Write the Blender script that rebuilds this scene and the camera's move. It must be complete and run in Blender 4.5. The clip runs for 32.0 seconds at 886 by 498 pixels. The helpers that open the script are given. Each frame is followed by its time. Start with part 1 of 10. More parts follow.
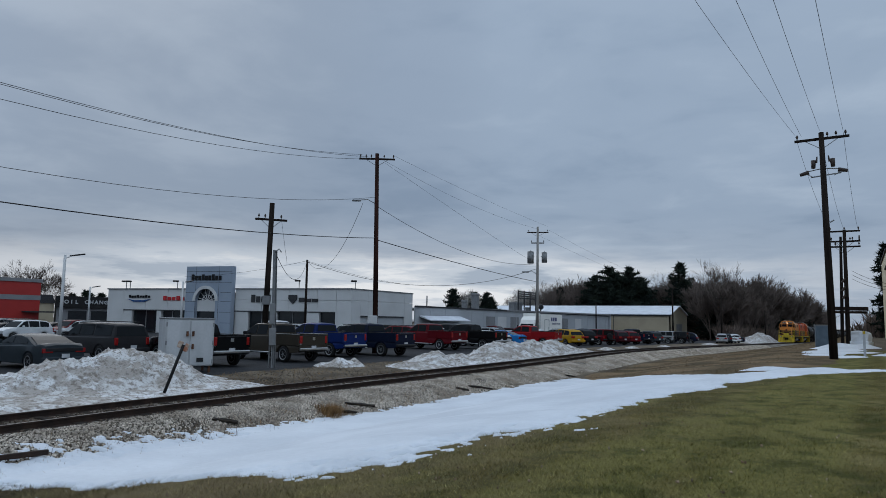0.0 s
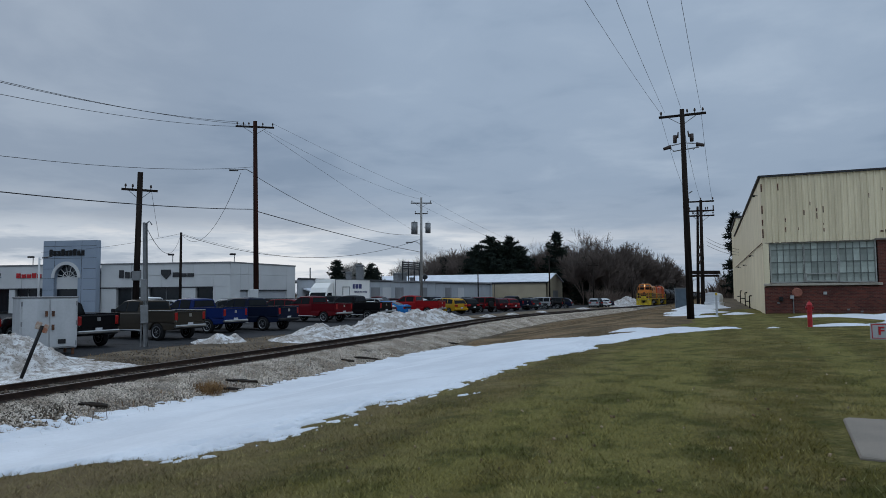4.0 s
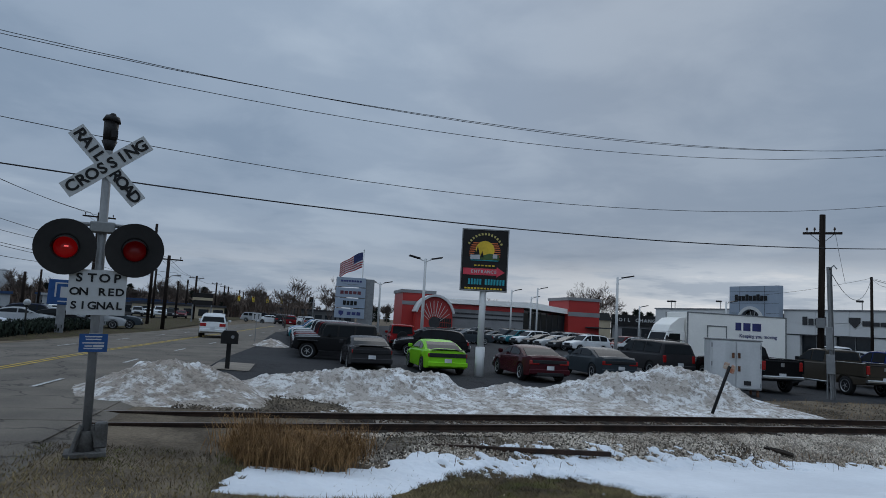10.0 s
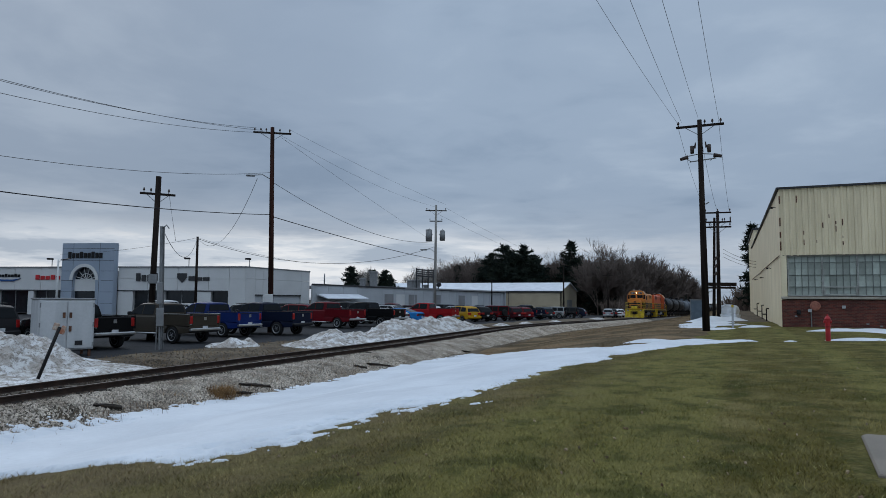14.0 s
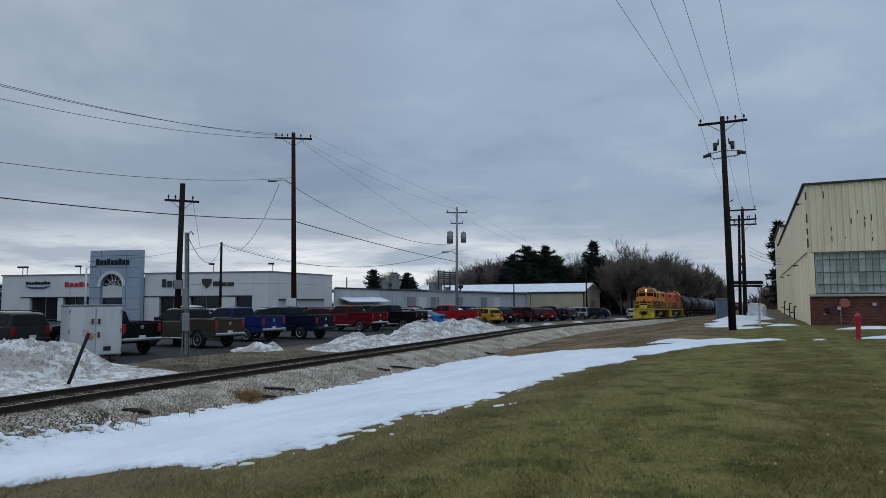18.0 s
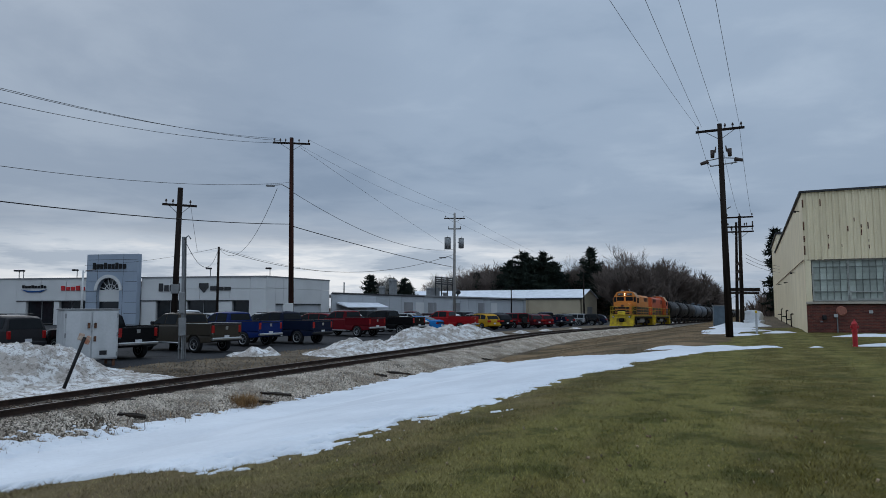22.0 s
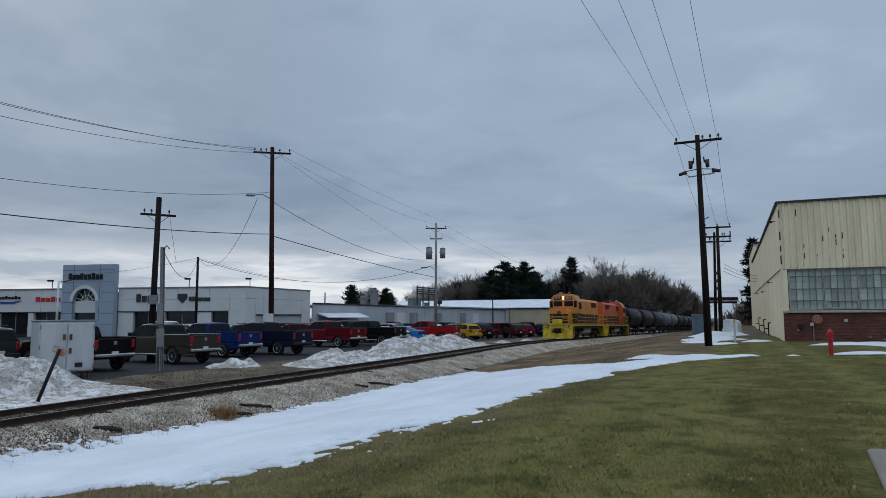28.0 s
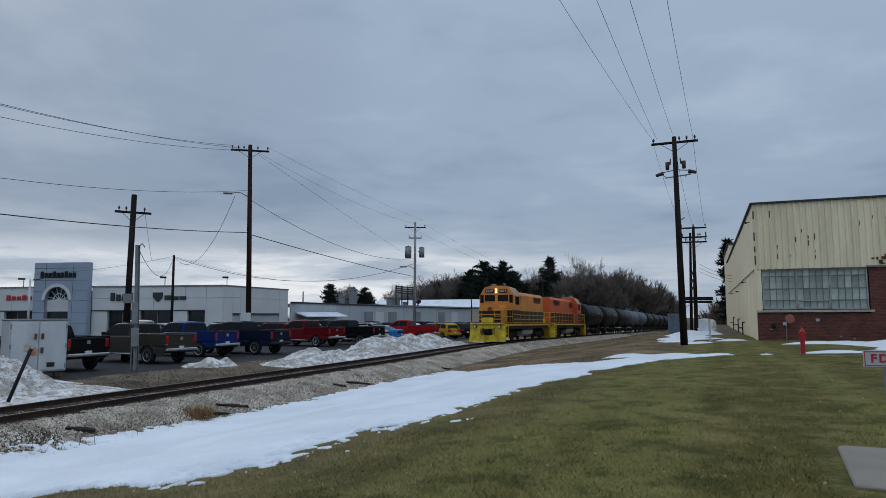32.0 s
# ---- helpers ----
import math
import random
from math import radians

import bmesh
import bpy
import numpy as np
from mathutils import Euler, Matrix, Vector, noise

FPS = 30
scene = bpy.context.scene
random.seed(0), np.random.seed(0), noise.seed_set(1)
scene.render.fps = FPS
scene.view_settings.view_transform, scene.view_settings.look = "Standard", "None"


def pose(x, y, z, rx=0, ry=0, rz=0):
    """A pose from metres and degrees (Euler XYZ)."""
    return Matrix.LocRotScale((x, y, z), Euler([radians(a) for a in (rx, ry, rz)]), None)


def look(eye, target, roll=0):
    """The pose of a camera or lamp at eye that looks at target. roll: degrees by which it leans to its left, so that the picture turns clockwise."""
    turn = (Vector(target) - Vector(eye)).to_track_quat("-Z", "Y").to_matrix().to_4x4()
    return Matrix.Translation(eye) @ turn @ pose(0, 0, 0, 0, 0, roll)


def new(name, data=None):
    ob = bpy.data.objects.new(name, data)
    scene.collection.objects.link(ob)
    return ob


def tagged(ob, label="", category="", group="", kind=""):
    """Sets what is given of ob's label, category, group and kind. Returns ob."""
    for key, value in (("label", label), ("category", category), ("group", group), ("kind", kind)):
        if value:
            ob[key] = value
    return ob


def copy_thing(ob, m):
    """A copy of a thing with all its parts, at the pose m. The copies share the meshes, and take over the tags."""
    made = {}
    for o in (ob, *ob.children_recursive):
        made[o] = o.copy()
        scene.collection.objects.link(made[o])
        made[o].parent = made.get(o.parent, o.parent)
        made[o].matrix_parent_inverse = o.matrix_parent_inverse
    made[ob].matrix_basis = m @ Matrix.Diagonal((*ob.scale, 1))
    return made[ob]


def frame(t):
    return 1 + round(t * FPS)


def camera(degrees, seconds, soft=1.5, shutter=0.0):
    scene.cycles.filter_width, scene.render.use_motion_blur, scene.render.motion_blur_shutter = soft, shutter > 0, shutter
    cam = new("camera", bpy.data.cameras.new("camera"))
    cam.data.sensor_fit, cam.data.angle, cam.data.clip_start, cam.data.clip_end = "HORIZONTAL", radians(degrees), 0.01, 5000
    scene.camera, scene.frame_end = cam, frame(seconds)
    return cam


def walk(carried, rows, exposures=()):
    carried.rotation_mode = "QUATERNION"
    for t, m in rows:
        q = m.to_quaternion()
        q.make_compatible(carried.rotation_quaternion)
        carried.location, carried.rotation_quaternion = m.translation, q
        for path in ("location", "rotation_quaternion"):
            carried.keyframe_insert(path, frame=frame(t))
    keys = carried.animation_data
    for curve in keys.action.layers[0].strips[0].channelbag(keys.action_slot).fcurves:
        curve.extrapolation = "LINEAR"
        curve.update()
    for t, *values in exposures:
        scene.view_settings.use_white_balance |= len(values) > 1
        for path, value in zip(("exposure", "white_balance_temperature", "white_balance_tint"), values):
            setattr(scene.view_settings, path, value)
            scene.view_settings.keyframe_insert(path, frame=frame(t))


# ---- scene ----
EYE = (0.0, 0.0, 2.15)
# seconds, then the camera's turn in degrees; the place never changes, the phone is held at one spot
PATH = [
    (0.0, 96.07, -0.90, 33.50),
    (0.5, 95.67, 0.06, 33.97),
    (1.0, 95.78, 0.68, 41.75),
    (1.5, 95.94, 0.22, 49.03),
    (2.0, 95.60, 0.46, 48.35),
    (2.5, 94.68, 1.44, 34.34),
    (3.0, 94.38, 0.06, 25.73),
    (3.5, 94.03, 0.34, 23.40),
    (5.5, 92.67, 1.63, 25.83),
    (6.0, 92.55, 2.00, 25.90),
    (6.5, 92.40, 2.01, 25.84),
    (7.0, 92.40, 1.92, 25.65),
    (7.5, 92.56, 1.64, 25.51),
    (8.0, 93.15, 1.13, 25.57),
    (8.5, 94.32, 0.08, 34.54),
    (9.0, 95.24, -2.85, 58.98),
    (9.5, 95.80, -3.50, 71.50),
    (10.0, 96.14, -3.19, 77.67),
    (10.5, 96.61, -2.42, 76.59),
    (11.0, 96.95, -1.64, 69.80),
    (11.5, 96.93, -0.71, 56.96),
    (12.0, 96.53, -0.71, 47.66),
    (12.5, 96.13, -0.01, 37.40),
    (13.0, 95.06, -0.17, 27.13),
    (13.5, 94.39, -0.53, 25.35),
    (14.0, 94.26, -0.39, 24.82),
    (14.5, 94.19, 0.10, 25.36),
    (15.0, 94.13, 0.70, 25.93),
    (15.5, 94.12, 1.03, 26.35),
    (17.5, 94.29, 0.43, 26.82),
    (18.0, 94.44, 0.31, 26.71),
    (18.5, 94.51, 0.14, 26.49),
    (19.0, 94.52, 0.10, 26.34),
    (19.5, 94.50, 0.04, 26.21),
    (20.0, 94.48, 0.07, 26.08),
    (20.5, 94.65, 0.08, 26.08),
    (21.0, 94.76, 0.12, 26.23),
    (21.5, 94.86, 0.02, 26.40),
    (22.0, 94.92, 0.04, 26.48),
    (22.5, 95.09, 0.01, 26.64),
    (23.0, 95.20, -0.04, 26.73),
    (23.5, 95.21, -0.13, 26.95),
    (24.0, 95.19, -0.13, 27.69),
    (24.5, 95.12, -0.10, 28.58),
    (25.0, 95.08, -0.25, 27.96),
    (25.5, 95.30, -0.37, 26.95),
    (27.5, 95.62, 0.20, 25.23),
    (28.0, 95.77, 0.23, 24.90),
    (28.5, 95.90, 0.31, 24.51),
    (29.0, 95.85, 0.29, 24.06),
    (29.5, 95.59, 0.32, 23.69),
    (30.0, 95.48, 0.38, 23.67),
    (30.5, 95.53, 0.26, 23.62),
    (31.0, 95.56, 0.08, 23.33),
    (31.5, 95.63, 0.11, 22.97),
    (32.0, 95.70, 0.18, 23.09),
]
cam = camera(67.17, 32.0, soft=0.5)
walk(cam, [(t, pose(*EYE, rx, ry, rz)) for t, rx, ry, rz in PATH],
     exposures=[(0.0, -0.10), (1.5, -0.15), (3.2, -0.12), (6.0, -0.03), (8.0, -0.04), (9.3, -0.18), (12.0, -0.22), (13.5, -0.07), (16.0, -0.03), (32.0, -0.03)])

# ---- sky and light: a heavy overcast late afternoon, brightest through a gap low over the car dealer ----
world = bpy.data.worlds.new("overcast_sky")
scene.world = world
world.use_nodes = True
wn, wl = world.node_tree.nodes, world.node_tree.links
wn.clear()


def wnode(kind, **values):
    n = wn.new(kind)
    for k, v in values.items():
        n.inputs[k].default_value = v
    return n


def wmath(op, a, b=None, c=None):
    n = wn.new("ShaderNodeMath")
    n.operation = op
    for i, v in enumerate((a, b, c)):
        if v is None:
            continue
        if isinstance(v, (int, float)):
            n.inputs[i].default_value = v
        else:
            wl.new(v, n.inputs[i])
    return n.outputs[0]


def wramp(fac, stops, mode="EASE"):
    n = wn.new("ShaderNodeValToRGB")
    n.color_ramp.interpolation = mode
    els = n.color_ramp.elements
    while len(els) < len(stops):
        els.new(0.5)
    for e, (p, c) in zip(els, stops):
        e.position, e.color = p, (*c, 1)
    wl.new(fac, n.inputs[0])
    return n.outputs[0]


def wmix(fac, a, b, mode="MIX"):
    n = wn.new("ShaderNodeMix")
    n.data_type, n.blend_type = "RGBA", mode
    for s, v in ((n.inputs[0], fac), (n.inputs[6], a), (n.inputs[7], b)):
        if isinstance(v, (int, float)):
            s.default_value = v
        elif isinstance(v, tuple):
            s.default_value = (*v, 1)
        else:
            wl.new(v, s)
    return n.outputs[2]


SUN_AZ, SUN_EL = radians(62), radians(32)
sky = wn.new("ShaderNodeTexSky")
sky.sky_type, sky.sun_disc = "NISHITA", False
sky.sun_elevation, sky.sun_rotation = SUN_EL, -SUN_AZ
coord = wn.new("ShaderNodeTexCoord").outputs["Generated"]
split = wn.new("ShaderNodeSeparateXYZ")
wl.new(coord, split.inputs[0])
up_ = wmath("MAXIMUM", split.outputs[2], 0.0)
# the cloud deck is flat: project the view onto it so that the clouds crowd together towards the horizon
deck = wn.new("ShaderNodeCombineXYZ")
lift = wmath("ADD", up_, 0.10)
wl.new(wmath("DIVIDE", split.outputs[0], lift), deck.inputs[0])
wl.new(wmath("DIVIDE", split.outputs[1], lift), deck.inputs[1])
big = wnode("ShaderNodeTexNoise", Scale=0.55, Detail=5.0, Roughness=0.5, Distortion=0.35)
fine = wnode("ShaderNodeTexNoise", Scale=1.9, Detail=6.0, Roughness=0.55, Distortion=0.3)
wl.new(deck.outputs[0], big.inputs["Vector"])
wl.new(deck.outputs[0], fine.inputs["Vector"])
cloud = wmath("ADD", wmath("MULTIPLY", big.outputs[0], 0.65), wmath("MULTIPLY", fine.outputs[0], 0.35))
deck_col = wramp(cloud, [(0.36, (0.215, 0.288, 0.400)), (0.50, (0.275, 0.352, 0.468)), (0.63, (0.345, 0.425, 0.540))])
# the lid grows brighter towards the zenith, as overcast skies do
deck_col = wmix(1.0, deck_col, wramp(up_, [(0.0, (0.95, 0.95, 0.95)), (0.30, (1.10, 1.10, 1.09)), (0.45, (1.18, 1.17, 1.15)), (0.72, (1.70, 1.66, 1.58)), (1.0, (2.35, 2.28, 2.15))]), "MULTIPLY")
# the deck is thinner and paler on the far side, behind the lawn
turn = wmath("MULTIPLY_ADD", split.outputs[0], -0.62, wmath("MULTIPLY", split.outputs[1], 0.50))
deck_col = wmix(1.0, deck_col, wramp(wmath("ADD", turn, 0.5), [(0.10, (1.55, 1.53, 1.50)), (0.42, (1.28, 1.27, 1.25)), (0.55, (1.08, 1.08, 1.07)), (0.80, (1.0, 1.0, 1.0))]), "MULTIPLY")
# a thicker, greyer stretch of the deck stands over the lot
level = wmath("SQRT", wmath("MAXIMUM", wmath("SUBTRACT", 1.0, wmath("MULTIPLY", split.outputs[2], split.outputs[2])), 0.01))
lotward = wmath("DIVIDE", wmath("MULTIPLY_ADD", split.outputs[0], -0.819, wmath("MULTIPLY", split.outputs[1], 0.574)), level)
deck_col = wmix(1.0, deck_col, wramp(lotward, [(0.70, (1.06, 1.06, 1.05)), (0.88, (1.05, 1.05, 1.04)), (0.95, (0.95, 0.95, 0.95)), (1.0, (0.88, 0.88, 0.88))]), "MULTIPLY")
# the pale gap under the deck
gap = wnode("ShaderNodeTexNoise", Scale=3.4, Detail=6.0, Roughness=0.6)
stretch = wn.new("ShaderNodeMapping")
stretch.inputs["Scale"].default_value = (1.0, 1.0, 7.0)
wl.new(coord, stretch.inputs[0])
wl.new(stretch.outputs[0], gap.inputs["Vector"])
low = wmath("ADD", up_, wmath("MULTIPLY", wmath("SUBTRACT", gap.outputs[0], 0.5), 0.10))
gapmask = wramp(low, [(0.0, (1, 1, 1)), (0.075, (0.95, 0.95, 0.95)), (0.115, (0.15, 0.15, 0.15)), (0.16, (0, 0, 0))])
side = wmath("MULTIPLY_ADD", split.outputs[0], -0.64, wmath("MULTIPLY", split.outputs[1], 0.768))
sidemask = wramp(side, [(0.12, (0.10, 0.10, 0.10)), (0.78, (0.32, 0.32, 0.32)), (0.905, (0.55, 0.55, 0.55)), (0.965, (1, 1, 1))])
gapcol = wramp(gap.outputs[0], [(0.38, (0.36, 0.43, 0.53)), (0.47, (0.55, 0.61, 0.69)), (0.57, (0.80, 0.825, 0.86))])
sky_col = wmix(wmath("MULTIPLY", gapmask, sidemask), deck_col, gapcol)
bg = wn.new("ShaderNodeBackground")
dim = wmix(1.0, sky.outputs[0], (0.003, 0.003, 0.003), "MULTIPLY")
wl.new(wmix(1.0, sky_col, dim, "ADD"), bg.inputs[0])
bg.inputs[1].default_value = 1.0
wout = wn.new("ShaderNodeOutputWorld")
wl.new(bg.outputs[0], wout.inputs[0])

sun = new("sun", bpy.data.lights.new("sun", "SUN"))
sun.data.energy, sun.data.angle, sun.data.color = 0.38, radians(40), (1.0, 0.985, 0.96)
sun.matrix_world = look((-60 * math.sin(SUN_AZ), 60 * math.cos(SUN_AZ), 60 * math.tan(SUN_EL)), (0, 0, 0))

# ---- materials ----
def mat(name, col, rough=0.7, metal=0.0, col2=None, scale=3.0, fine=40.0, var=0.12, bump=0.0, bscale=None, spec=None,
        island=0.0, obj=0.0, emit=None, coat=0.0, streak=None):
    """Base colour broken up at two sizes; col2: a second tone in blotches; streak: stretch of the blotches along z."""
    m = bpy.data.materials.new(name)
    m.use_nodes = True
    n, l = m.node_tree.nodes, m.node_tree.links
    b = n["Principled BSDF"]
    b.inputs["Roughness"].default_value, b.inputs["Metallic"].default_value = rough, metal
    if spec is None:
        spec = 0.14 if max(col) < 0.09 and not metal else 0.35
    b.inputs["Specular IOR Level"].default_value = spec
    b.inputs["Coat Weight"].default_value = coat
    tc = n.new("ShaderNodeTexCoord").outputs["Object"]
    if streak:
        mp = n.new("ShaderNodeMapping")
        mp.inputs["Scale"].default_value = streak
        l.new(tc, mp.inputs[0])
        tcs = mp.outputs[0]
    else:
        tcs = tc
    n1 = n.new("ShaderNodeTexNoise")
    n1.inputs["Scale"].default_value, n1.inputs["Detail"].default_value = scale, 5
    n2 = n.new("ShaderNodeTexNoise")
    n2.inputs["Scale"].default_value, n2.inputs["Detail"].default_value = fine, 3
    l.new(tcs, n1.inputs["Vector"])
    l.new(tc, n2.inputs["Vector"])
    r = n.new("ShaderNodeValToRGB")
    r.color_ramp.elements[0].position, r.color_ramp.elements[1].position = 0.38, 0.62
    c2 = col2 or tuple(c * (1 - 1.6 * var) for c in col)
    r.color_ramp.elements[0].color, r.color_ramp.elements[1].color = (*c2, 1), (*col, 1)
    l.new(n1.outputs[0], r.inputs[0])
    hsv = n.new("ShaderNodeHueSaturation")
    l.new(r.outputs[0], hsv.inputs["Color"])
    val = n.new("ShaderNodeMath")
    val.operation = "MULTIPLY_ADD"
    l.new(n2.outputs[0], val.inputs[0])
    val.inputs[1].default_value, val.inputs[2].default_value = 2.4 * var, 1 - 1.2 * var
    out = val.outputs[0]
    for amount, socket in ((island, "Random Per Island"), (obj, "Random")):
        if amount:
            g = n.new("ShaderNodeNewGeometry" if socket != "Random" else "ShaderNodeObjectInfo")
            a = n.new("ShaderNodeMath")
            a.operation = "MULTIPLY_ADD"
            l.new(g.outputs[socket], a.inputs[0])
            a.inputs[1].default_value, a.inputs[2].default_value = 2 * amount, 1 - amount
            p = n.new("ShaderNodeMath")
            p.operation = "MULTIPLY"
            l.new(out, p.inputs[0])
            l.new(a.outputs[0], p.inputs[1])
            out = p.outputs[0]
    l.new(out, hsv.inputs["Value"])
    l.new(hsv.outputs[0], b.inputs["Base Color"])
    if bump:
        n3 = n.new("ShaderNodeTexNoise")
        n3.inputs["Scale"].default_value, n3.inputs["Detail"].default_value = bscale or fine, 5
        l.new(tc, n3.inputs["Vector"])
        bp = n.new("ShaderNodeBump")
        bp.inputs["Strength"].default_value, bp.inputs["Distance"].default_value = 0.8, bump
        l.new(n3.outputs[0], bp.inputs["Height"])
        l.new(bp.outputs[0], b.inputs["Normal"])
    if emit:
        b.inputs["Emission Color"].default_value, b.inputs["Emission Strength"].default_value = (*emit[0], 1), emit[1]
    return m


def lerp3(a, b, u):
    return tuple(x + (y - x) * u for x, y in zip(a, b))




def turf(name, lift, var, island=0.0, bump=0.0):
    """Winter turf: green, olive and straw mixed in patches of several sizes, faint mowing stripes, browner towards the railway."""
    m = mat(name, (0.5, 0.5, 0.5), 0.95, col2=(0.43, 0.43, 0.43), scale=1.1, fine=30, var=var, bump=bump, bscale=45, spec=0.1, island=island)
    n, l = m.node_tree.nodes, m.node_tree.links
    b = n["Principled BSDF"]
    grain = b.inputs["Base Color"].links[0].from_socket
    tc = n.new("ShaderNodeTexCoord").outputs["Object"]

    def tex(scale, detail, rough=0.55, stretch=None):
        t = n.new("ShaderNodeTexNoise")
        t.inputs["Scale"].default_value, t.inputs["Detail"].default_value, t.inputs["Roughness"].default_value = scale, detail, rough
        if stretch:
            mp = n.new("ShaderNodeMapping")
            mp.inputs["Rotation"].default_value, mp.inputs["Scale"].default_value = (0, 0, radians(stretch[0])), (stretch[1], stretch[2], 0.05)
            l.new(tc, mp.inputs[0])
            l.new(mp.outputs[0], t.inputs["Vector"])
        else:
            l.new(tc, t.inputs["Vector"])
        return t.outputs[0]

    def weight(src, lo, hi, top=1.0):
        r = n.new("ShaderNodeMapRange")
        r.inputs["From Min"].default_value, r.inputs["From Max"].default_value, r.inputs["To Max"].default_value = lo, hi, top
        l.new(src, r.inputs["Value"])
        return r.outputs[0]

    def blend(fac, a, c, mode="MIX"):
        x = n.new("ShaderNodeMix")
        x.data_type, x.blend_type = "RGBA", mode
        for s, v in ((x.inputs[0], fac), (x.inputs[6], a), (x.inputs[7], c)):
            if isinstance(v, float):
                s.default_value = v
            elif isinstance(v, tuple):
                s.default_value = (*[q * lift for q in v], 1)
            else:
                l.new(v, s)
        return x.outputs[2]

    col = blend(weight(tex(0.55, 4), 0.38, 0.62), (0.120, 0.102, 0.026), (0.154, 0.124, 0.036))
    col = blend(weight(tex(2.6, 5, 0.65), 0.45, 0.66, 0.75), col, (0.204, 0.167, 0.066))
    col = blend(weight(tex(1.1, 6, 0.7), 0.50, 0.64, 0.52), col, (0.270, 0.222, 0.098))
    col = blend(weight(tex(0.8, 2, 0.45, (-6, 1.0, 0.03)), 0.44, 0.58, 0.85), col, (0.215, 0.190, 0.062))
    col = blend(weight(tex(1.5, 6, 0.7), 0.48, 0.61, 0.72), col, (0.066, 0.073, 0.019))
    sp = n.new("ShaderNodeSeparateXYZ")
    l.new(tc, sp.inputs[0])
    ad = n.new("ShaderNodeMath")
    ad.operation = "MULTIPLY_ADD"
    l.new(tex(0.8, 6, 0.65), ad.inputs[0])
    ad.inputs[1].default_value = 9.0
    l.new(sp.outputs[0], ad.inputs[2])
    col = blend(weight(ad.outputs[0], 2.3, -2.2, 0.88), col, (0.200, 0.150, 0.082))
    earth = blend(weight(tex(1.9, 6, 0.7), 0.50, 0.60), (0.066, 0.050, 0.034), (0.085, 0.088, 0.030))
    col = blend(weight(ad.outputs[0], -4.2, -6.6, 0.92), col, earth)
    two = n.new("ShaderNodeMix")
    two.data_type, two.blend_type = "RGBA", "MULTIPLY"
    two.inputs[0].default_value = 1.0
    l.new(col, two.inputs[6])
    l.new(grain, two.inputs[7])
    dbl = n.new("ShaderNodeMix")
    dbl.data_type, dbl.blend_type = "RGBA", "ADD"
    dbl.inputs[0].default_value = 1.0
    l.new(two.outputs[2], dbl.inputs[6])
    l.new(two.outputs[2], dbl.inputs[7])
    l.new(dbl.outputs[2], b.inputs["Base Color"])
    return m


LAWN = turf("mown_winter_grass", 0.82, 0.5, 0.0, 0.04)
STRAWLAWN = mat("bleached_lawn_straw", (0.32, 0.285, 0.130), 0.95, col2=(0.19, 0.175, 0.065), scale=1.8, fine=8, var=0.2, island=0.5, spec=0.1)
BLADE = turf("grass_blade", 1.25, 0.2, 0.62)
FIELD = mat("low_dead_turf", (0.205, 0.140, 0.082), 0.95, col2=(0.088, 0.066, 0.038), scale=0.45, fine=18, var=0.4, bump=0.03, bscale=30, spec=0.1)
STRAWO = mat("arching_dead_grass", (0.30, 0.175, 0.080), 0.95, col2=(0.14, 0.080, 0.038), scale=2.5, fine=8, var=0.2, island=0.45, spec=0.1)
STRAW = mat("dead_grass", (0.30, 0.195, 0.095), 0.95, col2=(0.13, 0.085, 0.045), scale=1.5, fine=8, var=0.2, island=0.4, spec=0.1)
DIRT = mat("bare_verge", (0.165, 0.130, 0.094), 0.95, col2=(0.085, 0.067, 0.049), scale=0.9, fine=14, var=0.45, bump=0.04, bscale=25, spec=0.15)
ASPH = mat("worn_asphalt", (0.030, 0.030, 0.033), 0.95, col2=(0.036, 0.037, 0.040), scale=0.25, fine=60, var=0.2, bump=0.006, bscale=150)
ROADM = mat("grey_road_asphalt", (0.145, 0.124, 0.102), 0.95, col2=(0.100, 0.086, 0.072), scale=0.5, fine=30, var=0.25, bump=0.005, bscale=120)


def cracked(m, scale, dark):
    """Thin meandering cracks sealed with tar."""
    n, l = m.node_tree.nodes, m.node_tree.links
    b = n["Principled BSDF"]
    src = b.inputs["Base Color"].links[0].from_socket
    tc = n.new("ShaderNodeTexCoord").outputs["Object"]
    warp = n.new("ShaderNodeTexNoise")
    warp.inputs["Scale"].default_value, warp.inputs["Detail"].default_value = 0.9, 4
    l.new(tc, warp.inputs["Vector"])
    mx = n.new("ShaderNodeMix")
    mx.data_type, mx.blend_type = "RGBA", "LINEAR_LIGHT"
    mx.inputs[0].default_value = 0.9
    l.new(tc, mx.inputs[6])
    l.new(warp.outputs[1], mx.inputs[7])
    v = n.new("ShaderNodeTexVoronoi")
    v.feature = "DISTANCE_TO_EDGE"
    v.inputs["Scale"].default_value = scale
    l.new(mx.outputs[2], v.inputs["Vector"])
    r = n.new("ShaderNodeValToRGB")
    r.color_ramp.elements[0].position, r.color_ramp.elements[0].color = 0.004, (dark, dark, dark, 1)
    r.color_ramp.elements[1].position, r.color_ramp.elements[1].color = 0.018, (1, 1, 1, 1)
    l.new(v.outputs[0], r.inputs[0])
    x = n.new("ShaderNodeMix")
    x.data_type, x.blend_type = "RGBA", "MULTIPLY"
    x.inputs[0].default_value = 1.0
    l.new(src, x.inputs[6])
    l.new(r.outputs[0], x.inputs[7])
    l.new(x.outputs[2], b.inputs["Base Color"])


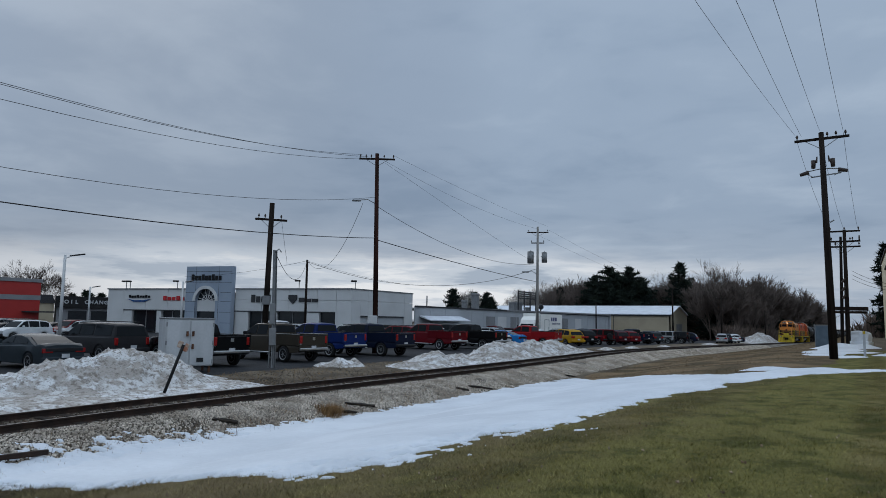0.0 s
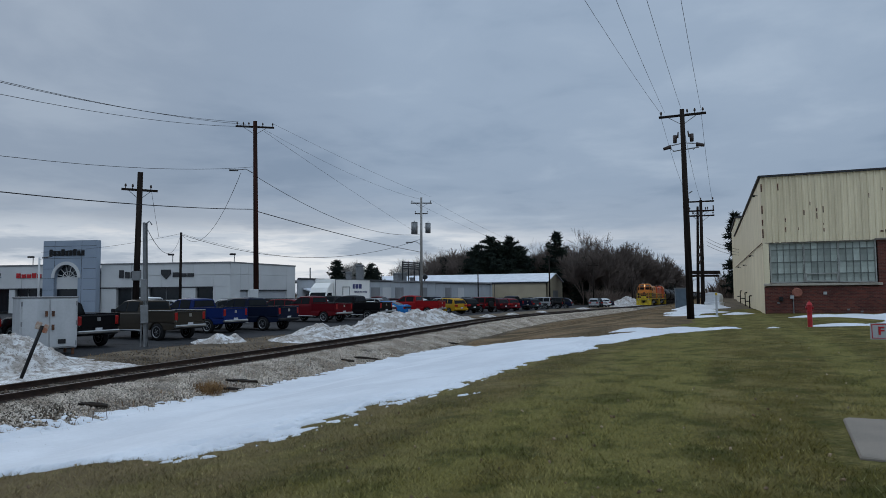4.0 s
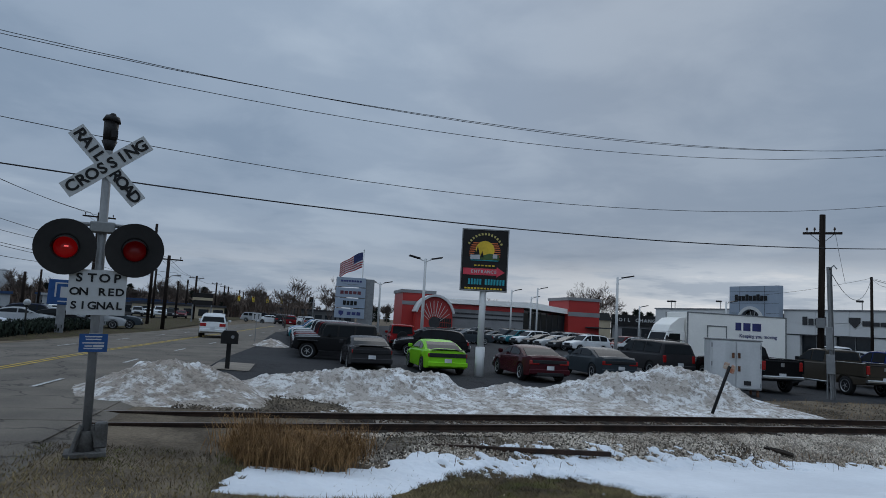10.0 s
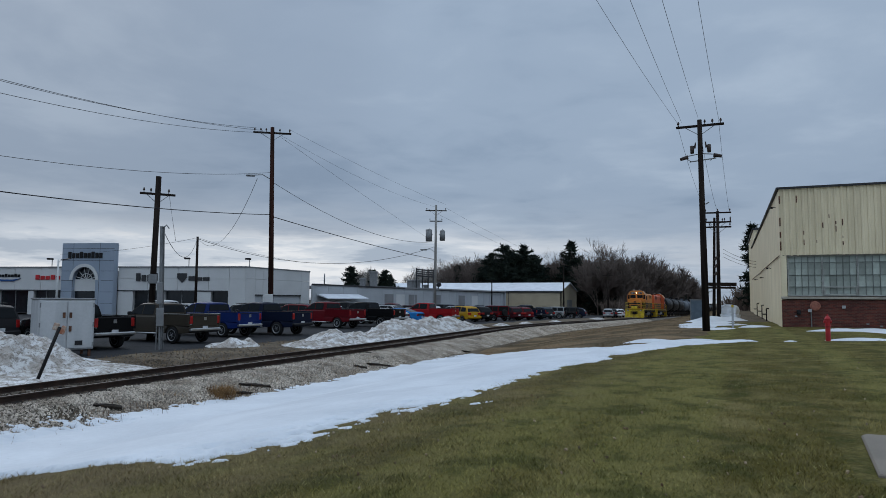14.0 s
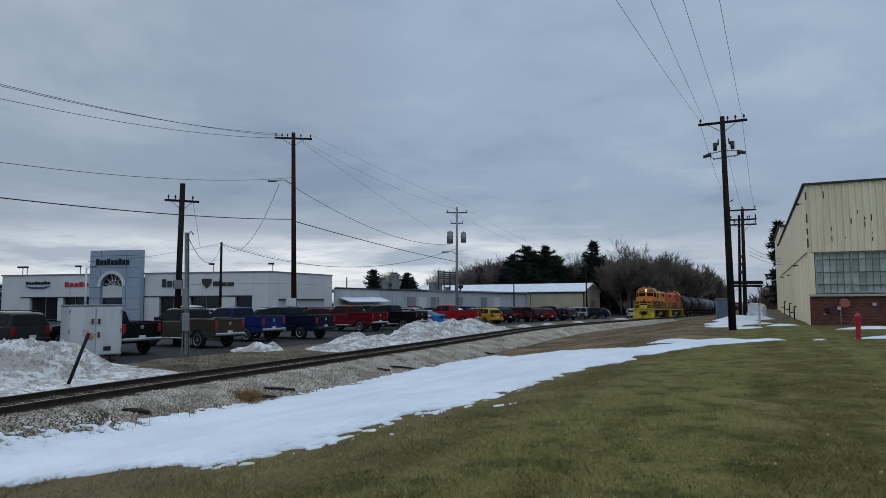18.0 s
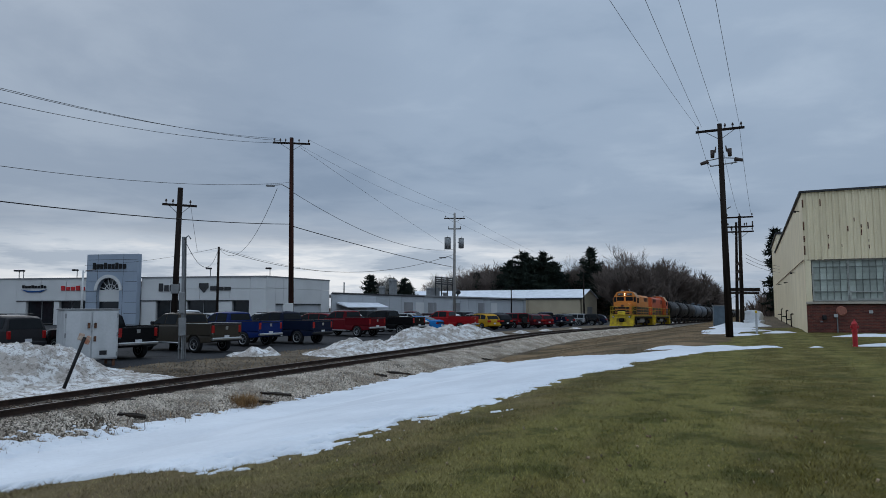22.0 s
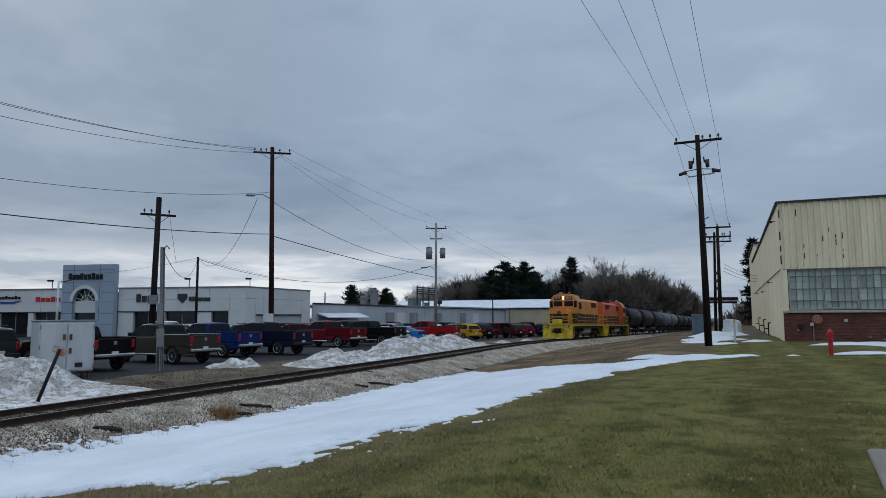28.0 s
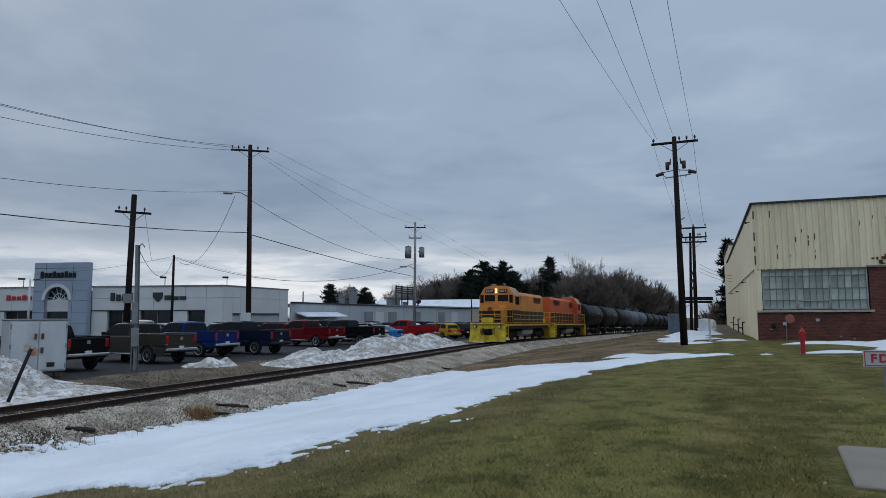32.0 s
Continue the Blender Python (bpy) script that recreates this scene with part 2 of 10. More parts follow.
cracked(ROADM, 0.32, 0.45)
cracked(ASPH, 0.22, 0.55)
CONC = mat("concrete", (0.225, 0.192, 0.158), 0.9, col2=(0.165, 0.142, 0.118), scale=1.2, fine=110, var=0.22, bump=0.004)
SNOW = mat("old_snow", (0.69, 0.715, 0.76), 0.6, col2=(0.60, 0.625, 0.67), scale=0.6, fine=7, var=0.05, bump=0.03, bscale=9, spec=0.3)
BALLAST = mat("ballast_bed", (0.26, 0.228, 0.192), 0.95, col2=(0.10, 0.082, 0.065), scale=1.2, fine=16, var=0.45, bump=0.05, bscale=18, spec=0.2)
STONE = mat("limestone_chip", (0.55, 0.482, 0.408), 0.9, col2=(0.33, 0.275, 0.222), scale=1.1, fine=25, var=0.15, island=0.42, spec=0.2)
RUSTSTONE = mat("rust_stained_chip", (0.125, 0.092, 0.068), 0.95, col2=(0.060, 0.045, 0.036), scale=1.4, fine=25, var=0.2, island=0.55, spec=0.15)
TIE = mat("creosoted_tie", (0.034, 0.026, 0.020), 0.9, col2=(0.018, 0.014, 0.012), scale=4, fine=30, var=0.25, bump=0.01, obj=0.25)
RAIL = mat("rusty_rail", (0.044, 0.027, 0.020), 0.75, metal=0.0, spec=0.12, col2=(0.026, 0.018, 0.015), scale=3, fine=40, var=0.2, bump=0.002)
RAILTOP = mat("worn_rail_head", (0.15, 0.125, 0.11), 0.5, metal=0.5, scale=4, fine=50, var=0.2)
POLE = mat("weathered_pole_wood", (0.026, 0.020, 0.017), 0.95, spec=0.06, col2=(0.013, 0.010, 0.009), scale=1.2, fine=30, var=0.25, bump=0.008, streak=(6, 6, 0.4))
POLERED = mat("red_brown_pole_wood", (0.046, 0.018, 0.014), 0.95, spec=0.06, col2=(0.020, 0.011, 0.009), scale=1.1, fine=30, var=0.25, bump=0.008, streak=(5, 5, 0.3))
WIRE = mat("cable", (0.03, 0.03, 0.033), 0.6)
STEEL = mat("galvanised_steel", (0.22, 0.225, 0.23), 0.6, metal=0.4, scale=3, fine=30, var=0.12)
PORC = mat("brown_porcelain", (0.06, 0.045, 0.04), 0.3)
CREAM = mat("cream_corrugated_sheet", (0.755, 0.655, 0.455), 0.6, col2=(0.64, 0.55, 0.375), scale=0.8, fine=12, var=0.08, streak=(2, 2, 0.25), obj=0.03)
RUST = mat("rust", (0.13, 0.06, 0.035), 0.9, scale=5, fine=30, var=0.3)
BRICK = mat("dark_red_brick", (0.215, 0.072, 0.050), 0.9, col2=(0.125, 0.046, 0.036), scale=2.5, fine=40, var=0.2, bump=0.004, obj=0.25)
MORTAR = mat("mortar", (0.19, 0.145, 0.125), 0.95, scale=3, fine=40, var=0.15, bump=0.003)
FOGGLASS = mat("old_wired_glass", (0.33, 0.365, 0.325), 0.45, col2=(0.25, 0.28, 0.25), scale=0.9, fine=6, var=0.2, obj=0.3)
# near-black that puts the shade of deep places into the colour
DARK = mat("painted_depth_shade", (0.018, 0.019, 0.022), 0.9)
TRIMDARK = mat("dark_trim", (0.045, 0.045, 0.048), 0.6)
TRUCKW = mat("white_truck_panel", (0.84, 0.82, 0.78), 0.5, col2=(0.78, 0.76, 0.72), scale=0.5, fine=8, var=0.04)
WHITEP = mat("white_painted_panel", (0.56, 0.56, 0.555), 0.55, col2=(0.51, 0.51, 0.505), scale=0.3, fine=8, var=0.05)
TOWERP = mat("silver_grey_panel", (0.27, 0.315, 0.38), 0.4, col2=(0.235, 0.28, 0.34), scale=0.4, fine=8, var=0.05, obj=0.05)
SHEETG = mat("grey_metal_siding", (0.40, 0.415, 0.435), 0.55, scale=0.3, fine=8, var=0.06)
TAN = mat("tan_metal_siding", (0.40, 0.335, 0.235), 0.6, scale=0.4, fine=8, var=0.06)
REDP = mat("red_cladding_panel", (0.37, 0.026, 0.022), 0.45, scale=0.4, fine=8, var=0.06)
GREYB = mat("grey_block_wall", (0.22, 0.22, 0.225), 0.8, scale=0.5, fine=10, var=0.1)
WINDOW = mat("dark_window_glass", (0.014, 0.018, 0.022), 0.10, spec=0.4)
BARK = mat("grey_brown_bark", (0.075, 0.062, 0.055), 0.95, scale=2, fine=20, var=0.2)
TWIG = mat("bare_twigs", (0.135, 0.104, 0.088), 0.95, scale=0.3, fine=4, var=0.25)
NEEDLE = mat("pine_needles", (0.012, 0.019, 0.016), 0.9, col2=(0.020, 0.028, 0.018), scale=0.6, fine=6, var=0.25, island=0.3, spec=0.2)
SCRUB = mat("distant_brush", (0.088, 0.066, 0.055), 0.95, col2=(0.125, 0.092, 0.074), scale=0.2, fine=2, var=0.25, island=0.3)
TYRE = mat("tyre_rubber", (0.018, 0.018, 0.019), 0.85)
RIM = mat("alloy_rim", (0.34, 0.35, 0.36), 0.4, metal=0.8)
CHROME = mat("chrome", (0.42, 0.43, 0.44), 0.28, metal=1.0)
PLASTIC = mat("black_plastic", (0.022, 0.022, 0.024), 0.5)
CARGLASS = mat("tinted_car_glass", (0.008, 0.010, 0.012), 0.07, spec=0.5)
CARGLASS.node_tree.nodes["Principled BSDF"].inputs["IOR"].default_value = 1.2
TAILRED = mat("tail_lamp_red", (0.30, 0.012, 0.012), 0.2)
LAMPCLEAR = mat("lamp_lens", (0.55, 0.56, 0.57), 0.15)
PLATE = mat("plain_plate", (0.55, 0.56, 0.58), 0.5)
YELLOW = mat("yellow_paint", (0.64, 0.47, 0.020), 0.5, col2=(0.40, 0.27, 0.025), scale=2.2, fine=14, var=0.15)
ORANGE = mat("orange_paint", (0.62, 0.205, 0.028), 0.5, col2=(0.47, 0.17, 0.030), scale=0.9, fine=9, var=0.16, streak=(1, 1, 0.3))
REDOR = mat("faded_red_orange_paint", (0.50, 0.085, 0.022), 0.5, col2=(0.40, 0.070, 0.022), scale=0.7, fine=12, var=0.1)
BLACKP = mat("black_paint", (0.020, 0.019, 0.019), 0.5, scale=1.2, fine=14, var=0.2)
TANKB = mat("sooty_black_tank", (0.008, 0.008, 0.0085), 0.45, col2=(0.022, 0.019, 0.017), scale=0.7, fine=10, var=0.2, streak=(1, 1, 0.3), spec=0.06, obj=0.35)
TANKG = mat("grey_tank", (0.085, 0.10, 0.12), 0.55, col2=(0.06, 0.068, 0.08), scale=0.7, fine=10, var=0.12, streak=(1, 1, 0.3))
GRIME = mat("underframe_grime", (0.022, 0.019, 0.017), 0.9, scale=2, fine=14, var=0.2)
SIGNW = mat("white_sign_sheet", (0.40, 0.41, 0.42), 0.5, scale=2, fine=20, var=0.05)
BLACKTXT = mat("black_lettering", (0.015, 0.015, 0.016), 0.5)
BLUE = mat("blue_sign_sheet", (0.010, 0.060, 0.20), 0.5)
CABW = mat("chalky_grey_white_steel", (0.44, 0.45, 0.46), 0.6, col2=(0.36, 0.37, 0.38), scale=1.0, fine=12, var=0.08, streak=(2, 2, 0.4))
NAVY = mat("navy_lettering", (0.03, 0.035, 0.14), 0.5)
REDTXT = mat("red_lettering", (0.48, 0.02, 0.025), 0.5)
HYDR = mat("red_hydrant_paint", (0.42, 0.020, 0.025), 0.5, scale=5, fine=30, var=0.15)
HEAD = mat("lit_headlight", (0.9, 0.8, 0.6), 0.3, emit=((1.0, 0.72, 0.40), 2.6))
LITRED = mat("lit_red_roundel", (0.20, 0.006, 0.008), 0.25, emit=((1.0, 0.012, 0.016), 0.07))
REDCORE = mat("bright_lamp_core", (0.6, 0.1, 0.1), 0.3, emit=((1.0, 0.13, 0.13), 1.3))
# the second lens holds a faint steady glow, between flashing on and off
DIMRED = mat("faintly_lit_red_roundel", (0.12, 0.005, 0.007), 0.3, emit=((1.0, 0.012, 0.016), 0.02))
HAZE = mat("far_building_paint", (0.11, 0.108, 0.11), 0.8, scale=0.05, fine=1, var=0.1, obj=0.3)


def paint(name, col, rough=0.24, metal=0.0):
    m = mat("car_paint_" + name, col, rough, metal, scale=0.8, fine=6, var=0.07, spec=0.5)
    m.node_tree.nodes["Principled BSDF"].inputs["IOR"].default_value = 1.16  # IOR set low to hold down grazing sky reflections
    return m


CARC = {
    "white": paint("white", (0.60, 0.61, 0.62)), "black": paint("black", (0.008, 0.008, 0.009)),
    "grey": paint("grey", (0.030, 0.029, 0.031)), "silver": paint("silver", (0.30, 0.31, 0.32)),
    "red": paint("red", (0.105, 0.006, 0.010)), "bright_red": paint("bright_red", (0.28, 0.012, 0.014)),
    "maroon": paint("maroon", (0.046, 0.008, 0.012)), "blue": paint("blue", (0.009, 0.022, 0.105)),
    "navy": paint("navy", (0.008, 0.012, 0.028)), "brown": paint("brown", (0.044, 0.037, 0.029)),
    "green": paint("green", (0.20, 0.52, 0.020)), "yellow": paint("yellow", (0.40, 0.22, 0.015)),
    "light_blue": paint("light_blue", (0.02, 0.16, 0.42)), "teal": paint("teal", (0.02, 0.13, 0.16)),
    "slate": paint("slate", (0.032, 0.040, 0.047)),
}

# ---- shape helpers ----
def box(bm, cx, cy, cz, sx, sy, sz, rz=0.0, bevel=0.0):
    m = Matrix.Translation((cx, cy, cz)) @ Matrix.Rotation(rz, 4, "Z") @ Matrix.Diagonal((sx, sy, sz, 1))
    r = bmesh.ops.create_cube(bm, size=1.0, matrix=m)
    if bevel:
        es = list({e for v in r["verts"] for e in v.link_edges})
        bmesh.ops.bevel(bm, geom=es, offset=bevel, segments=1, affect="EDGES")


def tube(bm, p0, p1, r0, r1=None, n=8, caps=True):
    """A straight tapered bar between two points."""
    p0, p1 = Vector(p0), Vector(p1)
    r1 = r0 if r1 is None else r1
    d = (p1 - p0).normalized()
    a = d.orthogonal().normalized()
    b = d.cross(a)
    rings = []
    for p, r in ((p0, r0), (p1, r1)):
        rings.append([bm.verts.new(p + (a * math.cos(2 * math.pi * i / n) + b * math.sin(2 * math.pi * i / n)) * r) for i in range(n)])
    for i in range(n):
        j = (i + 1) % n
        f_ = bm.faces.new((rings[0][i], rings[0][j], rings[1][j], rings[1][i]))
        f_.smooth = n > 6
    if caps:
        bm.faces.new(rings[0][::-1])
        bm.faces.new(rings[1])


def run(bm, pts, r, n=5):
    """A bent bar or cable through points."""
    rings = []
    pts = [Vector(p) for p in pts]
    for i, p in enumerate(pts):
        d = (pts[min(i + 1, len(pts) - 1)] - pts[max(i - 1, 0)]).normalized()
        a = d.cross(Vector((0, 0, 1)))
        a = a.normalized() if a.length > 1e-3 else Vector((1, 0, 0))
        b = d.cross(a)
        rings.append([bm.verts.new(p + (a * math.cos(2 * math.pi * k / n) + b * math.sin(2 * math.pi * k / n)) * r) for k in range(n)])
    for p, q in zip(rings, rings[1:]):
        for k in range(n):
            bm.faces.new((p[k], p[(k + 1) % n], q[(k + 1) % n], q[k])).smooth = True
    bm.faces.new(rings[0][::-1])
    bm.faces.new(rings[-1])


def prism(bm, poly, axis, a, b):
    """Extrude a 2D outline from a to b along an axis: 'x' takes (y, z), 'y' takes (x, z), 'z' takes (x, y)."""
    def at(p, h):
        return {"x": (h, p[0], p[1]), "y": (p[0], h, p[1]), "z": (p[0], p[1], h)}[axis]
    lo, hi = [bm.verts.new(at(p, a)) for p in poly], [bm.verts.new(at(p, b)) for p in poly]
    n = len(poly)
    bm.faces.new(lo[::-1])
    bm.faces.new(hi)
    for i in range(n):
        bm.faces.new((lo[i], lo[(i + 1) % n], hi[(i + 1) % n], hi[i]))


def loft(bm, rings, close=True, smooth=False):
    vs = [[bm.verts.new(p) for p in r] for r in rings]
    n = len(vs[0])
    for p, q in zip(vs, vs[1:]):
        for k in range(n if close else n - 1):
            bm.faces.new((p[k], p[(k + 1) % n], q[(k + 1) % n], q[k])).smooth = smooth
    if close:
        bm.faces.new(vs[0][::-1])
        bm.faces.new(vs[-1])


def mesh(name, bm, material):
    bmesh.ops.recalc_face_normals(bm, faces=bm.faces)
    me = bpy.data.meshes.new(name)
    bm.to_mesh(me)
    bm.free()
    for m in (material if isinstance(material, (list, tuple)) else [material]):
        me.materials.append(m)
    return me


def part(name, bm, material, parent=None, label="", m=None):
    """Link a bmesh (or a ready mesh) as one object, under a thing or under a part."""
    me = bm if isinstance(bm, bpy.types.Mesh) else mesh(name, bm, material)
    ob = new(name, me)
    ob.parent = parent
    if m is not None:
        ob.matrix_basis = m
    return tagged(ob, label)


def thing(name, m, label, category, group="", kind=""):
    """An Empty that holds the parts of one thing."""
    ob = new(name)
    ob.empty_display_size = 0.2
    ob.matrix_basis = m
    return tagged(ob, label, category, group, kind)


def sheet(name, verts, faces, material, label, category="", kind="structure", smooth=True):
    me = bpy.data.meshes.new(name)
    me.from_pydata(verts, [], faces)
    me.materials.append(material)
    if smooth:
        me.polygons.foreach_set("use_smooth", [True] * len(me.polygons))
    ob = new(name, me)
    return tagged(ob, label, category, "", kind)


def text_mesh(words, size, depth=0.004, align="CENTER", bold=0.0):
    cu = bpy.data.curves.new("writing", "FONT")
    cu.body, cu.size, cu.extrude, cu.align_x, cu.align_y = words, size, depth, align, "CENTER"
    cu.resolution_u, cu.offset = 3, bold
    ob = bpy.data.objects.new("writing", cu)
    me = bpy.data.meshes.new_from_object(ob)
    bpy.data.objects.remove(ob)
    return me


def words(name, body, size, material, parent, m, sx=1.0, bold=0.0, label=""):
    me = text_mesh(body, size, bold=bold or size * 0.03)
    me.materials.clear()
    me.materials.append(material)
    ob = part(name, me, None, parent, label)
    ob.matrix_basis = m @ Matrix.Diagonal((sx, 1, 1, 1))
    return ob


def smooth01(u):
    u = min(1.0, max(0.0, u))
    return u * u * (3 - 2 * u)


def ramp(v, pts):
    for (a, za), (b, zb) in zip(pts, pts[1:]):
        if v <= b:
            return za + (zb - za) * max(0.0, (v - a)) / (b - a)
    return pts[-1][1]


def nz(x, y, z=0.0, s=1.0):
    return noise.noise(Vector((x * s, y * s, z)))


# ---- the lie of the land: a single track that bends gently away, a lawn bank on the near side, a car lot on the far side ----
BEND = [(-80, -9.0), (-30, -10.9), (-4, -13.2), (4, -14.05), (11, -14.75), (20, -15.1), (30, -15.5), (45, -16.5), (57, -17.1), (80, -17.1), (400, -17.1)]


def track_x(y):
    """The track's centre line."""
    for i in range(len(BEND) - 1):
        if y <= BEND[i + 1][0] or i == len(BEND) - 2:
            (y0, x0), (y1, x1) = BEND[i], BEND[i + 1]
            m0 = (x1 - BEND[i - 1][1]) / (y1 - BEND[i - 1][0]) if i else (x1 - x0) / (y1 - y0)
            m1 = (BEND[i + 2][1] - x0) / (BEND[i + 2][0] - y0) if i < len(BEND) - 2 else (x1 - x0) / (y1 - y0)
            h = y1 - y0
            u = (y - y0) / h
            return (2 * u**3 - 3 * u * u + 1) * x0 + (u**3 - 2 * u * u + u) * h * m0 + (3 * u * u - 2 * u**3) * x1 + (u**3 - u * u) * h * m1 - 0.72


def track_z(y):
    """The top of the rails: level, then falling away."""
    v = max(0.0, min(y, 420.0) - 46.0)
    return -0.0145 * v * v / (v + 12.0) if v > 0 else 0.0


def ground_z(x, y):
    s = x - track_x(y)
    if s >= 0:
        z = ramp(s, [(0, -0.18), (1.5, -0.2), (3.1, -0.55), (5, -0.5), (8, 0.05), (12, 0.5), (20, 0.75), (400, 0.8)])
        drop = 1 - smooth01((s - 6) / 7)
    else:
        z = ramp(-s, [(0, -0.18), (1.5, -0.2), (2.6, -0.4), (4.5, -0.3), (6.5, -0.2), (400, -0.2)])
        drop = 1.0
    k = 1 - smooth01((y + 4) / 7)
    z = z * (1 - k) + (-0.02 + 0.6 * smooth01((s - 3) / 14)) * k
    return z + track_z(y) * drop


def steps(a, b, n0, grow=1.0):
    """Numbers from a to b, the spacing starting at n0 and growing."""
    out, v, d = [a], a, n0
    while v < b:
        v += d
        d *= grow
        out.append(min(v, b))
    return out


def grid_sheet(name, ys, ss, height, material, label, kind="structure", follow=True, category=""):
    """A sheet over rows y and columns s (metres from the track's centre line, or plain x)."""
    verts, faces = [], []
    for y in ys:
        for s in ss:
            x = track_x(max(-80, min(400, y))) + s if follow else s
            verts.append((x, y, height(x, y)))
    n = len(ss)
    for i in range(len(ys) - 1):
        for j in range(n - 1):
            a = i * n + j
            faces.append((a, a + 1, a + n + 1, a + n))
    return sheet(name, verts, faces, material, label, category, kind)


gy = [-1200, -500, -200, -100, -60, -40] + steps(-30, 60, 1.0) + steps(60, 1800, 1.5, 1.08)[1:]
gs = [-1500, -700, -350, -180, -110, -70, -45, -32, -24, -18, -14, -11, -9, -7.5, -6.5, -5.5, -4.5, -3.6, -2.6, -2, -1.5, -0.8, 0, 0.8, 1.5, 2, 2.5, 3.1, 3.8, 4.5, 5, 6, 7, 8, 9, 10, 11, 12, 14, 16, 18, 20, 24, 30, 45, 80, 160, 400, 900, 1800]
grid_sheet("ground", gy, gs, lambda x, y: ground_z(x, y) + 0.05 * nz(x, y, 0, 0.4) - (0.03 if abs(y + 9) < 8 else 0), DIRT, "bare brown verge with dead grass beside the railway")


# lawn: a mown sheet that dips under the ground along its ragged edge
def lawn_z(x, y):
    s = x - track_x(y)
    edge = ramp(y, [(-6, 7.0), (-1, 6.2), (1.2, 4.4), (3, 3.2), (5, 2.9), (8, 6.5), (12, 9.0), (22, 11.5), (30, 13.8), (46, 15.2), (52, 15.4)])
    d = s - edge + 0.7 * nz(x, y, 3, 0.5) + 0.3 * nz(x, y, 7, 2.0)
    d = min(d, 50 - y + nz(x, y, 1, 0.3), (x + 22) if y < -3 else 99, y + 8.5)
    return ground_z(x, y) + 0.05 * nz(x, y, 0, 0.4) + min(0.05, max(-0.25, 0.09 * d)) + 0.012 * nz(x, y, 9, 1.3)


grid_sheet("lawn", steps(-9, 52, 0.5), steps(3.5, 60, 0.5, 1.006), lawn_z, LAWN, "mown winter lawn with faint mowing stripes and tan patches", "structure", category="lawn")


# the car lot and the road that crosses the track
def lot_z(x, y):
    s = x - track_x(y)
    d = min(-s - 7.0 - 0.8 * nz(x, y, 2, 0.25) - 2.2 * smooth01((y - 60) / 60), y + 3.0)
    return ground_z(x, y) + min(0.035, max(-0.25, 0.2 * d))


grid_sheet("car_lot", steps(-4, 170, 1.0), [-170, -120, -80, -60, -45, -34, -28, -24, -20, -17, -15, -13, -12, -11, -10, -9.5, -9, -8.5, -8, -7.5, -7, -6.5, -6, -5.5], lot_z, ASPH, "worn dark asphalt of the car lot", "structure", category="parking lot")
ROADK = -0.075


def road_mid(x):
    return -8.3 + ROADK * (x + 30) * (1 if x < -30 else 0.3)


rx = [-900, -600, -400, -250, -160, -120] + steps(-100, 40, 2.0) + [80, 300]
rv, rf = [], []
for x in rx:
    for k, w in enumerate((-5.6, -5.0, -2.5, 0, 2.5, 5.0, 5.6)):
        rv.append((x, road_mid(x) + w, ground_z(x, max(-30, road_mid(x) + w)) + (0.03 if 0 < k < 6 else -0.06) + 0.02 * (1 - abs(w) / 5)))
for i in range(len(rx) - 1):
    for k in range(6):
        a = i * 7 + k
        rf.append((a, a + 7, a + 8, a + 1))
sheet("road", rv, rf, ROADM, "grey asphalt road over the level crossing", "road")
YLINE = mat("faded_yellow_line", (0.42, 0.29, 0.05), 0.8, scale=2, fine=20, var=0.2)
WLINE = mat("faded_white_line", (0.45, 0.45, 0.44), 0.8, scale=2, fine=20, var=0.2)
lines = thing("road_marking", Matrix(), "worn yellow centre lines and white lane dashes on the road", "road marking", kind="structure")
for off, material, dash in ((0.12, YLINE, 0), (-0.12, YLINE, 0), (2.5, WLINE, 3.0), (-2.6, WLINE, 3.0)):
    x = -100.0
    while x < 8:
        ln = 2.0 if dash else 4.0
        if not -17.5 < x < -10:
            bm = bmesh.new()
            vs = []
            for xx in (x, x + ln):
                for w in (-0.06, 0.06):
                    yy = road_mid(xx) + off + w
                    vs.append(bm.verts.new((xx, yy, ground_z(xx, yy) + 0.056)))
            bm.faces.new((vs[0], vs[2], vs[3], vs[1]))
            part("line" if not dash else "dash", bm, material, lines)
        x += ln + dash * 2


# ---- snow: sheets whose edge melts into the ground ----
def bed_z(x, y):
    s = abs(x - track_x(y))
    z = ramp(s, [(0, -0.15), (1.5, -0.16), (1.9, -0.22), (3.1, -0.56), (3.6, -0.8)])
    z = track_z(y) + z + 0.03 * nz(x, y, 2, 1.7)
    if y < -2.5:
        z = max(z, -0.06 if -16 < y < -3.5 else z)
    return z


def snow_field(name, ys, ss, depth, material, label, follow=True, kind="stuff"):
    return grid_sheet(name, ys, ss, lambda x, y: ground_z(x, y) + depth(x, y), material, label, kind, follow, "snow")


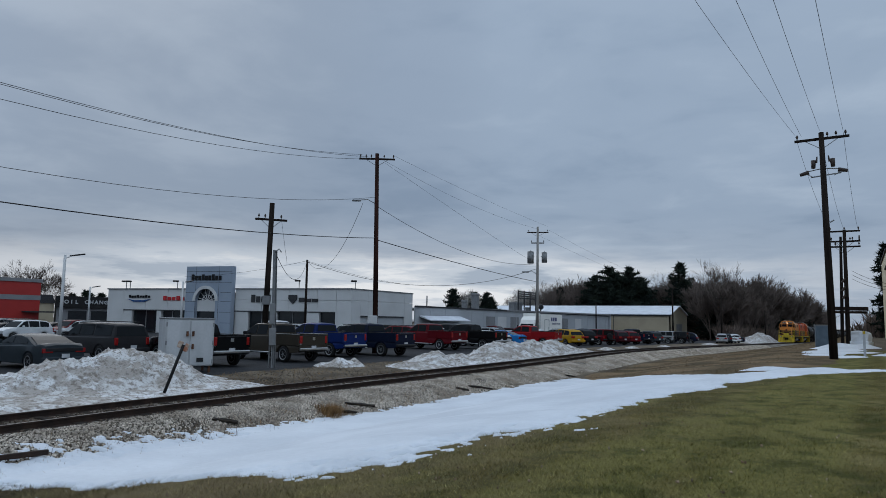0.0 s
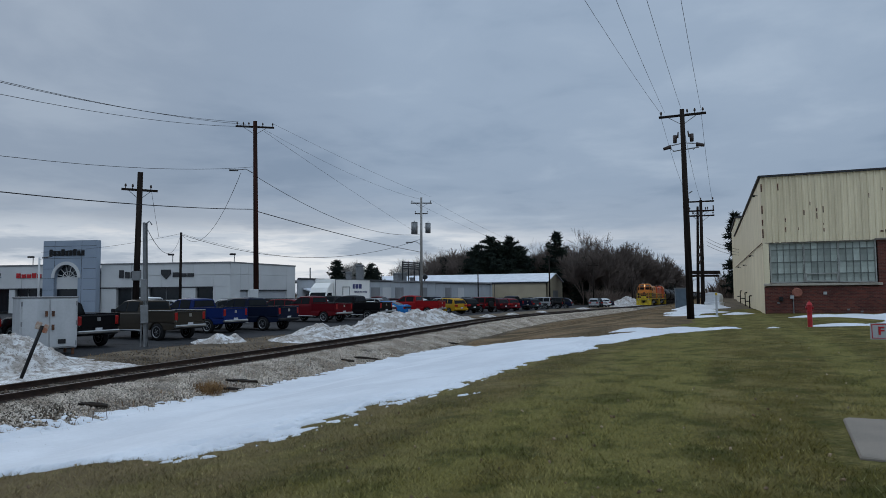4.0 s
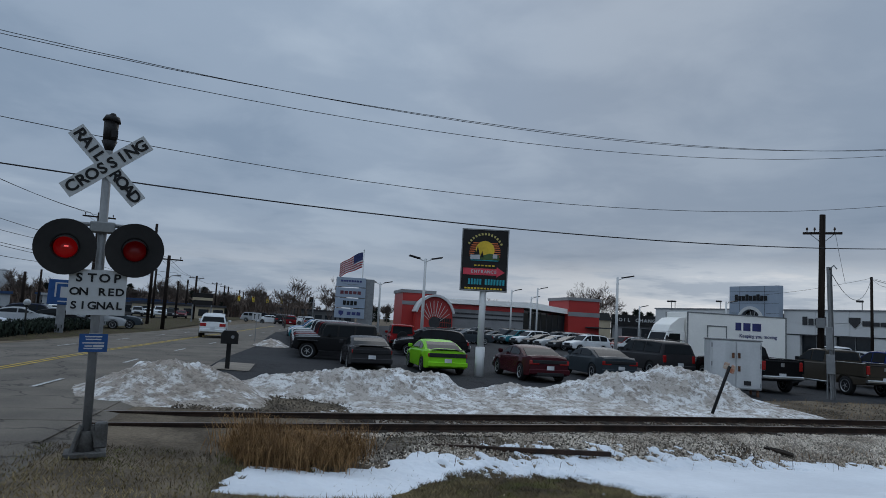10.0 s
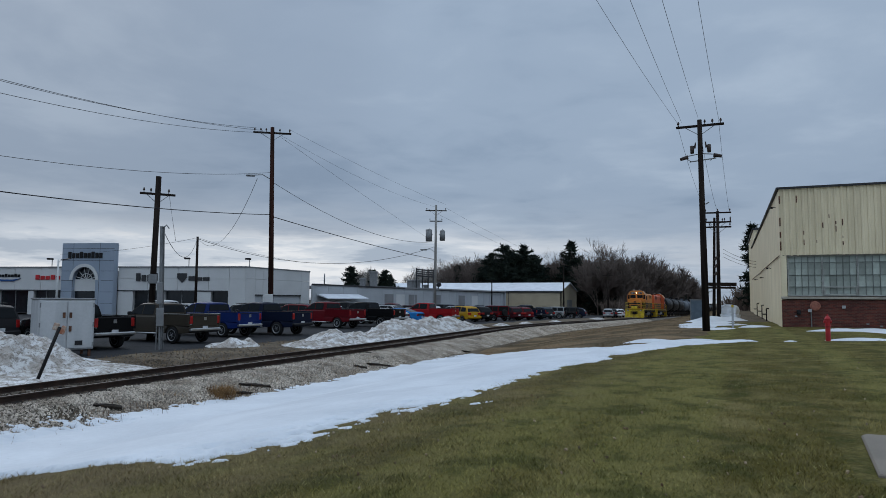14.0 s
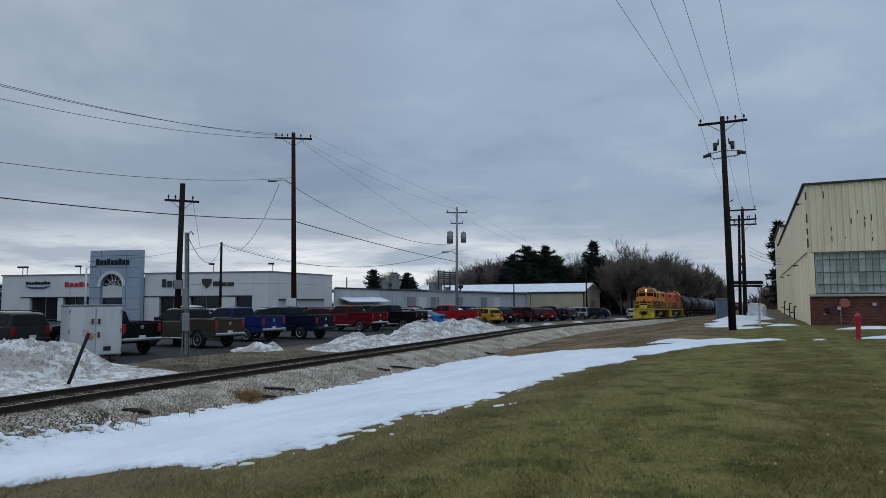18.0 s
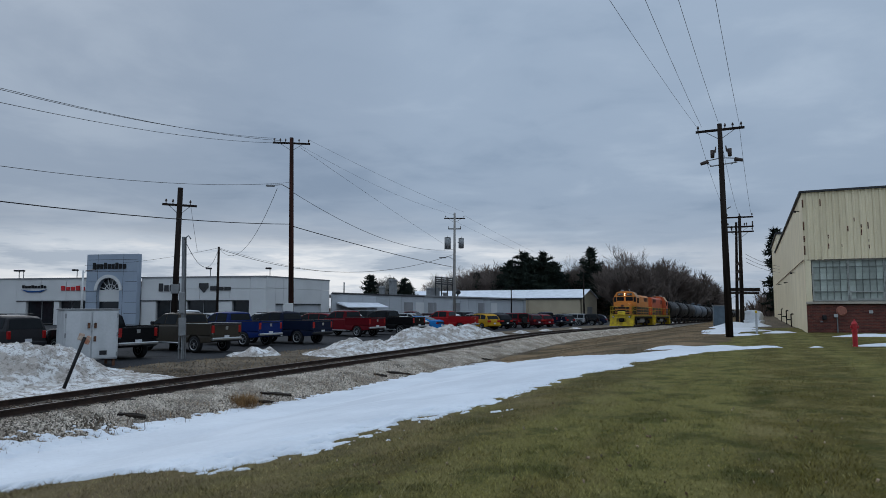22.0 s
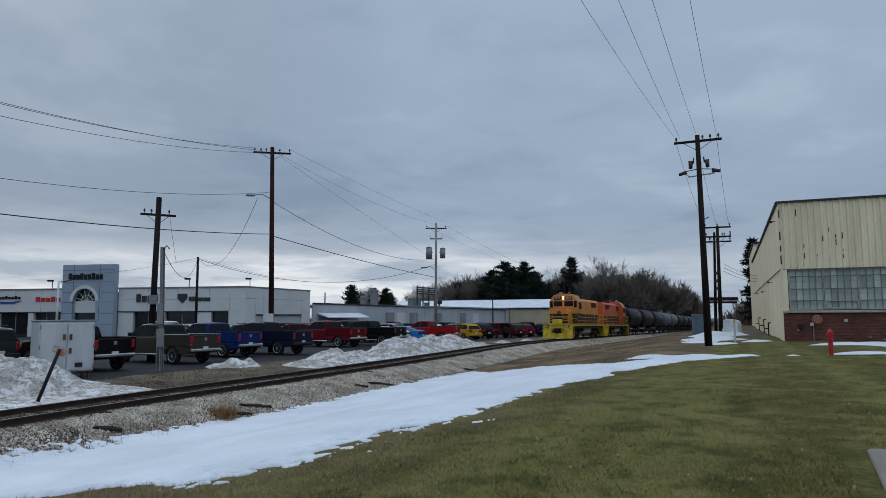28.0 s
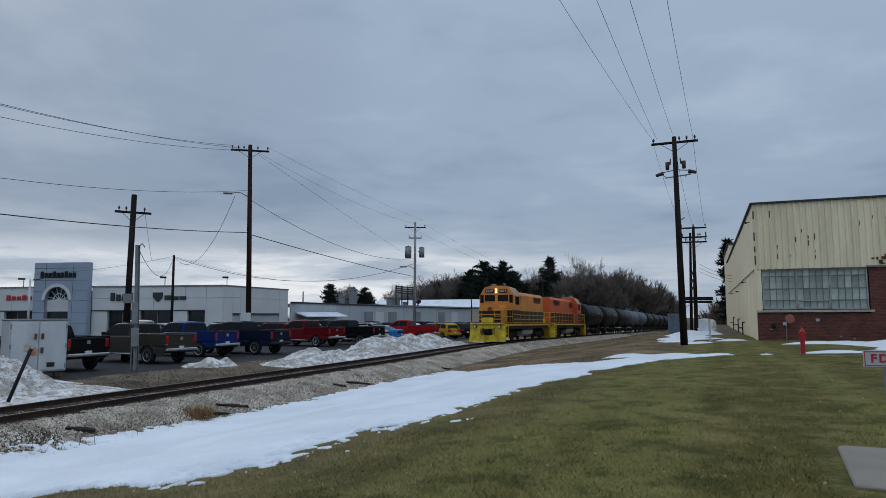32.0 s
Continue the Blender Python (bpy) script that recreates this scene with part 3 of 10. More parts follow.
def snow_strip(x, y):
    s = x - track_x(y)
    inner = ramp(y, [(-2, 3.5), (0, 3.0), (1.6, 2.6), (2.4, 1.75), (4, 1.6), (7.5, 1.65), (10, 2.3), (14, 2.9), (18, 2.9), (26, 3.0), (31, 3.5), (34, 8)])
    outer = ramp(y, [(-2, 3.6), (-0.8, 5.2), (0.5, 5.0), (1.2, 4.8), (1.8, 4.4), (2.3, 3.6), (3.2, 3.3), (4.2, 3.4), (5.2, 4.1), (5.7, 6.4), (6.1, 9.3), (7.2, 10.1), (9, 10.5), (11, 11.4), (15, 11.8), (20, 12.7), (24, 13.8), (27, 16.2), (29, 16.0)])
    far = ramp(s, [(3, 31.5), (7.2, 28.4), (11.4, 24.9), (13.8, 27.3), (17, 28)]) + 0.4 * nz(x, y, 4, 0.5)
    d = min(s - inner, outer - s, (far - y) * 0.8, y + 0.8 + 0.25 * (s - 4))
    if 4.0 < y < 10.5 and outer - 0.3 < s < outer + 1.3:
        d = max(d, 0.95 * nz(0.35 * (0.79 * x + 0.61 * y), 1.5 * (0.79 * y - 0.61 * x), 19, 3.4) - 0.16 - 0.30 * (s - outer))
    if s < 2.5 and y < 9:
        d = min(d, 0.42 + 0.3 * nz(x, y, 17, 2.0))
    rag = (0.75 if y < 9 else 0.35) * nz(x, y * 0.6, 13, 4.5) + 0.45 * nz(x, y, 5, 0.9) + 0.40 * nz(x, y, 6, 2.6) + 0.25 * nz(x, y * 2.5, 12, 3.2) + 0.75 * max(0.0, nz(x, y, 8, 0.6)) * (1 if y < 9 else 0.35)
    d -= abs(rag) * (1.1 if y > 6.5 else 0.42) * smooth01((1.7 - d) / 1.2)
    # the thin rim melts into tongues, holes and a few islands
    rim = math.exp(-((d - 0.85) / (0.85 if 3.4 < y < 10.5 else 0.4)) ** 2) * (1.0 if 2.6 < y < 10.5 else 0.5)
    if rim > 0.03:
        along_, across = 0.79 * x + 0.61 * y, -0.61 * x + 0.79 * y
        d += rim * ((0.5 if s > 2.6 else 0.3) * nz(x, y, 31, 1.6) + 1.0 * nz(along_ * 0.55, across * 1.3, 32, 3.0) + 1.1 * nz(along_ * 0.6, across * 1.4, 33, 6.5) + 0.7 * nz(along_ * 0.7, across, 34, 10.0) - 0.10)
    lie = max(ground_z(x, y) + 0.05 * nz(x, y, 0, 0.4), lawn_z(x, y), bed_z(x, y) if s < 3.5 else -9.0) - ground_z(x, y)
    d -= min(0.35, max(0.0, lie) / 0.16) * (1 - 0.9 * smooth01((y - 18) / 5))
    thick = min(0.022, max(-0.15, 0.4 * d)) + 0.06 * smooth01(d / 1.3) + 0.018 * nz(x, y, 11, 0.7) * smooth01(d / 0.6)
    return lie + thick


def snow_lies(x, y):
    """Whether the strip of snow covers this spot."""
    return snow_strip(x, y) + ground_z(x, y) > max(ground_z(x, y) + 0.05 * nz(x, y, 0, 0.4), lawn_z(x, y), bed_z(x, y) if x - track_x(y) < 3.5 else -9.0)


snow_field("snow_strip", steps(-2, 11, 0.045) + steps(11, 31, 0.12)[1:], steps(1.4, 12, 0.045) + steps(12, 17, 0.11)[1:], snow_strip, SNOW, "smooth melting snow lying between the ballast and the lawn")


grid_sheet("dead_grass_slope", steps(20, 130, 0.8), steps(3.3, 15.5, 0.6), lambda x, y: ground_z(x, y) + 0.05 * nz(x, y, 0, 0.4) + min(0.03, 0.1 * min(x - track_x(y) - 3.7 + 0.5 * nz(x, y, 21, 0.6), 15.2 - (x - track_x(y)), y - 22)), FIELD, "low tan dead grass on the slope beside the track", category="grass")
grid_sheet("far_roadside_lawn", steps(-24, -11.5, 0.6), [-400, -260, -180] + steps(-150, -22, 4.0), lambda x, y: ground_z(x, y) + 0.03 * nz(x, y, 0, 0.3) + min(0.04, 0.1 * (road_mid(x) - 6.2 - y), 0.1 * (y + 23)), LAWN, "grass strip beyond the road", "structure", False, "lawn")
grid_sheet("far_parking_lot", steps(-75, -17.5, 3.0), [-400, -260, -180] + steps(-150, -55, 6.0), lambda x, y: ground_z(x, y) + min(0.02, 0.05 * (-y - 22)), ASPH, "dark parking lot beyond the road", "structure", False, "parking lot")
grid_sheet("pavement", steps(-2.9, -1.5, 0.4), steps(-28.5, -25.0, 0.8), lambda x, y: max(ground_z(x, y), lot_z(x, y)) + 0.022, CONC, "worn concrete pavement apron beside the driveway", "structure", False, "pavement")
# ---- railway ----
railway = thing("railway_track", Matrix(), "single railway track with rusty rails on ballast", "railway track", kind="structure")


def along(ys, off, z):
    out = []
    for y in ys:
        d = (track_x(y + 0.5) - track_x(y - 0.5))
        out.append(Vector((track_x(y) + off, y, track_z(y) + z)))
    return out


def rail_mesh(bm, ys, off, prof):
    loft(bm, [[(p.x + dx, p.y, p.z + dz) for dx, dz in prof] for p in along(ys, off, 0)])


FOOT = [(-0.07, -0.17), (0.07, -0.17), (0.07, -0.155), (0.015, -0.13), (0.012, -0.045), (0.034, -0.035), (0.034, -0.004), (-0.034, -0.004), (-0.034, -0.035), (-0.012, -0.045), (-0.015, -0.13), (-0.07, -0.155)]
ry_ = [-400, -200, -100, -60] + steps(-40, 70, 1.0) + steps(70, 420, 4.0, 1.06)[1:]
ry_ = [v for v in ry_ if v >= -80]
for off in (-0.72, 0.72):
    bm = bmesh.new()
    rail_mesh(bm, ry_, off, FOOT)
    part("rail", bm, RAIL, railway)
    bm = bmesh.new()
    rail_mesh(bm, ry_, off, [(-0.03, -0.004), (0.03, -0.004), (0.026, 0), (-0.026, 0)])
    part("rail_head", bm, RAILTOP, railway, "worn shiny rail head")


grid_sheet("ballast_bed", steps(-60, 60, 0.5) + steps(60, 400, 2.0, 1.06)[1:], [-3.4, -2.8, -2.3, -1.9, -1.5, -1.1, -0.7, -0.3, 0, 0.3, 0.7, 1.1, 1.5, 1.9, 2.3, 2.7, 3.1, 3.5], bed_z, BALLAST, "grey crushed-stone ballast shoulder", category="ballast")
bm = bmesh.new()
box(bm, 0, 0, 0, 2.6, 0.22, 0.17, bevel=0.012)
tie = mesh("tie", bm, TIE)
y, k = -2.0, 0
while y < 128 and k < 240:
    ang = -math.atan2(track_x(y + 0.5) - track_x(y - 0.5), 1.0)
    ob = part("tie", tie, None, railway)
    ob.matrix_basis = pose(track_x(y) + random.uniform(-0.06, 0.06), y, track_z(y) - 0.245 + random.uniform(0, 0.035), 0, 0, math.degrees(ang) + random.uniform(-1, 1))
    y += 0.54
    k += 1


def chips(name, count, spot, size, material, label):
    """Broken stones strewn over the ground, as one mesh."""
    vs, fs = [], []
    base = [(1, 0, -0.3), (-0.4, 0.9, -0.3), (-0.5, -0.8, -0.35), (0.15, 0.1, 0.75)]
    base2 = [(0.9, 0.5, 0), (-0.8, 0.6, 0.1), (-0.7, -0.7, -0.1), (0.8, -0.6, 0.05), (0.1, 0, 0.65), (0, 0.1, -0.65)]
    oct_ = [(0, 1, 4), (1, 2, 4), (2, 3, 4), (3, 0, 4), (1, 0, 5), (2, 1, 5), (3, 2, 5), (0, 3, 5)]
    for _ in range(count):
        p = spot()
        if p is None:
            continue
        r = size * random.uniform(0.55, 1.25)
        e = Euler((random.uniform(0, 6), random.uniform(0, 6), random.uniform(0, 6))).to_matrix()
        o = len(vs)
        for b in base2:
            q = e @ Vector((b[0] * r, b[1] * r * random.uniform(0.7, 1.1), b[2] * r))
            vs.append((p[0] + q.x, p[1] + q.y, p[2] + q.z))
        fs += [(a + o, b + o, c + o) for a, b, c in oct_]
    return sheet(name, vs, fs, material, label, "ballast", "stuff", smooth=False)


def near_stone():
    y = -2 + 62 * random.random() ** 1.4
    s = random.uniform(1.05, 3.35) if random.random() < 0.86 else random.uniform(-2.4, -1.0)
    x = track_x(y) + s
    if y < 10 and s > 1.3 and nz(x, y, 43, 0.8) > 0.5 * random.random() - 0.15 + 0.04 * max(0.0, y - 4):
        return None
    if snow_lies(x, y) and random.random() < 0.96 or nz(x, y * 0.5, 41, 0.9) > 0.33 + 0.3 * random.random():
        return None
    return x, y, bed_z(x, y) + 0.012


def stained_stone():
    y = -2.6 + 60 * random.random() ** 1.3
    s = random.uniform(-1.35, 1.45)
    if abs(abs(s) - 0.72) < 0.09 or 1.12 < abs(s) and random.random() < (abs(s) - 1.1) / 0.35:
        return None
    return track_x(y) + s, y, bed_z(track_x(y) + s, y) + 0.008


chips("ballast_stones", 90000, near_stone, 0.031, STONE, "loose grey limestone ballast stones beside the rails")
def far_stone():
    y = 40 + 75 * random.random()
    x = track_x(y) + (random.uniform(1.0, 3.3) if random.random() < 0.8 else random.uniform(-2.3, -1.0))
    return x, y, bed_z(x, y) + 0.015


def muddy_stone():
    y = random.uniform(-1.5, 10)
    x = track_x(y) + random.uniform(1.1, 2.9)
    return None if snow_lies(x, y) else (x, y, bed_z(x, y) + 0.012)


chips("far_ballast_stones", 26000, far_stone, 0.055, STONE, "loose grey limestone ballast stones farther up the line")
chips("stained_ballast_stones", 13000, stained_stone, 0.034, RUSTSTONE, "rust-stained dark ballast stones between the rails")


def verge_stone():
    y = random.uniform(18, 60)
    x = track_x(y) - random.uniform(2.4, 6.5)
    return x, y, ground_z(x, y) + 0.02


def lot_side_stone():
    y = random.uniform(-2.5, 19)
    x = track_x(y) - random.uniform(1.4, 5.2)
    return x, y, max(ground_z(x, y), bed_z(x, y)) + 0.01


DARKCHIP = mat("dirty_gravel", (0.155, 0.125, 0.095), 0.95, col2=(0.09, 0.075, 0.06), scale=2.0, fine=25, var=0.2, island=0.5, spec=0.15)
chips("muddy_ballast_stones", 5000, muddy_stone, 0.03, DARKCHIP, "mud-stained ballast stones at the edge of the snow")
chips("lot_side_gravel", 9000, lot_side_stone, 0.034, DARKCHIP, "dirty brown gravel between the track and the snow heaps")
chips("verge_gravel", 2500, verge_stone, 0.035, DARKCHIP, "scattered gravel on the brown verge")

# old ties and boards lying about on the ballast
for y, s, ln, ang in ((22.6, 2.75, 1.1, 70), (21.4, 2.6, 0.5, 30), (15.4, 2.6, 0.9, 62), (14.6, 2.9, 0.5, 85), (10.6, 2.3, 0.6, 40), (31.5, 3.1, 0.6, 75), (13.9, -3.0, 0.9, 78), (14.9, -3.2, 0.6, 60), (13.2, -2.75, 0.5, 95)):
    bm = bmesh.new()
    rings = []
    for i in range(7):
        u = i / 6
        rings.append([((u - 0.5) * ln + random.uniform(-0.03, 0.03), yy * random.uniform(0.75, 1.1), zz * random.uniform(0.3, 0.8) * (1 - 0.5 * abs(u - 0.5))) for yy, zz in ((-0.10, -0.07), (0.10, -0.07), (0.10, 0.06), (0.02, 0.07), (-0.10, 0.04))])
    loft(bm, rings)
    ob = part("discarded_tie", bm, TIE)
    x = track_x(y) + s
    ob.matrix_basis = pose(x, y, bed_z(x, y) + 0.04, 0, 8, ang)
    tagged(ob, "rotten dark discarded tie lying on the ballast", "railway tie")
bm = bmesh.new()
box(bm, 0, 0, 0, 4.4, 0.08, 0.09, bevel=0.01)
ob = part("timber", bm, RAIL)
ob.matrix_basis = pose(track_x(4) + 2.12, 4.05, -0.25, 0, 0.5, 84)
tagged(ob, "long rusty spare rail lying in the snow", "rail")

# the crossing surface in the road
panel = thing("crossing_panel", Matrix(), "worn asphalt crossing surface between and beside the rails", "level crossing", kind="structure")
for off, w in ((0.0, 1.26), (-1.75, 1.9), (1.75, 1.9)):
    bm = bmesh.new()
    loft(bm, [[(track_x(y) + off - w / 2, y, -0.1), (track_x(y) + off + w / 2, y, -0.1), (track_x(y) + off + w / 2, y, 0.018), (track_x(y) + off - w / 2, y, 0.018)] for y in steps(-15.0, -3.6, 0.8)])
    part("surface", bm, ROADM, panel)


# ---- poles and cables ----
def pole_wood(m, h, r0, r1, material, label, group="utility poles"):
    t = thing("utility_pole", m, label, "utility pole", group)
    bm = bmesh.new()
    tube(bm, (0, 0, -0.1), (0, 0, h), r0, r1, 14)
    part("pole", bm, material, t)
    return t


def cross_arm(t, z, w, ang=0.0, pins=(), off=0.14, material=POLE, braces=True):
    c, s = math.cos(radians(ang)), math.sin(radians(ang))
    bm = bmesh.new()
    box(bm, -s * off, c * off, z, w, 0.10, 0.12, radians(ang), 0.01)
    part("cross_arm", bm, material, t)
    if braces:
        for k in (-1, 1):
            bm = bmesh.new()
            tube(bm, (k * w * 0.3 * c - s * off, k * w * 0.3 * s + c * off, z - 0.05), (0, 0, z - 0.55), 0.018, None, 5)
            part("brace", bm, STEEL, t)
    for p in pins:
        bm = bmesh.new()
        x, y = p * c - s * off, p * s + c * off
        tube(bm, (x, y, z + 0.05), (x, y, z + 0.18), 0.022, 0.022, 6)
        tube(bm, (x, y, z + 0.16), (x, y, z + 0.24), 0.05, 0.06, 8)
        tube(bm, (x, y, z + 0.24), (x, y, z + 0.31), 0.045, 0.03, 8)
        part("insulator", bm, PORC, t)


def canister(t, x, y, z, h=0.75, r=0.2):
    bm = bmesh.new()
    tube(bm, (x, y, z), (x, y, z + h), r, r, 12)
    tube(bm, (x, y, z + h), (x, y, z + h + 0.06), r * 1.06, r * 0.6, 12)
    tube(bm, (x, y, z + h), (x + 0.03, y, z + h + 0.22), 0.03, 0.03, 6)
    box(bm, x * 0.55, y * 0.55, z + h * 0.6, 0.1, 0.1, 0.08)
    part("transformer", bm, STEEL, t, "grey pole-mounted transformer can")


def cable(name, a, b, sag, r=0.012, label="thin dark overhead cable", n=24):
    a, b = Vector(a), Vector(b)
    bm = bmesh.new()
    run(bm, [a.lerp(b, i / n) - Vector((0, 0, 4 * sag * (i / n) * (1 - i / n))) for i in range(n + 1)], r, 4)
    ob = part(name, bm, WIRE)
    return tagged(ob, label, "cable", "overhead cables")


def lean(base, top):
    """A pose at base whose z axis points at top."""
    d = Vector(top) - Vector(base)
    q = Vector((0, 0, 1)).rotation_difference(d.normalized())
    return Matrix.Translation(base) @ q.to_matrix().to_4x4(), d.length


# tall pole with switchgear beside the shed
m, h = lean((-2.17, 36.68, 0.50), (-2.28, 36.67, 11.55))
p = pole_wood(m, h, 0.19, 0.115, POLE, "tall leaning weathered wooden utility pole with fuse cutouts")
cross_arm(p, h - 0.28, 2.35, 2, (-1.05, 0.25, 0.62, 1.02))
for k in (-1, 1):
    bm = bmesh.new()
    tube(bm, (k * 0.12, 0.1, h - 1.78), (k * 0.8, 0.16, h - 1.86), 0.025, None, 6)
    tube(bm, (k * 0.45, 0.14, h - 2.15), (k * 0.75, 0.16, h - 1.95), 0.02, None, 5)
    part("bracket", bm, STEEL, p)
    bm = bmesh.new()
    tube(bm, (k * 0.42, 0.14, h - 1.72), (k * 0.40, 0.14, h - 1.32), 0.09, 0.12, 8)
    tube(bm, (k * 0.28, 0.14, h - 1.45), (k * 0.24, 0.14, h - 1.14), 0.05, 0.03, 6)
    part("cutout", bm, PORC, p)
    bm = bmesh.new()
    tube(bm, (k * 0.62, 0.16, h - 1.88), (k * 1.02, 0.16, h - 1.98), 0.11, 0.08, 8)
    part("arrester", bm, PORC, p)
bm = bmesh.new()
tube(bm, (-0.55, 0.16, h - 2.15), (0.75, 0.16, h - 2.05), 0.03, None, 6)
part("strut", bm, STEEL, p)
bm = bmesh.new()
tube(bm, (0.16, 0, 6.6), (0.34, 0, 6.7), 0.03, None, 6)
part("step_hook", bm, STEEL, p)

# twin poles behind it with a platform
m, h = lean((-2.42, 57.1, 0.55), (-2.35, 57.1, 9.25))
p = pole_wood(m, h, 0.17, 0.11, POLE, "weathered wooden utility pole with three cross arms and a platform")
cross_arm(p, h - 0.1, 2.0, 2, (-0.9, 0.0, 0.9), braces=False)
cross_arm(p, h - 0.85, 2.0, 3, (-0.9, 0.5))
cross_arm(p, h - 1.25, 2.0, 3, (-0.6, 0.9))
bm = bmesh.new()
tube(bm, (0.92, 0.15, h - 0.8), (0.92, 0.15, h - 0.45), 0.05, 0.05, 8)
part("cutout", bm, PORC, p)
bm = bmesh.new()
box(bm, 0.2, -0.1, 2.62, 2.1, 1.0, 0.16)
box(bm, 0.2, -0.5, 2.88, 2.2, 0.14, 0.26)
box(bm, 0.2, 0.3, 2.88, 2.2, 0.14, 0.26)
part("platform", bm, POLE, p, "old wooden transformer platform")
for z in (4.2, 3.6, 4.8):
    bm = bmesh.new()
    tube(bm, (-0.25, -0.1, z), (-0.05, -0.1, z + 0.3), 0.09, 0.07, 6)
    part("conduit_head", bm, PORC, p)
m, h = lean((-2.82, 57.6, 0.55), (-2.62, 57.6, 8.8))
p = pole_wood(m, h, 0.13, 0.09, POLE, "thinner wooden pole standing close beside the platform pole")
cross_arm(p, h - 0.35, 1.5, 3, (-0.6, 0.6))

# the red-brown pole of the lot
A_BASE, A_TOP = (-29.08, 35.62, -0.2), (-29.24, 35.5, 13.65)
m, h = lean(A_BASE, A_TOP)
p = pole_wood(m, h, 0.19, 0.13, POLERED, "tall red-brown wooden utility pole standing in the car lot")
cross_arm(p, h - 0.35, 2.5, 40, (-1.15, -0.75, -0.4, 0.5, 1.15))
bm = bmesh.new()
box(bm, 0.02, -0.22, 2.1, 0.55, 0.3, 0.95, radians(38), 0.02)
part("meter_box", bm, WHITEP, p, "pale metal meter box on the pole")
bm = bmesh.new()
run(bm, [(0, 0, h - 3.6), (-0.5, -0.35, h - 3.25), (-0.95, -0.7, h - 3.3)], 0.03, 6)
part("lamp_arm", bm, STEEL, p)
bm = bmesh.new()
box(bm, -1.1, -0.85, h - 3.34, 0.6, 0.22, 0.12, radians(38), 0.04)
part("lamp_head", bm, STEEL, p)

# dead-end pole and steel post near the white cabinet
m, h = lean((-29.38, 26.1, -0.2), (-29.28, 26.2, 8.70))
p = pole_wood(m, h, 0.17, 0.14, POLE, "bare wooden utility pole with one leaning cross arm")
cross_arm(p, h - 0.95, 1.8, 48, (-0.7, -0.35, 0.55), braces=True)
bm = bmesh.new()
box(bm, 0.2, -0.2, 3.3, 0.4, 0.3, 0.5, radians(40), 0.02)
part("meter_box", bm, STEEL, p)
m, h = lean((-23.76, 21.73, -0.24), (-23.84, 21.64, 5.29))
p = thing("steel_service_post", m, "galvanised steel service post with electric boxes and conduits", "post")
bm = bmesh.new()
for k in (-1, 1):
    box(bm, 0, k * 0.07, h / 2, 0.13, 0.018, h)
box(bm, 0, 0, h / 2, 0.02, 0.13, h)
part("post", bm, STEEL, p)
bm = bmesh.new()
box(bm, 0.12, -0.2, 2.55, 0.24, 0.3, 0.95, 0.75, 0.02)
part("breaker_box", bm, STEEL, p)
bm = bmesh.new()
box(bm, 0.1, -0.16, 1.5, 0.3, 0.3, 0.8, 0.75, 0.02)
part("breaker_box", bm, STEEL, p)
for k in (-0.12, 0.1):
    bm = bmesh.new()
    tube(bm, (k, -0.18, 0), (k * 0.6, -0.16, 1.2), 0.035, None, 6)
    part("conduit", bm, STEEL, p)
bm = bmesh.new()
run(bm, [(0.0, 0, h - 0.1), (0.15, 0.1, h + 0.06), (0.24, 0.16, h - 0.1)], 0.03, 6)
part("weather_head", bm, STEEL, p)

# pole with transformers farther down the lot
m, h = lean((-33.6, 70.37, -0.6), (-33.54, 70.42, 13.15))
p = pole_wood(m, h, 0.19, 0.12, mat("silvered_pole_wood", (0.26, 0.25, 0.235), 0.9, col2=(0.17, 0.16, 0.15), scale=1.2, fine=30, var=0.2, streak=(6, 6, 0.4)), "silver-grey wooden utility pole carrying two transformer cans")
cross_arm(p, h - 0.65, 2.5, 25, (-1.1, 0.0, 1.1))
cross_arm(p, h - 1.9, 1.5, 25, (-0.7, 0.7), braces=False)
canister(p, -0.75, -0.3, h - 4.3, 1.35, 0.38)
canister(p, 0.7, 0.35, h - 4.2, 1.15, 0.32)
bm = bmesh.new()
run(bm, [(0, 0, h - 5.6), (-0.6, -0.2, h - 5.2), (-1.1, -0.4, h - 5.25)], 0.035, 6)
part("lamp_arm", bm, STEEL, p)
bm = bmesh.new()
box(bm, -1.3, -0.5, h - 5.3, 0.8, 0.3, 0.15, radians(25), 0.04)
part("lamp_head", bm, STEEL, p)
m, h = lean((-49.6, 49.4, -0.2), (-49.6, 49.4, 8.1))
pole_wood(m, h, 0.14, 0.11, POLE, "short grey service pole behind the dealer's roof")

# poles out along the lot and the track
for x, y, top, ww in ((-31.5, 121, 8.2, 0), (-27.5, 142, 7.6, 2.2), (-52, 138, 6.4, 0), (-23.2, 168, 5.5, 2.0)):
    z0 = ground_z(x, y)
    p = pole_wood(pose(x, y, z0), top - z0, 0.16, 0.11, POLE, "thin distant wooden pole behind the parked cars")
    if ww:
        cross_arm(p, top - z0 - 0.4, ww, 20, (-0.8, 0.8), braces=False)

# hidden anchor poles of the spans that pass overhead
m, h = lean((-20, -16.2, 0.0), (-20, -16.2, 10.4))
p = pole_wood(m, h, 0.19, 0.13, POLE, "wooden utility pole beside the road that carries the long spans")
cross_arm(p, h - 0.3, 2.4, 30, (-1.1, -0.4, 0.4, 1.1))
m, h = lean((-4.5, -26, 0.3), (-4.5, -26, 11.6))
p = pole_wood(m, h, 0.19, 0.13, POLE, "wooden utility pole across the road behind the lawn")
cross_arm(p, h - 0.3, 3.2, 0, (-1.5, -0.5, 0.5, 1.5))

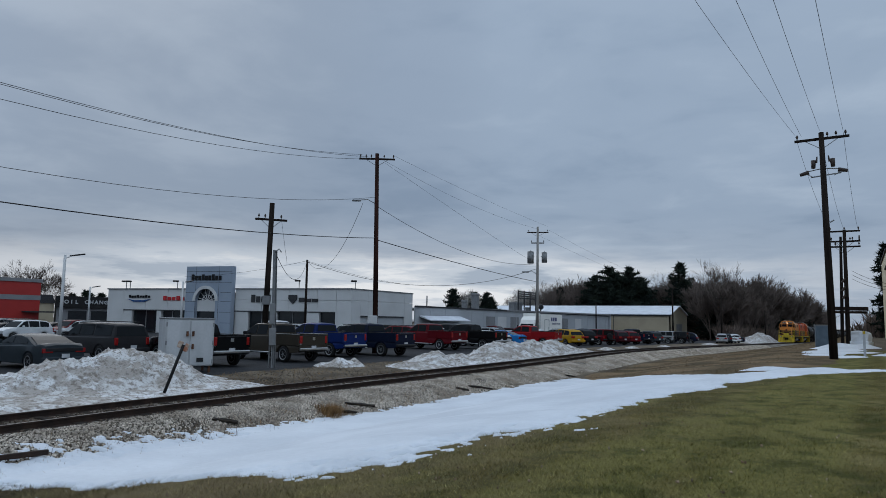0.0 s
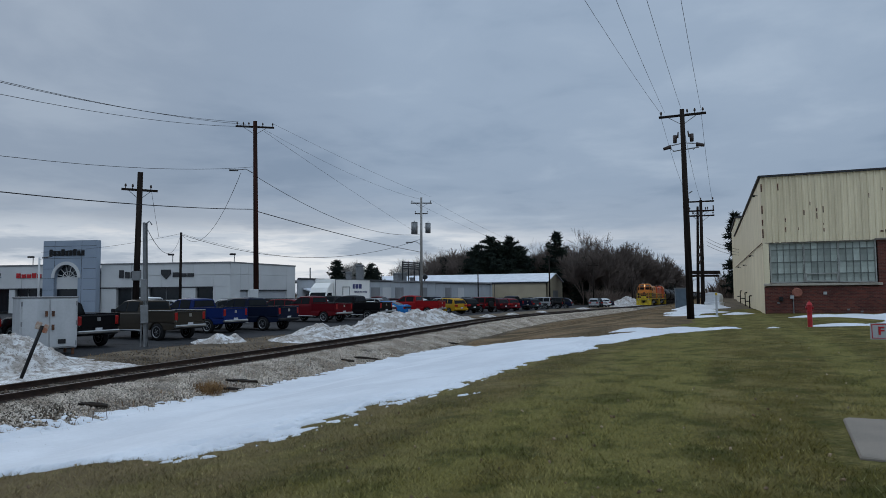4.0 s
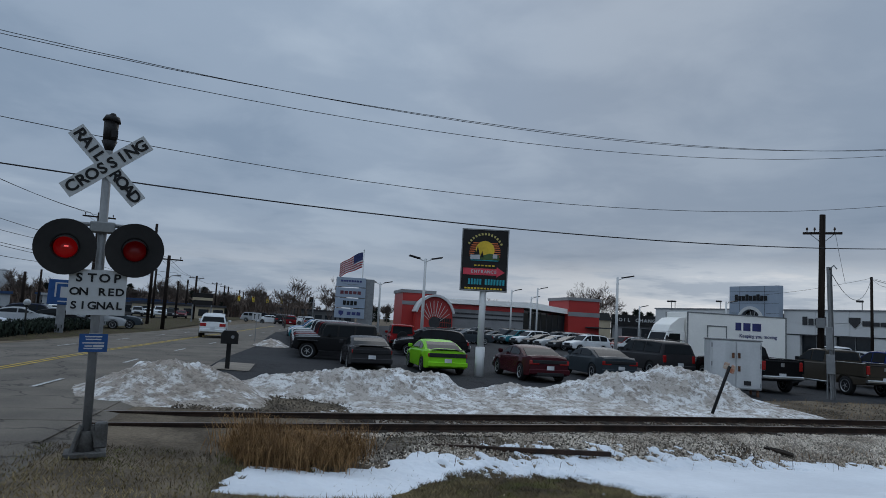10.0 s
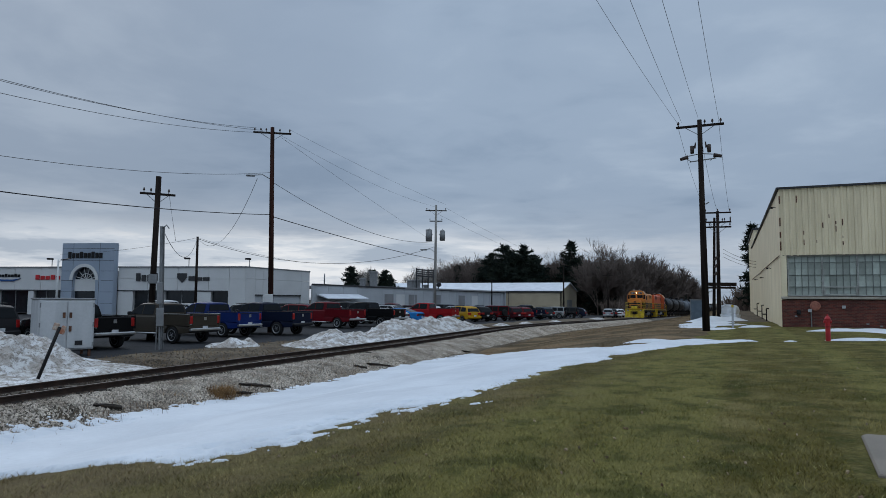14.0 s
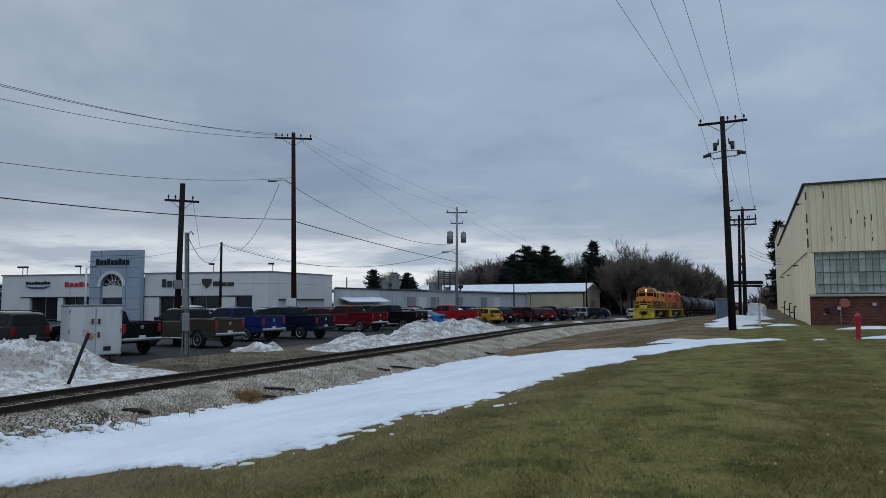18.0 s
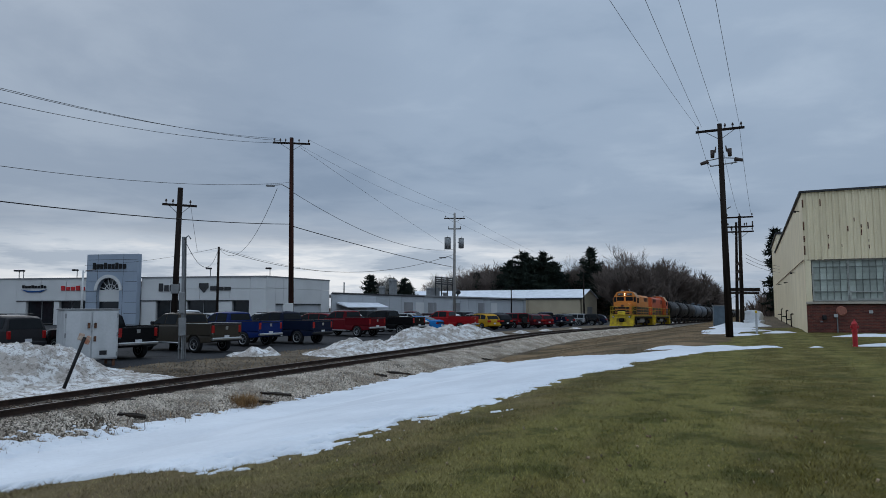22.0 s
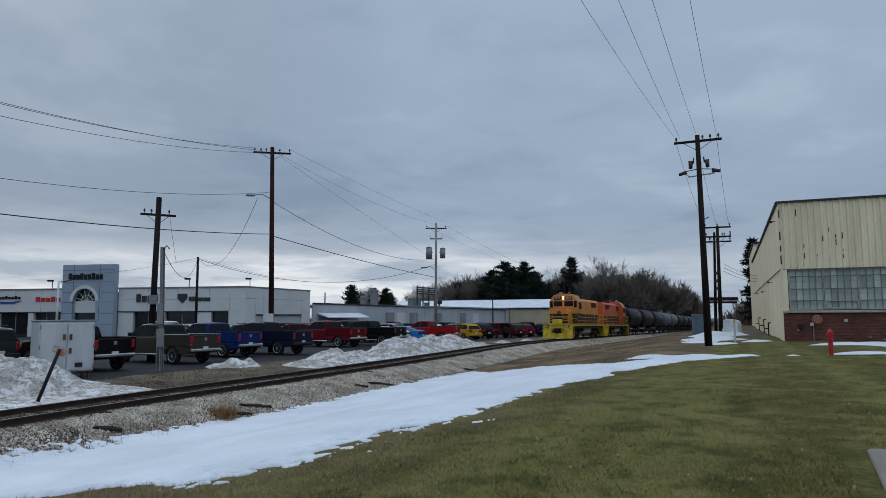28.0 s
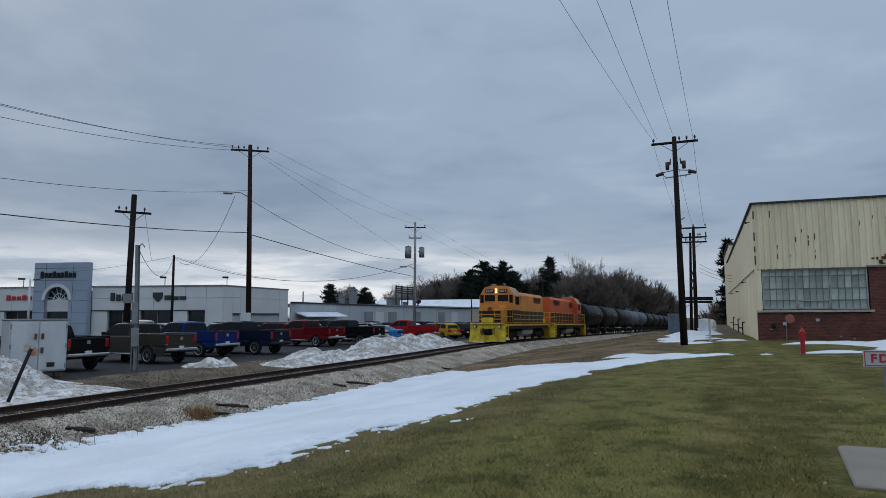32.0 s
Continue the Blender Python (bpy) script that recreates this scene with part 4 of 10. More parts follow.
for k, (a, zf, sag) in enumerate((((-30.05, 34.85, 13.55), 10.34, 1.98), ((-29.7, 35.1, 13.4), 10.05, 1.80), ((-29.5, 35.2, 13.25), 9.85, 2.18), ((-29.2, 35.5, 10.56), 7.95, 2.22), ((-29.2, 35.5, 7.7), 6.27, 1.13))):
    cable("power_line" if k < 3 else "phone_cable", a, (-20 + 0.3 * (k == 1), -15.0, zf), sag, 0.011 if k < 4 else 0.022)
cable("phone_cable", (-29.2, 35.5, 9.95), (-33.7, 70.3, 8.8), 1.3, 0.018)
cable("phone_cable", (-29.2, 35.5, 7.6), (-33.7, 70.3, 6.73), 0.18, 0.028)
cable("power_line", (-28.4, 36.2, 13.6), (-32.5, 70.9, 13.2), 0.2, 0.008)
cable("power_line", (-29.3, 35.4, 13.5), (-33.5, 70.4, 12.9), 0.6, 0.008)
cable("power_line", (-28.8, 35.9, 13.0), (-33.9, 70.2, 8.9), 0.11, 0.010)
for dx in (-1.1, 1.1):
    cable("power_line", (-33.54 + dx, 70.4 + dx * 0.4, 12.8), (-30.5 + dx * 0.4, 142, 7.9), 1.2, 0.010)
cable("service_drop", (-23.84, 21.64, 5.2), (-49.6, 49.4, 8.0), 1.6, 0.016)
cable("service_drop", (-49.6, 49.4, 8.0), (-29.9, 34.9, 10.1), 2.3, 0.016)
cable("service_drop", (-49.6, 49.4, 7.9), (-33.7, 70.3, 8.2), 2.2, 0.020)
cable("service_drop", (-49.6, 49.4, 8.0), (-58.0, 41.0, 6.0), 0.3, 0.012)
cable("service_drop", (-49.6, 49.4, 8.0), (-44.5, 60.5, 6.0), 0.3, 0.010)
cable("dangling_wire", (-28.9, 26.6, 7.8), (-28.6, 26.9, 5.2), 0.05, 0.008)
for a, b in (((-3.40, 36.75, 11.55), -3.4), ((-3.15, 36.76, 11.5), -1.9), ((-2.35, 36.8, 11.7), -1.1), ((-1.36, 36.85, 11.55), -0.2)):
    cable("power_line", a, (b + (-1.6 if b < -3 else -0.6), -26, 11.9), 1.1, 0.007)
for a, b in (((-3.40, 36.75, 11.5), (-3.2, 57.1, 9.3)), ((-2.35, 36.8, 11.6), (-2.4, 57.1, 9.4)), ((-1.36, 36.85, 11.5), (-1.5, 57.1, 9.3))):
    cable("power_line", a, b, 0.5, 0.008)
for k in range(3):
    cable("service_drop", (-2.0, 57.1, 6.2 - 0.3 * k), (0.35, 63.0, 5.5 - 0.25 * k), 0.15, 0.014)


# ---- the crossing signal ----
XB, XT = (-10.71, -2.82, -0.06), (-10.675, -2.955, 4.95)
m, h = lean(XB, XT)
yaw = math.degrees(math.atan2(-10.7, 2.85)) + 90  # faces the road user and the viewer
m = m @ pose(0, 0, 0, 0, 0, 104)
sg = thing("crossing_signal", m, "level crossing signal with crossbuck and two red lamps", "railway signal")
# local x runs along the boards, local -y faces the viewer
bm = bmesh.new()
tube(bm, (0, 0, 0.1), (0, 0, h - 0.55), 0.062, 0.062, 14)
tube(bm, (0, 0, 1.55), (0, 0, 1.75), 0.068, 0.068, 14)
part("post", bm, STEEL, sg)
bm = bmesh.new()
box(bm, 0, 0, 0.035, 0.55, 0.45, 0.07, 0, 0.01)
tube(bm, (0, 0, 0.05), (0, 0, 0.35), 0.14, 0.10, 12)
for a in range(4):
    c, s = math.cos(a * math.pi / 2 + 0.78), math.sin(a * math.pi / 2 + 0.78)
    prism(bm, [(-0.02, 0.0), (0.02, 0.0), (0.02, 0.42), (-0.02, 0.42)], "z", 0, 0.01)
    tube(bm, (c * 0.25, s * 0.2, 0.05), (c * 0.1, s * 0.1, 0.42), 0.035, 0.03, 6)
CASTIRON = mat("weathered_cast_steel", (0.105, 0.103, 0.100), 0.75, metal=0.2, col2=(0.065, 0.060, 0.055), scale=5, fine=40, var=0.3)
part("base_casting", bm, CASTIRON, sg)
bm = bmesh.new()
box(bm, 0.19, -0.1, 0.30, 0.17, 0.16, 0.36, 0, 0.02)
part("junction_box", bm, CASTIRON, sg)
bm = bmesh.new()
tube(bm, (0.0, 0, h - 0.40), (0.01, 0, h - 0.08), 0.095, 0.105, 14)
tube(bm, (0.01, 0, h - 0.10), (0.02, 0, h - 0.02), 0.13, 0.10, 14)
tube(bm, (0.02, 0, h - 0.02), (0.03, 0, h + 0.03), 0.07, 0.03, 10)
tube(bm, (0.0, 0, h - 0.55), (0.0, 0, h - 0.40), 0.05, 0.11, 14)
box(bm, 0.06, -0.06, h - 0.30, 0.10, 0.10, 0.14, 0, 0.02)
part("bell", bm, BLACKP, sg, "black crossing bell")
CZ = 4.22
for k, (word, a) in enumerate((("CROSSING", 38.5), ("RAIL ROAD", -48.0))):
    bm = bmesh.new()
    mm = Matrix.Translation((0, -0.075 - 0.012 * (1 - k), CZ)) @ Matrix.Rotation(radians(-a), 4, "Y")
    box(bm, 0, 0, 0, 1.36, 0.008, 0.245, 0)
    b_ = part("crossbuck_board", bm, SIGNW, sg, "white crossbuck board with black letters", mm)
    span = [(ch, -0.56 + 0.16 * i) for i, ch in enumerate(word)] if k == 0 else [(ch, -0.58 + 0.135 * i) for i, ch in enumerate("RAIL")] + [(ch, 0.175 + 0.135 * i) for i, ch in enumerate("ROAD")]
    for ch, lx in span:
        words("letter", ch, 0.225, BLACKTXT, b_, Matrix.Translation((lx, -0.008, 0)) @ Matrix.Rotation(radians(90), 4, "X"), 1.05)
bm = bmesh.new()
box(bm, 0, -0.02, 3.30, 0.34, 0.2, 0.16, 0, 0.015)
tube(bm, (-0.5, 0, 3.34), (0.5, 0, 3.34), 0.03, None, 8)
part("lamp_crossarm", bm, STEEL, sg)
for k in (-1, 1):
    bm = bmesh.new()
    cz = 2.98
    ring = []
    for i in range(36):
        ring.append((math.cos(2 * math.pi * i / 36), math.sin(2 * math.pi * i / 36)))
    cx = 0.455 * k
    prof = [(0.40, -0.20), (0.41, -0.20), (0.41, -0.16), (0.22, -0.12), (0.16, -0.02), (0.145, -0.02), (0.145, -0.13)]
    loft(bm, [[(cx + r * c, y, cz + r * s) for c, s in ring] for r, y in ((0.0005, 0.10), (0.13, 0.09), (0.17, 0.0), (0.19, -0.10), (0.40, -0.13), (0.405, -0.15), (0.195, -0.145), (0.17, -0.13), (0.16, -0.05), (0.0005, -0.045))], smooth=False)
    lamp = part("lamp_unit", bm, BLACKP, sg, "round black lamp backboard")
    bm = bmesh.new()
    loft(bm, [[(cx + r * c, y, cz + r * s) for c, s in ring] for r, y in ((0.158, -0.06), (0.150, -0.085), (0.1, -0.105), (0.0005, -0.112))], smooth=True)
    part("roundel", bm, LITRED if k < 0 else DIMRED, lamp, "glowing red lens" if k < 0 else "dark red lens")
    if k < 0:
        bm = bmesh.new()
        box(bm, cx + 0.01, -0.112, cz + 0.01, 0.06, 0.008, 0.014, 0, 0.003)
        part("lamp_core", bm, REDCORE, lamp)
    bm = bmesh.new()
    arc = [(math.cos(radians(a)), math.sin(radians(a))) for a in range(0, 181, 12)]
    loft(bm, [[(cx + 0.175 * c, y, cz + 0.175 * s + dz) for c, s in arc] for y, dz in ((-0.12, 0.0), (-0.36, -0.05))], close=False, smooth=True)
    part("visor", bm, BLACKP, lamp)
bm = bmesh.new()
box(bm, 0, -0.085, 2.34, 0.76, 0.006, 0.66, 0, 0.002)
st = part("stop_sign", bm, SIGNW, sg, "white sign that reads stop on red signal")
for word, z, sx in (("STOP", 2.545, 1.0), ("ON RED", 2.345, 1.0), ("SIGNAL", 2.145, 1.0)):
    gap_ = 0.165 if len(word) == 4 else 0.118
    for i, ch in enumerate(word):
        if ch != " ":
            words("letter", ch, 0.172 if len(word) == 4 else 0.150, BLACKTXT, st, Matrix.Translation(((i - (len(word) - 1) / 2) * gap_, -0.091, z)) @ Matrix.Rotation(radians(90), 4, "X"), 1.1)
bm = bmesh.new()
box(bm, 0, -0.085, 1.61, 0.37, 0.006, 0.26, 0)
bl = part("notice", bm, BLUE, sg, "small blue emergency notice with white writing")
for z, w in ((1.70, 0.22), (1.66, 0.2), (1.61, 0.28), (1.565, 0.1), (1.53, 0.24)):
    bm = bmesh.new()
    box(bm, -0.06 if w == 0.1 else 0, -0.089, z, w, 0.003, 0.018)
    part("writing", bm, SIGNW, bl)
bm = bmesh.new()
box(bm, 0.07, -0.089, 1.565, 0.14, 0.003, 0.034)
part("writing", bm, SIGNW, bl)

# ---- things on the lawn ----
hy = thing("fire_hydrant", pose(2.39, 27.2, ground_z(2.39, 27.2)) @ Matrix.Diagonal((0.80, 0.80, 0.94, 1)), "tall red cast-iron fire hydrant on the lawn", "fire hydrant")
bm = bmesh.new()
ring = [(math.cos(2 * math.pi * i / 14), math.sin(2 * math.pi * i / 14)) for i in range(14)]
loft(bm, [[(r * c, r * s, z) for c, s in ring] for r, z in ((0.13, 0), (0.13, 0.04), (0.10, 0.05), (0.10, 0.60), (0.125, 0.61), (0.125, 0.65), (0.105, 0.66), (0.105, 0.86))], smooth=False)
part("barrel", bm, HYDR, hy)
bm = bmesh.new()
loft(bm, [[(r * c, r * s, z) for c, s in ring] for r, z in ((0.125, 0.86), (0.125, 0.89), (0.10, 0.93), (0.06, 0.99), (0.03, 1.0), (0.03, 1.05))], smooth=False)
part("bonnet", bm, HYDR, hy)
for a in (0, 90, 180):
    bm = bmesh.new()
    tube(bm, (0, 0, 0.77), (0.12 * math.cos(radians(a)), -0.12 * math.sin(radians(a)), 0.77), 0.05, 0.05, 10)
    tube(bm, (0.12 * math.cos(radians(a)), -0.12 * math.sin(radians(a)), 0.77), (0.16 * math.cos(radians(a)), -0.16 * math.sin(radians(a)), 0.77), 0.062, 0.062, 8)
    part("nozzle", bm, HYDR, hy)

fd = thing("fire_connection_sign", pose(1.85, 10.42, 0.60, 0, 0, 8), "small white red-lettered sign on a thin post", "sign")
bm = bmesh.new()
tube(bm, (0, 0, 0), (0, 0, 0.88), 0.014, None, 6)
part("post", bm, STEEL, fd)
bm = bmesh.new()
box(bm, 0.0, -0.02, 0.97, 0.50, 0.006, 0.215, 0)
sh_ = part("plate", bm, SIGNW, fd)
bm = bmesh.new()
for dz in (-0.09, 0.09):
    box(bm, 0.0, -0.025, 0.97 + dz, 0.46, 0.003, 0.010)
for dx in (-0.23, 0.23):
    box(bm, dx, -0.025, 0.97, 0.010, 0.003, 0.19)
part("border", bm, REDTXT, sh_)
for i, ch in enumerate("FDC"):
    words("letter", ch, 0.148, REDTXT, sh_, Matrix.Translation((-0.125 + 0.118 * i, -0.026, 0.97)) @ Matrix.Rotation(radians(90), 4, "X"), 1.1)

bm = bmesh.new()
prism(bm, [(1.09, 8.66), (1.03, 8.56), (0.92, 6.70), (1.3, 6.62), (4.0, 6.4), (4.2, 8.6)], "z", 0.45, 0.715)
bmesh.ops.bevel(bm, geom=[e for e in bm.edges if min(v.co.z for v in e.verts) > 0.69], offset=0.015, segments=1, affect="EDGES")
ob = part("concrete_slab", bm, CONC)
tagged(ob, "pale grey concrete slab set in the lawn", "slab")

mk = thing("marker_post", pose(-1.0, 39.75, 0.58), "thin white and orange marker post in the snow", "marker post")
bm = bmesh.new()
box(bm, 0, 0, 0.6, 0.11, 0.05, 1.2)
part("post", bm, SIGNW, mk)
bm = bmesh.new()
box(bm, 0, 0, 1.27, 0.115, 0.055, 0.14)
part("cap", bm, YELLOW, mk, "orange top")
cabn = thing("trackside_cabinet", pose(-4.05, 58.5, 0.42, 0, 0, 10), "blue-grey steel trackside cabinet", "cabinet")
bm = bmesh.new()
box(bm, 0, 0, 0.95, 1.15, 0.8, 1.6, 0, 0.02)
part("body", bm, mat("blue_grey_enamel", (0.11, 0.15, 0.19), 0.5, scale=2, fine=12, var=0.1), cabn)
bm = bmesh.new()
box(bm, 0, 0, 1.78, 1.25, 0.9, 0.08)
part("lid", bm, STEEL, cabn)
bm = bmesh.new()
box(bm, 0, -0.42, 0.95, 1.0, 0.03, 1.4)
part("door", bm, mat("blue_grey_door", (0.10, 0.14, 0.18), 0.5), cabn)

# ---- leaning track bumper post by the snow heap ----
m, h = lean((-18.89, 12.86, -0.25), (-18.61, 13.26, 1.24))
bs = thing("leaning_marker", m, "leaning black steel post with a rusty orange striped target", "marker post")
bm = bmesh.new()
tube(bm, (0, 0, 0), (0, 0, h), 0.05, 0.05, 8)
part("post", bm, BLACKP, bs)
bm = bmesh.new()
box(bm, -0.08, -0.06, h - 0.02, 0.16, 0.05, 0.22, 0.9, 0.02)
box(bm, 0.08, 0.08, h - 0.06, 0.13, 0.05, 0.26, 0.9, 0.02)
part("target", bm, mat("rusty_orange", (0.30, 0.12, 0.07), 0.7, col2=(0.40, 0.36, 0.30), scale=6, fine=20, var=0.2), bs, "rusty orange and white target")

# ---- the works shed ----
SHED = Matrix.Translation((1.43, 40.16, 0.60)) @ Matrix.Rotation(radians(1.7), 4, "Z")
shed = thing("works_shed", SHED, "cream corrugated works building on a dark brick base", "building", kind="structure")
PALESILL = mat("pale_sill_concrete", (0.40, 0.36, 0.30), 0.9, col2=(0.30, 0.27, 0.225), scale=2, fine=30, var=0.2)
BRK = bpy.data.materials.new("running_bond_brick")
BRK.use_nodes = True
n_, l_ = BRK.node_tree.nodes, BRK.node_tree.links
br = n_.new("ShaderNodeTexBrick")
br.inputs["Scale"].default_value = 1.0
br.inputs["Brick Width"].default_value, br.inputs["Row Height"].default_value, br.inputs["Mortar Size"].default_value = 0.215, 0.075, 0.006
br.inputs["Color1"].default_value, br.inputs["Color2"].default_value, br.inputs["Mortar"].default_value = (0.185, 0.046, 0.030, 1), (0.085, 0.024, 0.018, 1), (0.15, 0.092, 0.072, 1)
br.inputs["Bias"].default_value = 0.1
tc_ = n_.new("ShaderNodeTexCoord")
mp_ = n_.new("ShaderNodeMapping")
mp_.inputs["Rotation"].default_value = (radians(-90), 0, 0)
l_.new(tc_.outputs["Object"], mp_.inputs[0])
l_.new(mp_.outputs[0], br.inputs["Vector"])
nn_ = n_.new("ShaderNodeTexNoise")
nn_.inputs["Scale"].default_value, nn_.inputs["Detail"].default_value = 0.8, 6
l_.new(tc_.outputs["Object"], nn_.inputs["Vector"])
mx_ = n_.new("ShaderNodeMix")
mx_.data_type, mx_.blend_type = "RGBA", "MULTIPLY"
rr_ = n_.new("ShaderNodeValToRGB")
rr_.color_ramp.elements[0].position, rr_.color_ramp.elements[0].color = 0.3, (0.55, 0.55, 0.55, 1)
rr_.color_ramp.elements[1].position = 0.65
l_.new(nn_.outputs[0], rr_.inputs[0])
mx_.inputs[0].default_value = 1.0
l_.new(br.outputs["Color"], mx_.inputs[6])
l_.new(rr_.outputs[0], mx_.inputs[7])
l_.new(mx_.outputs[2], n_["Principled BSDF"].inputs["Base Color"])
bp_ = n_.new("ShaderNodeBump")
bp_.inputs["Distance"].default_value = -0.008
l_.new(br.outputs["Fac"], bp_.inputs["Height"])
l_.new(bp_.outputs[0], n_["Principled BSDF"].inputs["Normal"])
n_["Principled BSDF"].inputs["Roughness"].default_value = 0.9

WL, WH, SL = 26.0, 7.68, 44.8
bm = bmesh.new()
box(bm, WL / 2, 0.15, 0.81, WL, 0.3, 1.62)
part("brick_base", bm, BRK, shed, "dark red brick lower wall")
bm = bmesh.new()
box(bm, 5.32 + (WL - 5.32) / 2, 0.15, 2.80, WL - 5.32, 0.3, 2.36)
part("brick_wall", bm, BRK, shed, "dark red brick wall beside the window band")
bm = bmesh.new()
box(bm, 2.72, 0.08, 1.725, 5.48, 0.40, 0.13, 0, 0.015)
part("window_sill", bm, PALESILL, shed, "pale concrete sill")
bm = bmesh.new()
box(bm, 0.14, 0.14, 2.88, 0.28, 0.32, 2.18)
part("corner_post", bm, CREAM, shed)
# plate behind the panes, its colour painted as dark as an unlit room
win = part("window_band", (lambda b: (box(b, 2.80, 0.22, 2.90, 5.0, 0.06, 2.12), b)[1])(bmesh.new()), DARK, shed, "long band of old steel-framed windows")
cols = [(0.38, 1.92), (2.00, 3.52), (3.60, 5.20)]
zs = [1.86, 2.31, 2.93, 3.60, 3.95]
PALEFR = mat("pale_weathered_steel", (0.36, 0.37, 0.345), 0.7, col2=(0.27, 0.27, 0.25), scale=3, fine=20, var=0.15)
MUNTIN = mat("dull_muntin_steel", (0.150, 0.165, 0.155), 0.7, scale=3, fine=20, var=0.15)
for bx0, bx1 in cols:
    bm = bmesh.new()
    for xx in (bx0 - 0.03, bx1 + 0.03):
        box(bm, xx, 0.12, 2.90, 0.065, 0.1, 2.12)
    for z in (zs[0], zs[-1]):
        box(bm, (bx0 + bx1) / 2, 0.13, z, bx1 - bx0, 0.07, 0.06)
    part("window_frame", bm, PALEFR, win)
    nx = 5
    bm = bmesh.new()
    for i in range(1, nx):
        box(bm, bx0 + (bx1 - bx0) * i / nx, 0.14, 2.90, 0.026, 0.05, 2.06)
    for z in zs[1:-1]:
        box(bm, (bx0 + bx1) / 2, 0.14, z, bx1 - bx0, 0.05, 0.028)
    part("muntins", bm, MUNTIN, win)
    for i in range(nx):
        for z0, z1 in zip(zs, zs[1:]):
            bm = bmesh.new()
            box(bm, 0, 0, 0, (bx1 - bx0) / nx - 0.02, 0.012, z1 - z0 - 0.02)
            part("pane", bm, FOGGLASS, win, "", pose(bx0 + (bx1 - bx0) * (i + 0.5) / nx, 0.165 + random.uniform(-0.006, 0.006), (z0 + z1) / 2, random.uniform(-1, 1), 0, random.uniform(-1, 1)))
bm = bmesh.new()
for z in (1.91, 2.30):
    box(bm, 2.76, 0.09, z, 1.50, 0.06, 0.06)
for xx in (2.04, 3.48):
    box(bm, xx, 0.09, 2.10, 0.06, 0.06, 0.40)
part("hopper_frame", bm, PALEFR, win, "pale frame of the opening light")
for k in range(29):
    bm = bmesh.new()
    x0 = k * 0.9
    pts = []
    for i in range(3):
        b0 = x0 + i * 0.3
        pts += [(b0, 0.0), (b0 + 0.17, 0.0), (b0 + 0.20, -0.06), (b0 + 0.27, -0.06)]
    pts.append((x0 + 0.9, 0.0))
    z0, z1 = 3.99 + random.uniform(-0.015, 0.015), WH - 0.1
    back = [(x, 0.1) for x, _ in (pts[-1], pts[0])]
    prism(bm, pts + back, "z", z0, z1)
    part("wall_sheet", bm, CREAM, shed)
bm = bmesh.new()
box(bm, WL / 2 + 2.6, -0.05, 4.02, WL - 5.2, 0.16, 0.08)
box(bm, 2.7, 0.02, 3.985, 5.2, 0.10, 0.035)
part("flashing", bm, CONC, shed, "chipped white flashing strip")
bm = bmesh.new()
box(bm, WL / 2, 0.0, WH - 0.05, WL + 0.2, 0.3, 0.10)
box(bm, -0.03, SL / 2, WH - 0.05, 0.2, SL, 0.10)
part("roof_edge", bm, TRIMDARK, shed, "dark roof edge trim")
bm = bmesh.new()
box(bm, WL / 2, SL / 2 + 0.2, WH - 0.15, WL - 0.3, SL - 0.4, 0.2)
part("roof", bm, GREYB, shed)
bm = bmesh.new()
box(bm, 0.1, SL / 2 + 0.05, WH / 2 - 0.06, 0.2, SL - 0.1, WH - 0.12)
part("side_wall", bm, CREAM, shed, "long cream side wall along the track")
bm = bmesh.new()
tube(bm, (-0.06, 0.1, 3.98), (-0.06, SL, 3.98), 0.028, None, 6)
part("side_trim", bm, RUST, shed, "rusty pipe along the side wall")
bm = bmesh.new()
box(bm, WL / 2, SL, WH / 2, WL, 0.2, WH)
box(bm, WL, SL / 2, WH / 2, 0.2, SL, WH)
part("rear_wall", bm, CREAM, shed)
for z in (7.1, 5.9, 5.2, 4.6):
    bm = bmesh.new()
    box(bm, 0.02, -0.055, z - 0.1, 0.07, 0.03, random.uniform(0.25, 0.5))
    part("rust_patch", bm, RUST, shed)
for _ in range(26):
    bm = bmesh.new()
    box(bm, 0.235 + 0.3 * random.randint(2, 44), -0.066, random.uniform(4.3, 7.1), random.uniform(0.03, 0.06), 0.012, random.uniform(0.08, 0.4))
    part("rust_patch", bm, RUST, shed)
for _ in range(14):
    bm = bmesh.new()
    box(bm, random.uniform(5.3, 7.4), -0.066, random.uniform(4.1, 4.6), random.uniform(0.05, 0.25), 0.012, random.uniform(0.05, 0.25))
    part("rust_patch", bm, RUST, shed)
# fittings on the brick
bm = bmesh.new()
ring = [(math.cos(2 * math.pi * i / 20), math.sin(2 * math.pi * i / 20)) for i in range(20)]
loft(bm, [[(1.56 + r * c, y, 1.30 + r * s) for c, s in ring] for r, y in ((0.25, 0.0), (0.25, -0.06), (0.19, -0.10), (0.17, -0.07), (0.0005, -0.09))])
part("alarm_gong", bm, mat("faded_red_gong", (0.34, 0.13, 0.09), 0.6, scale=6, fine=20, var=0.2), shed, "round faded red alarm gong")
bm = bmesh.new()
box(bm, 1.30, -0.08, 1.06, 0.17, 0.14, 0.17)
part("socket_box", bm, SIGNW, shed)
bm = bmesh.new()
tube(bm, (1.36, -0.04, 0), (1.36, -0.04, 1.0), 0.03, None, 6)
part("conduit", bm, STEEL, shed)
bm = bmesh.new()
box(bm, 2.86, -0.05, 1.26, 0.16, 0.1, 0.15)
part("socket_box", bm, SIGNW, shed)
bm = bmesh.new()
box(bm, 0.78, -0.08, 0.96, 0.19, 0.16, 0.24, 0, 0.02)
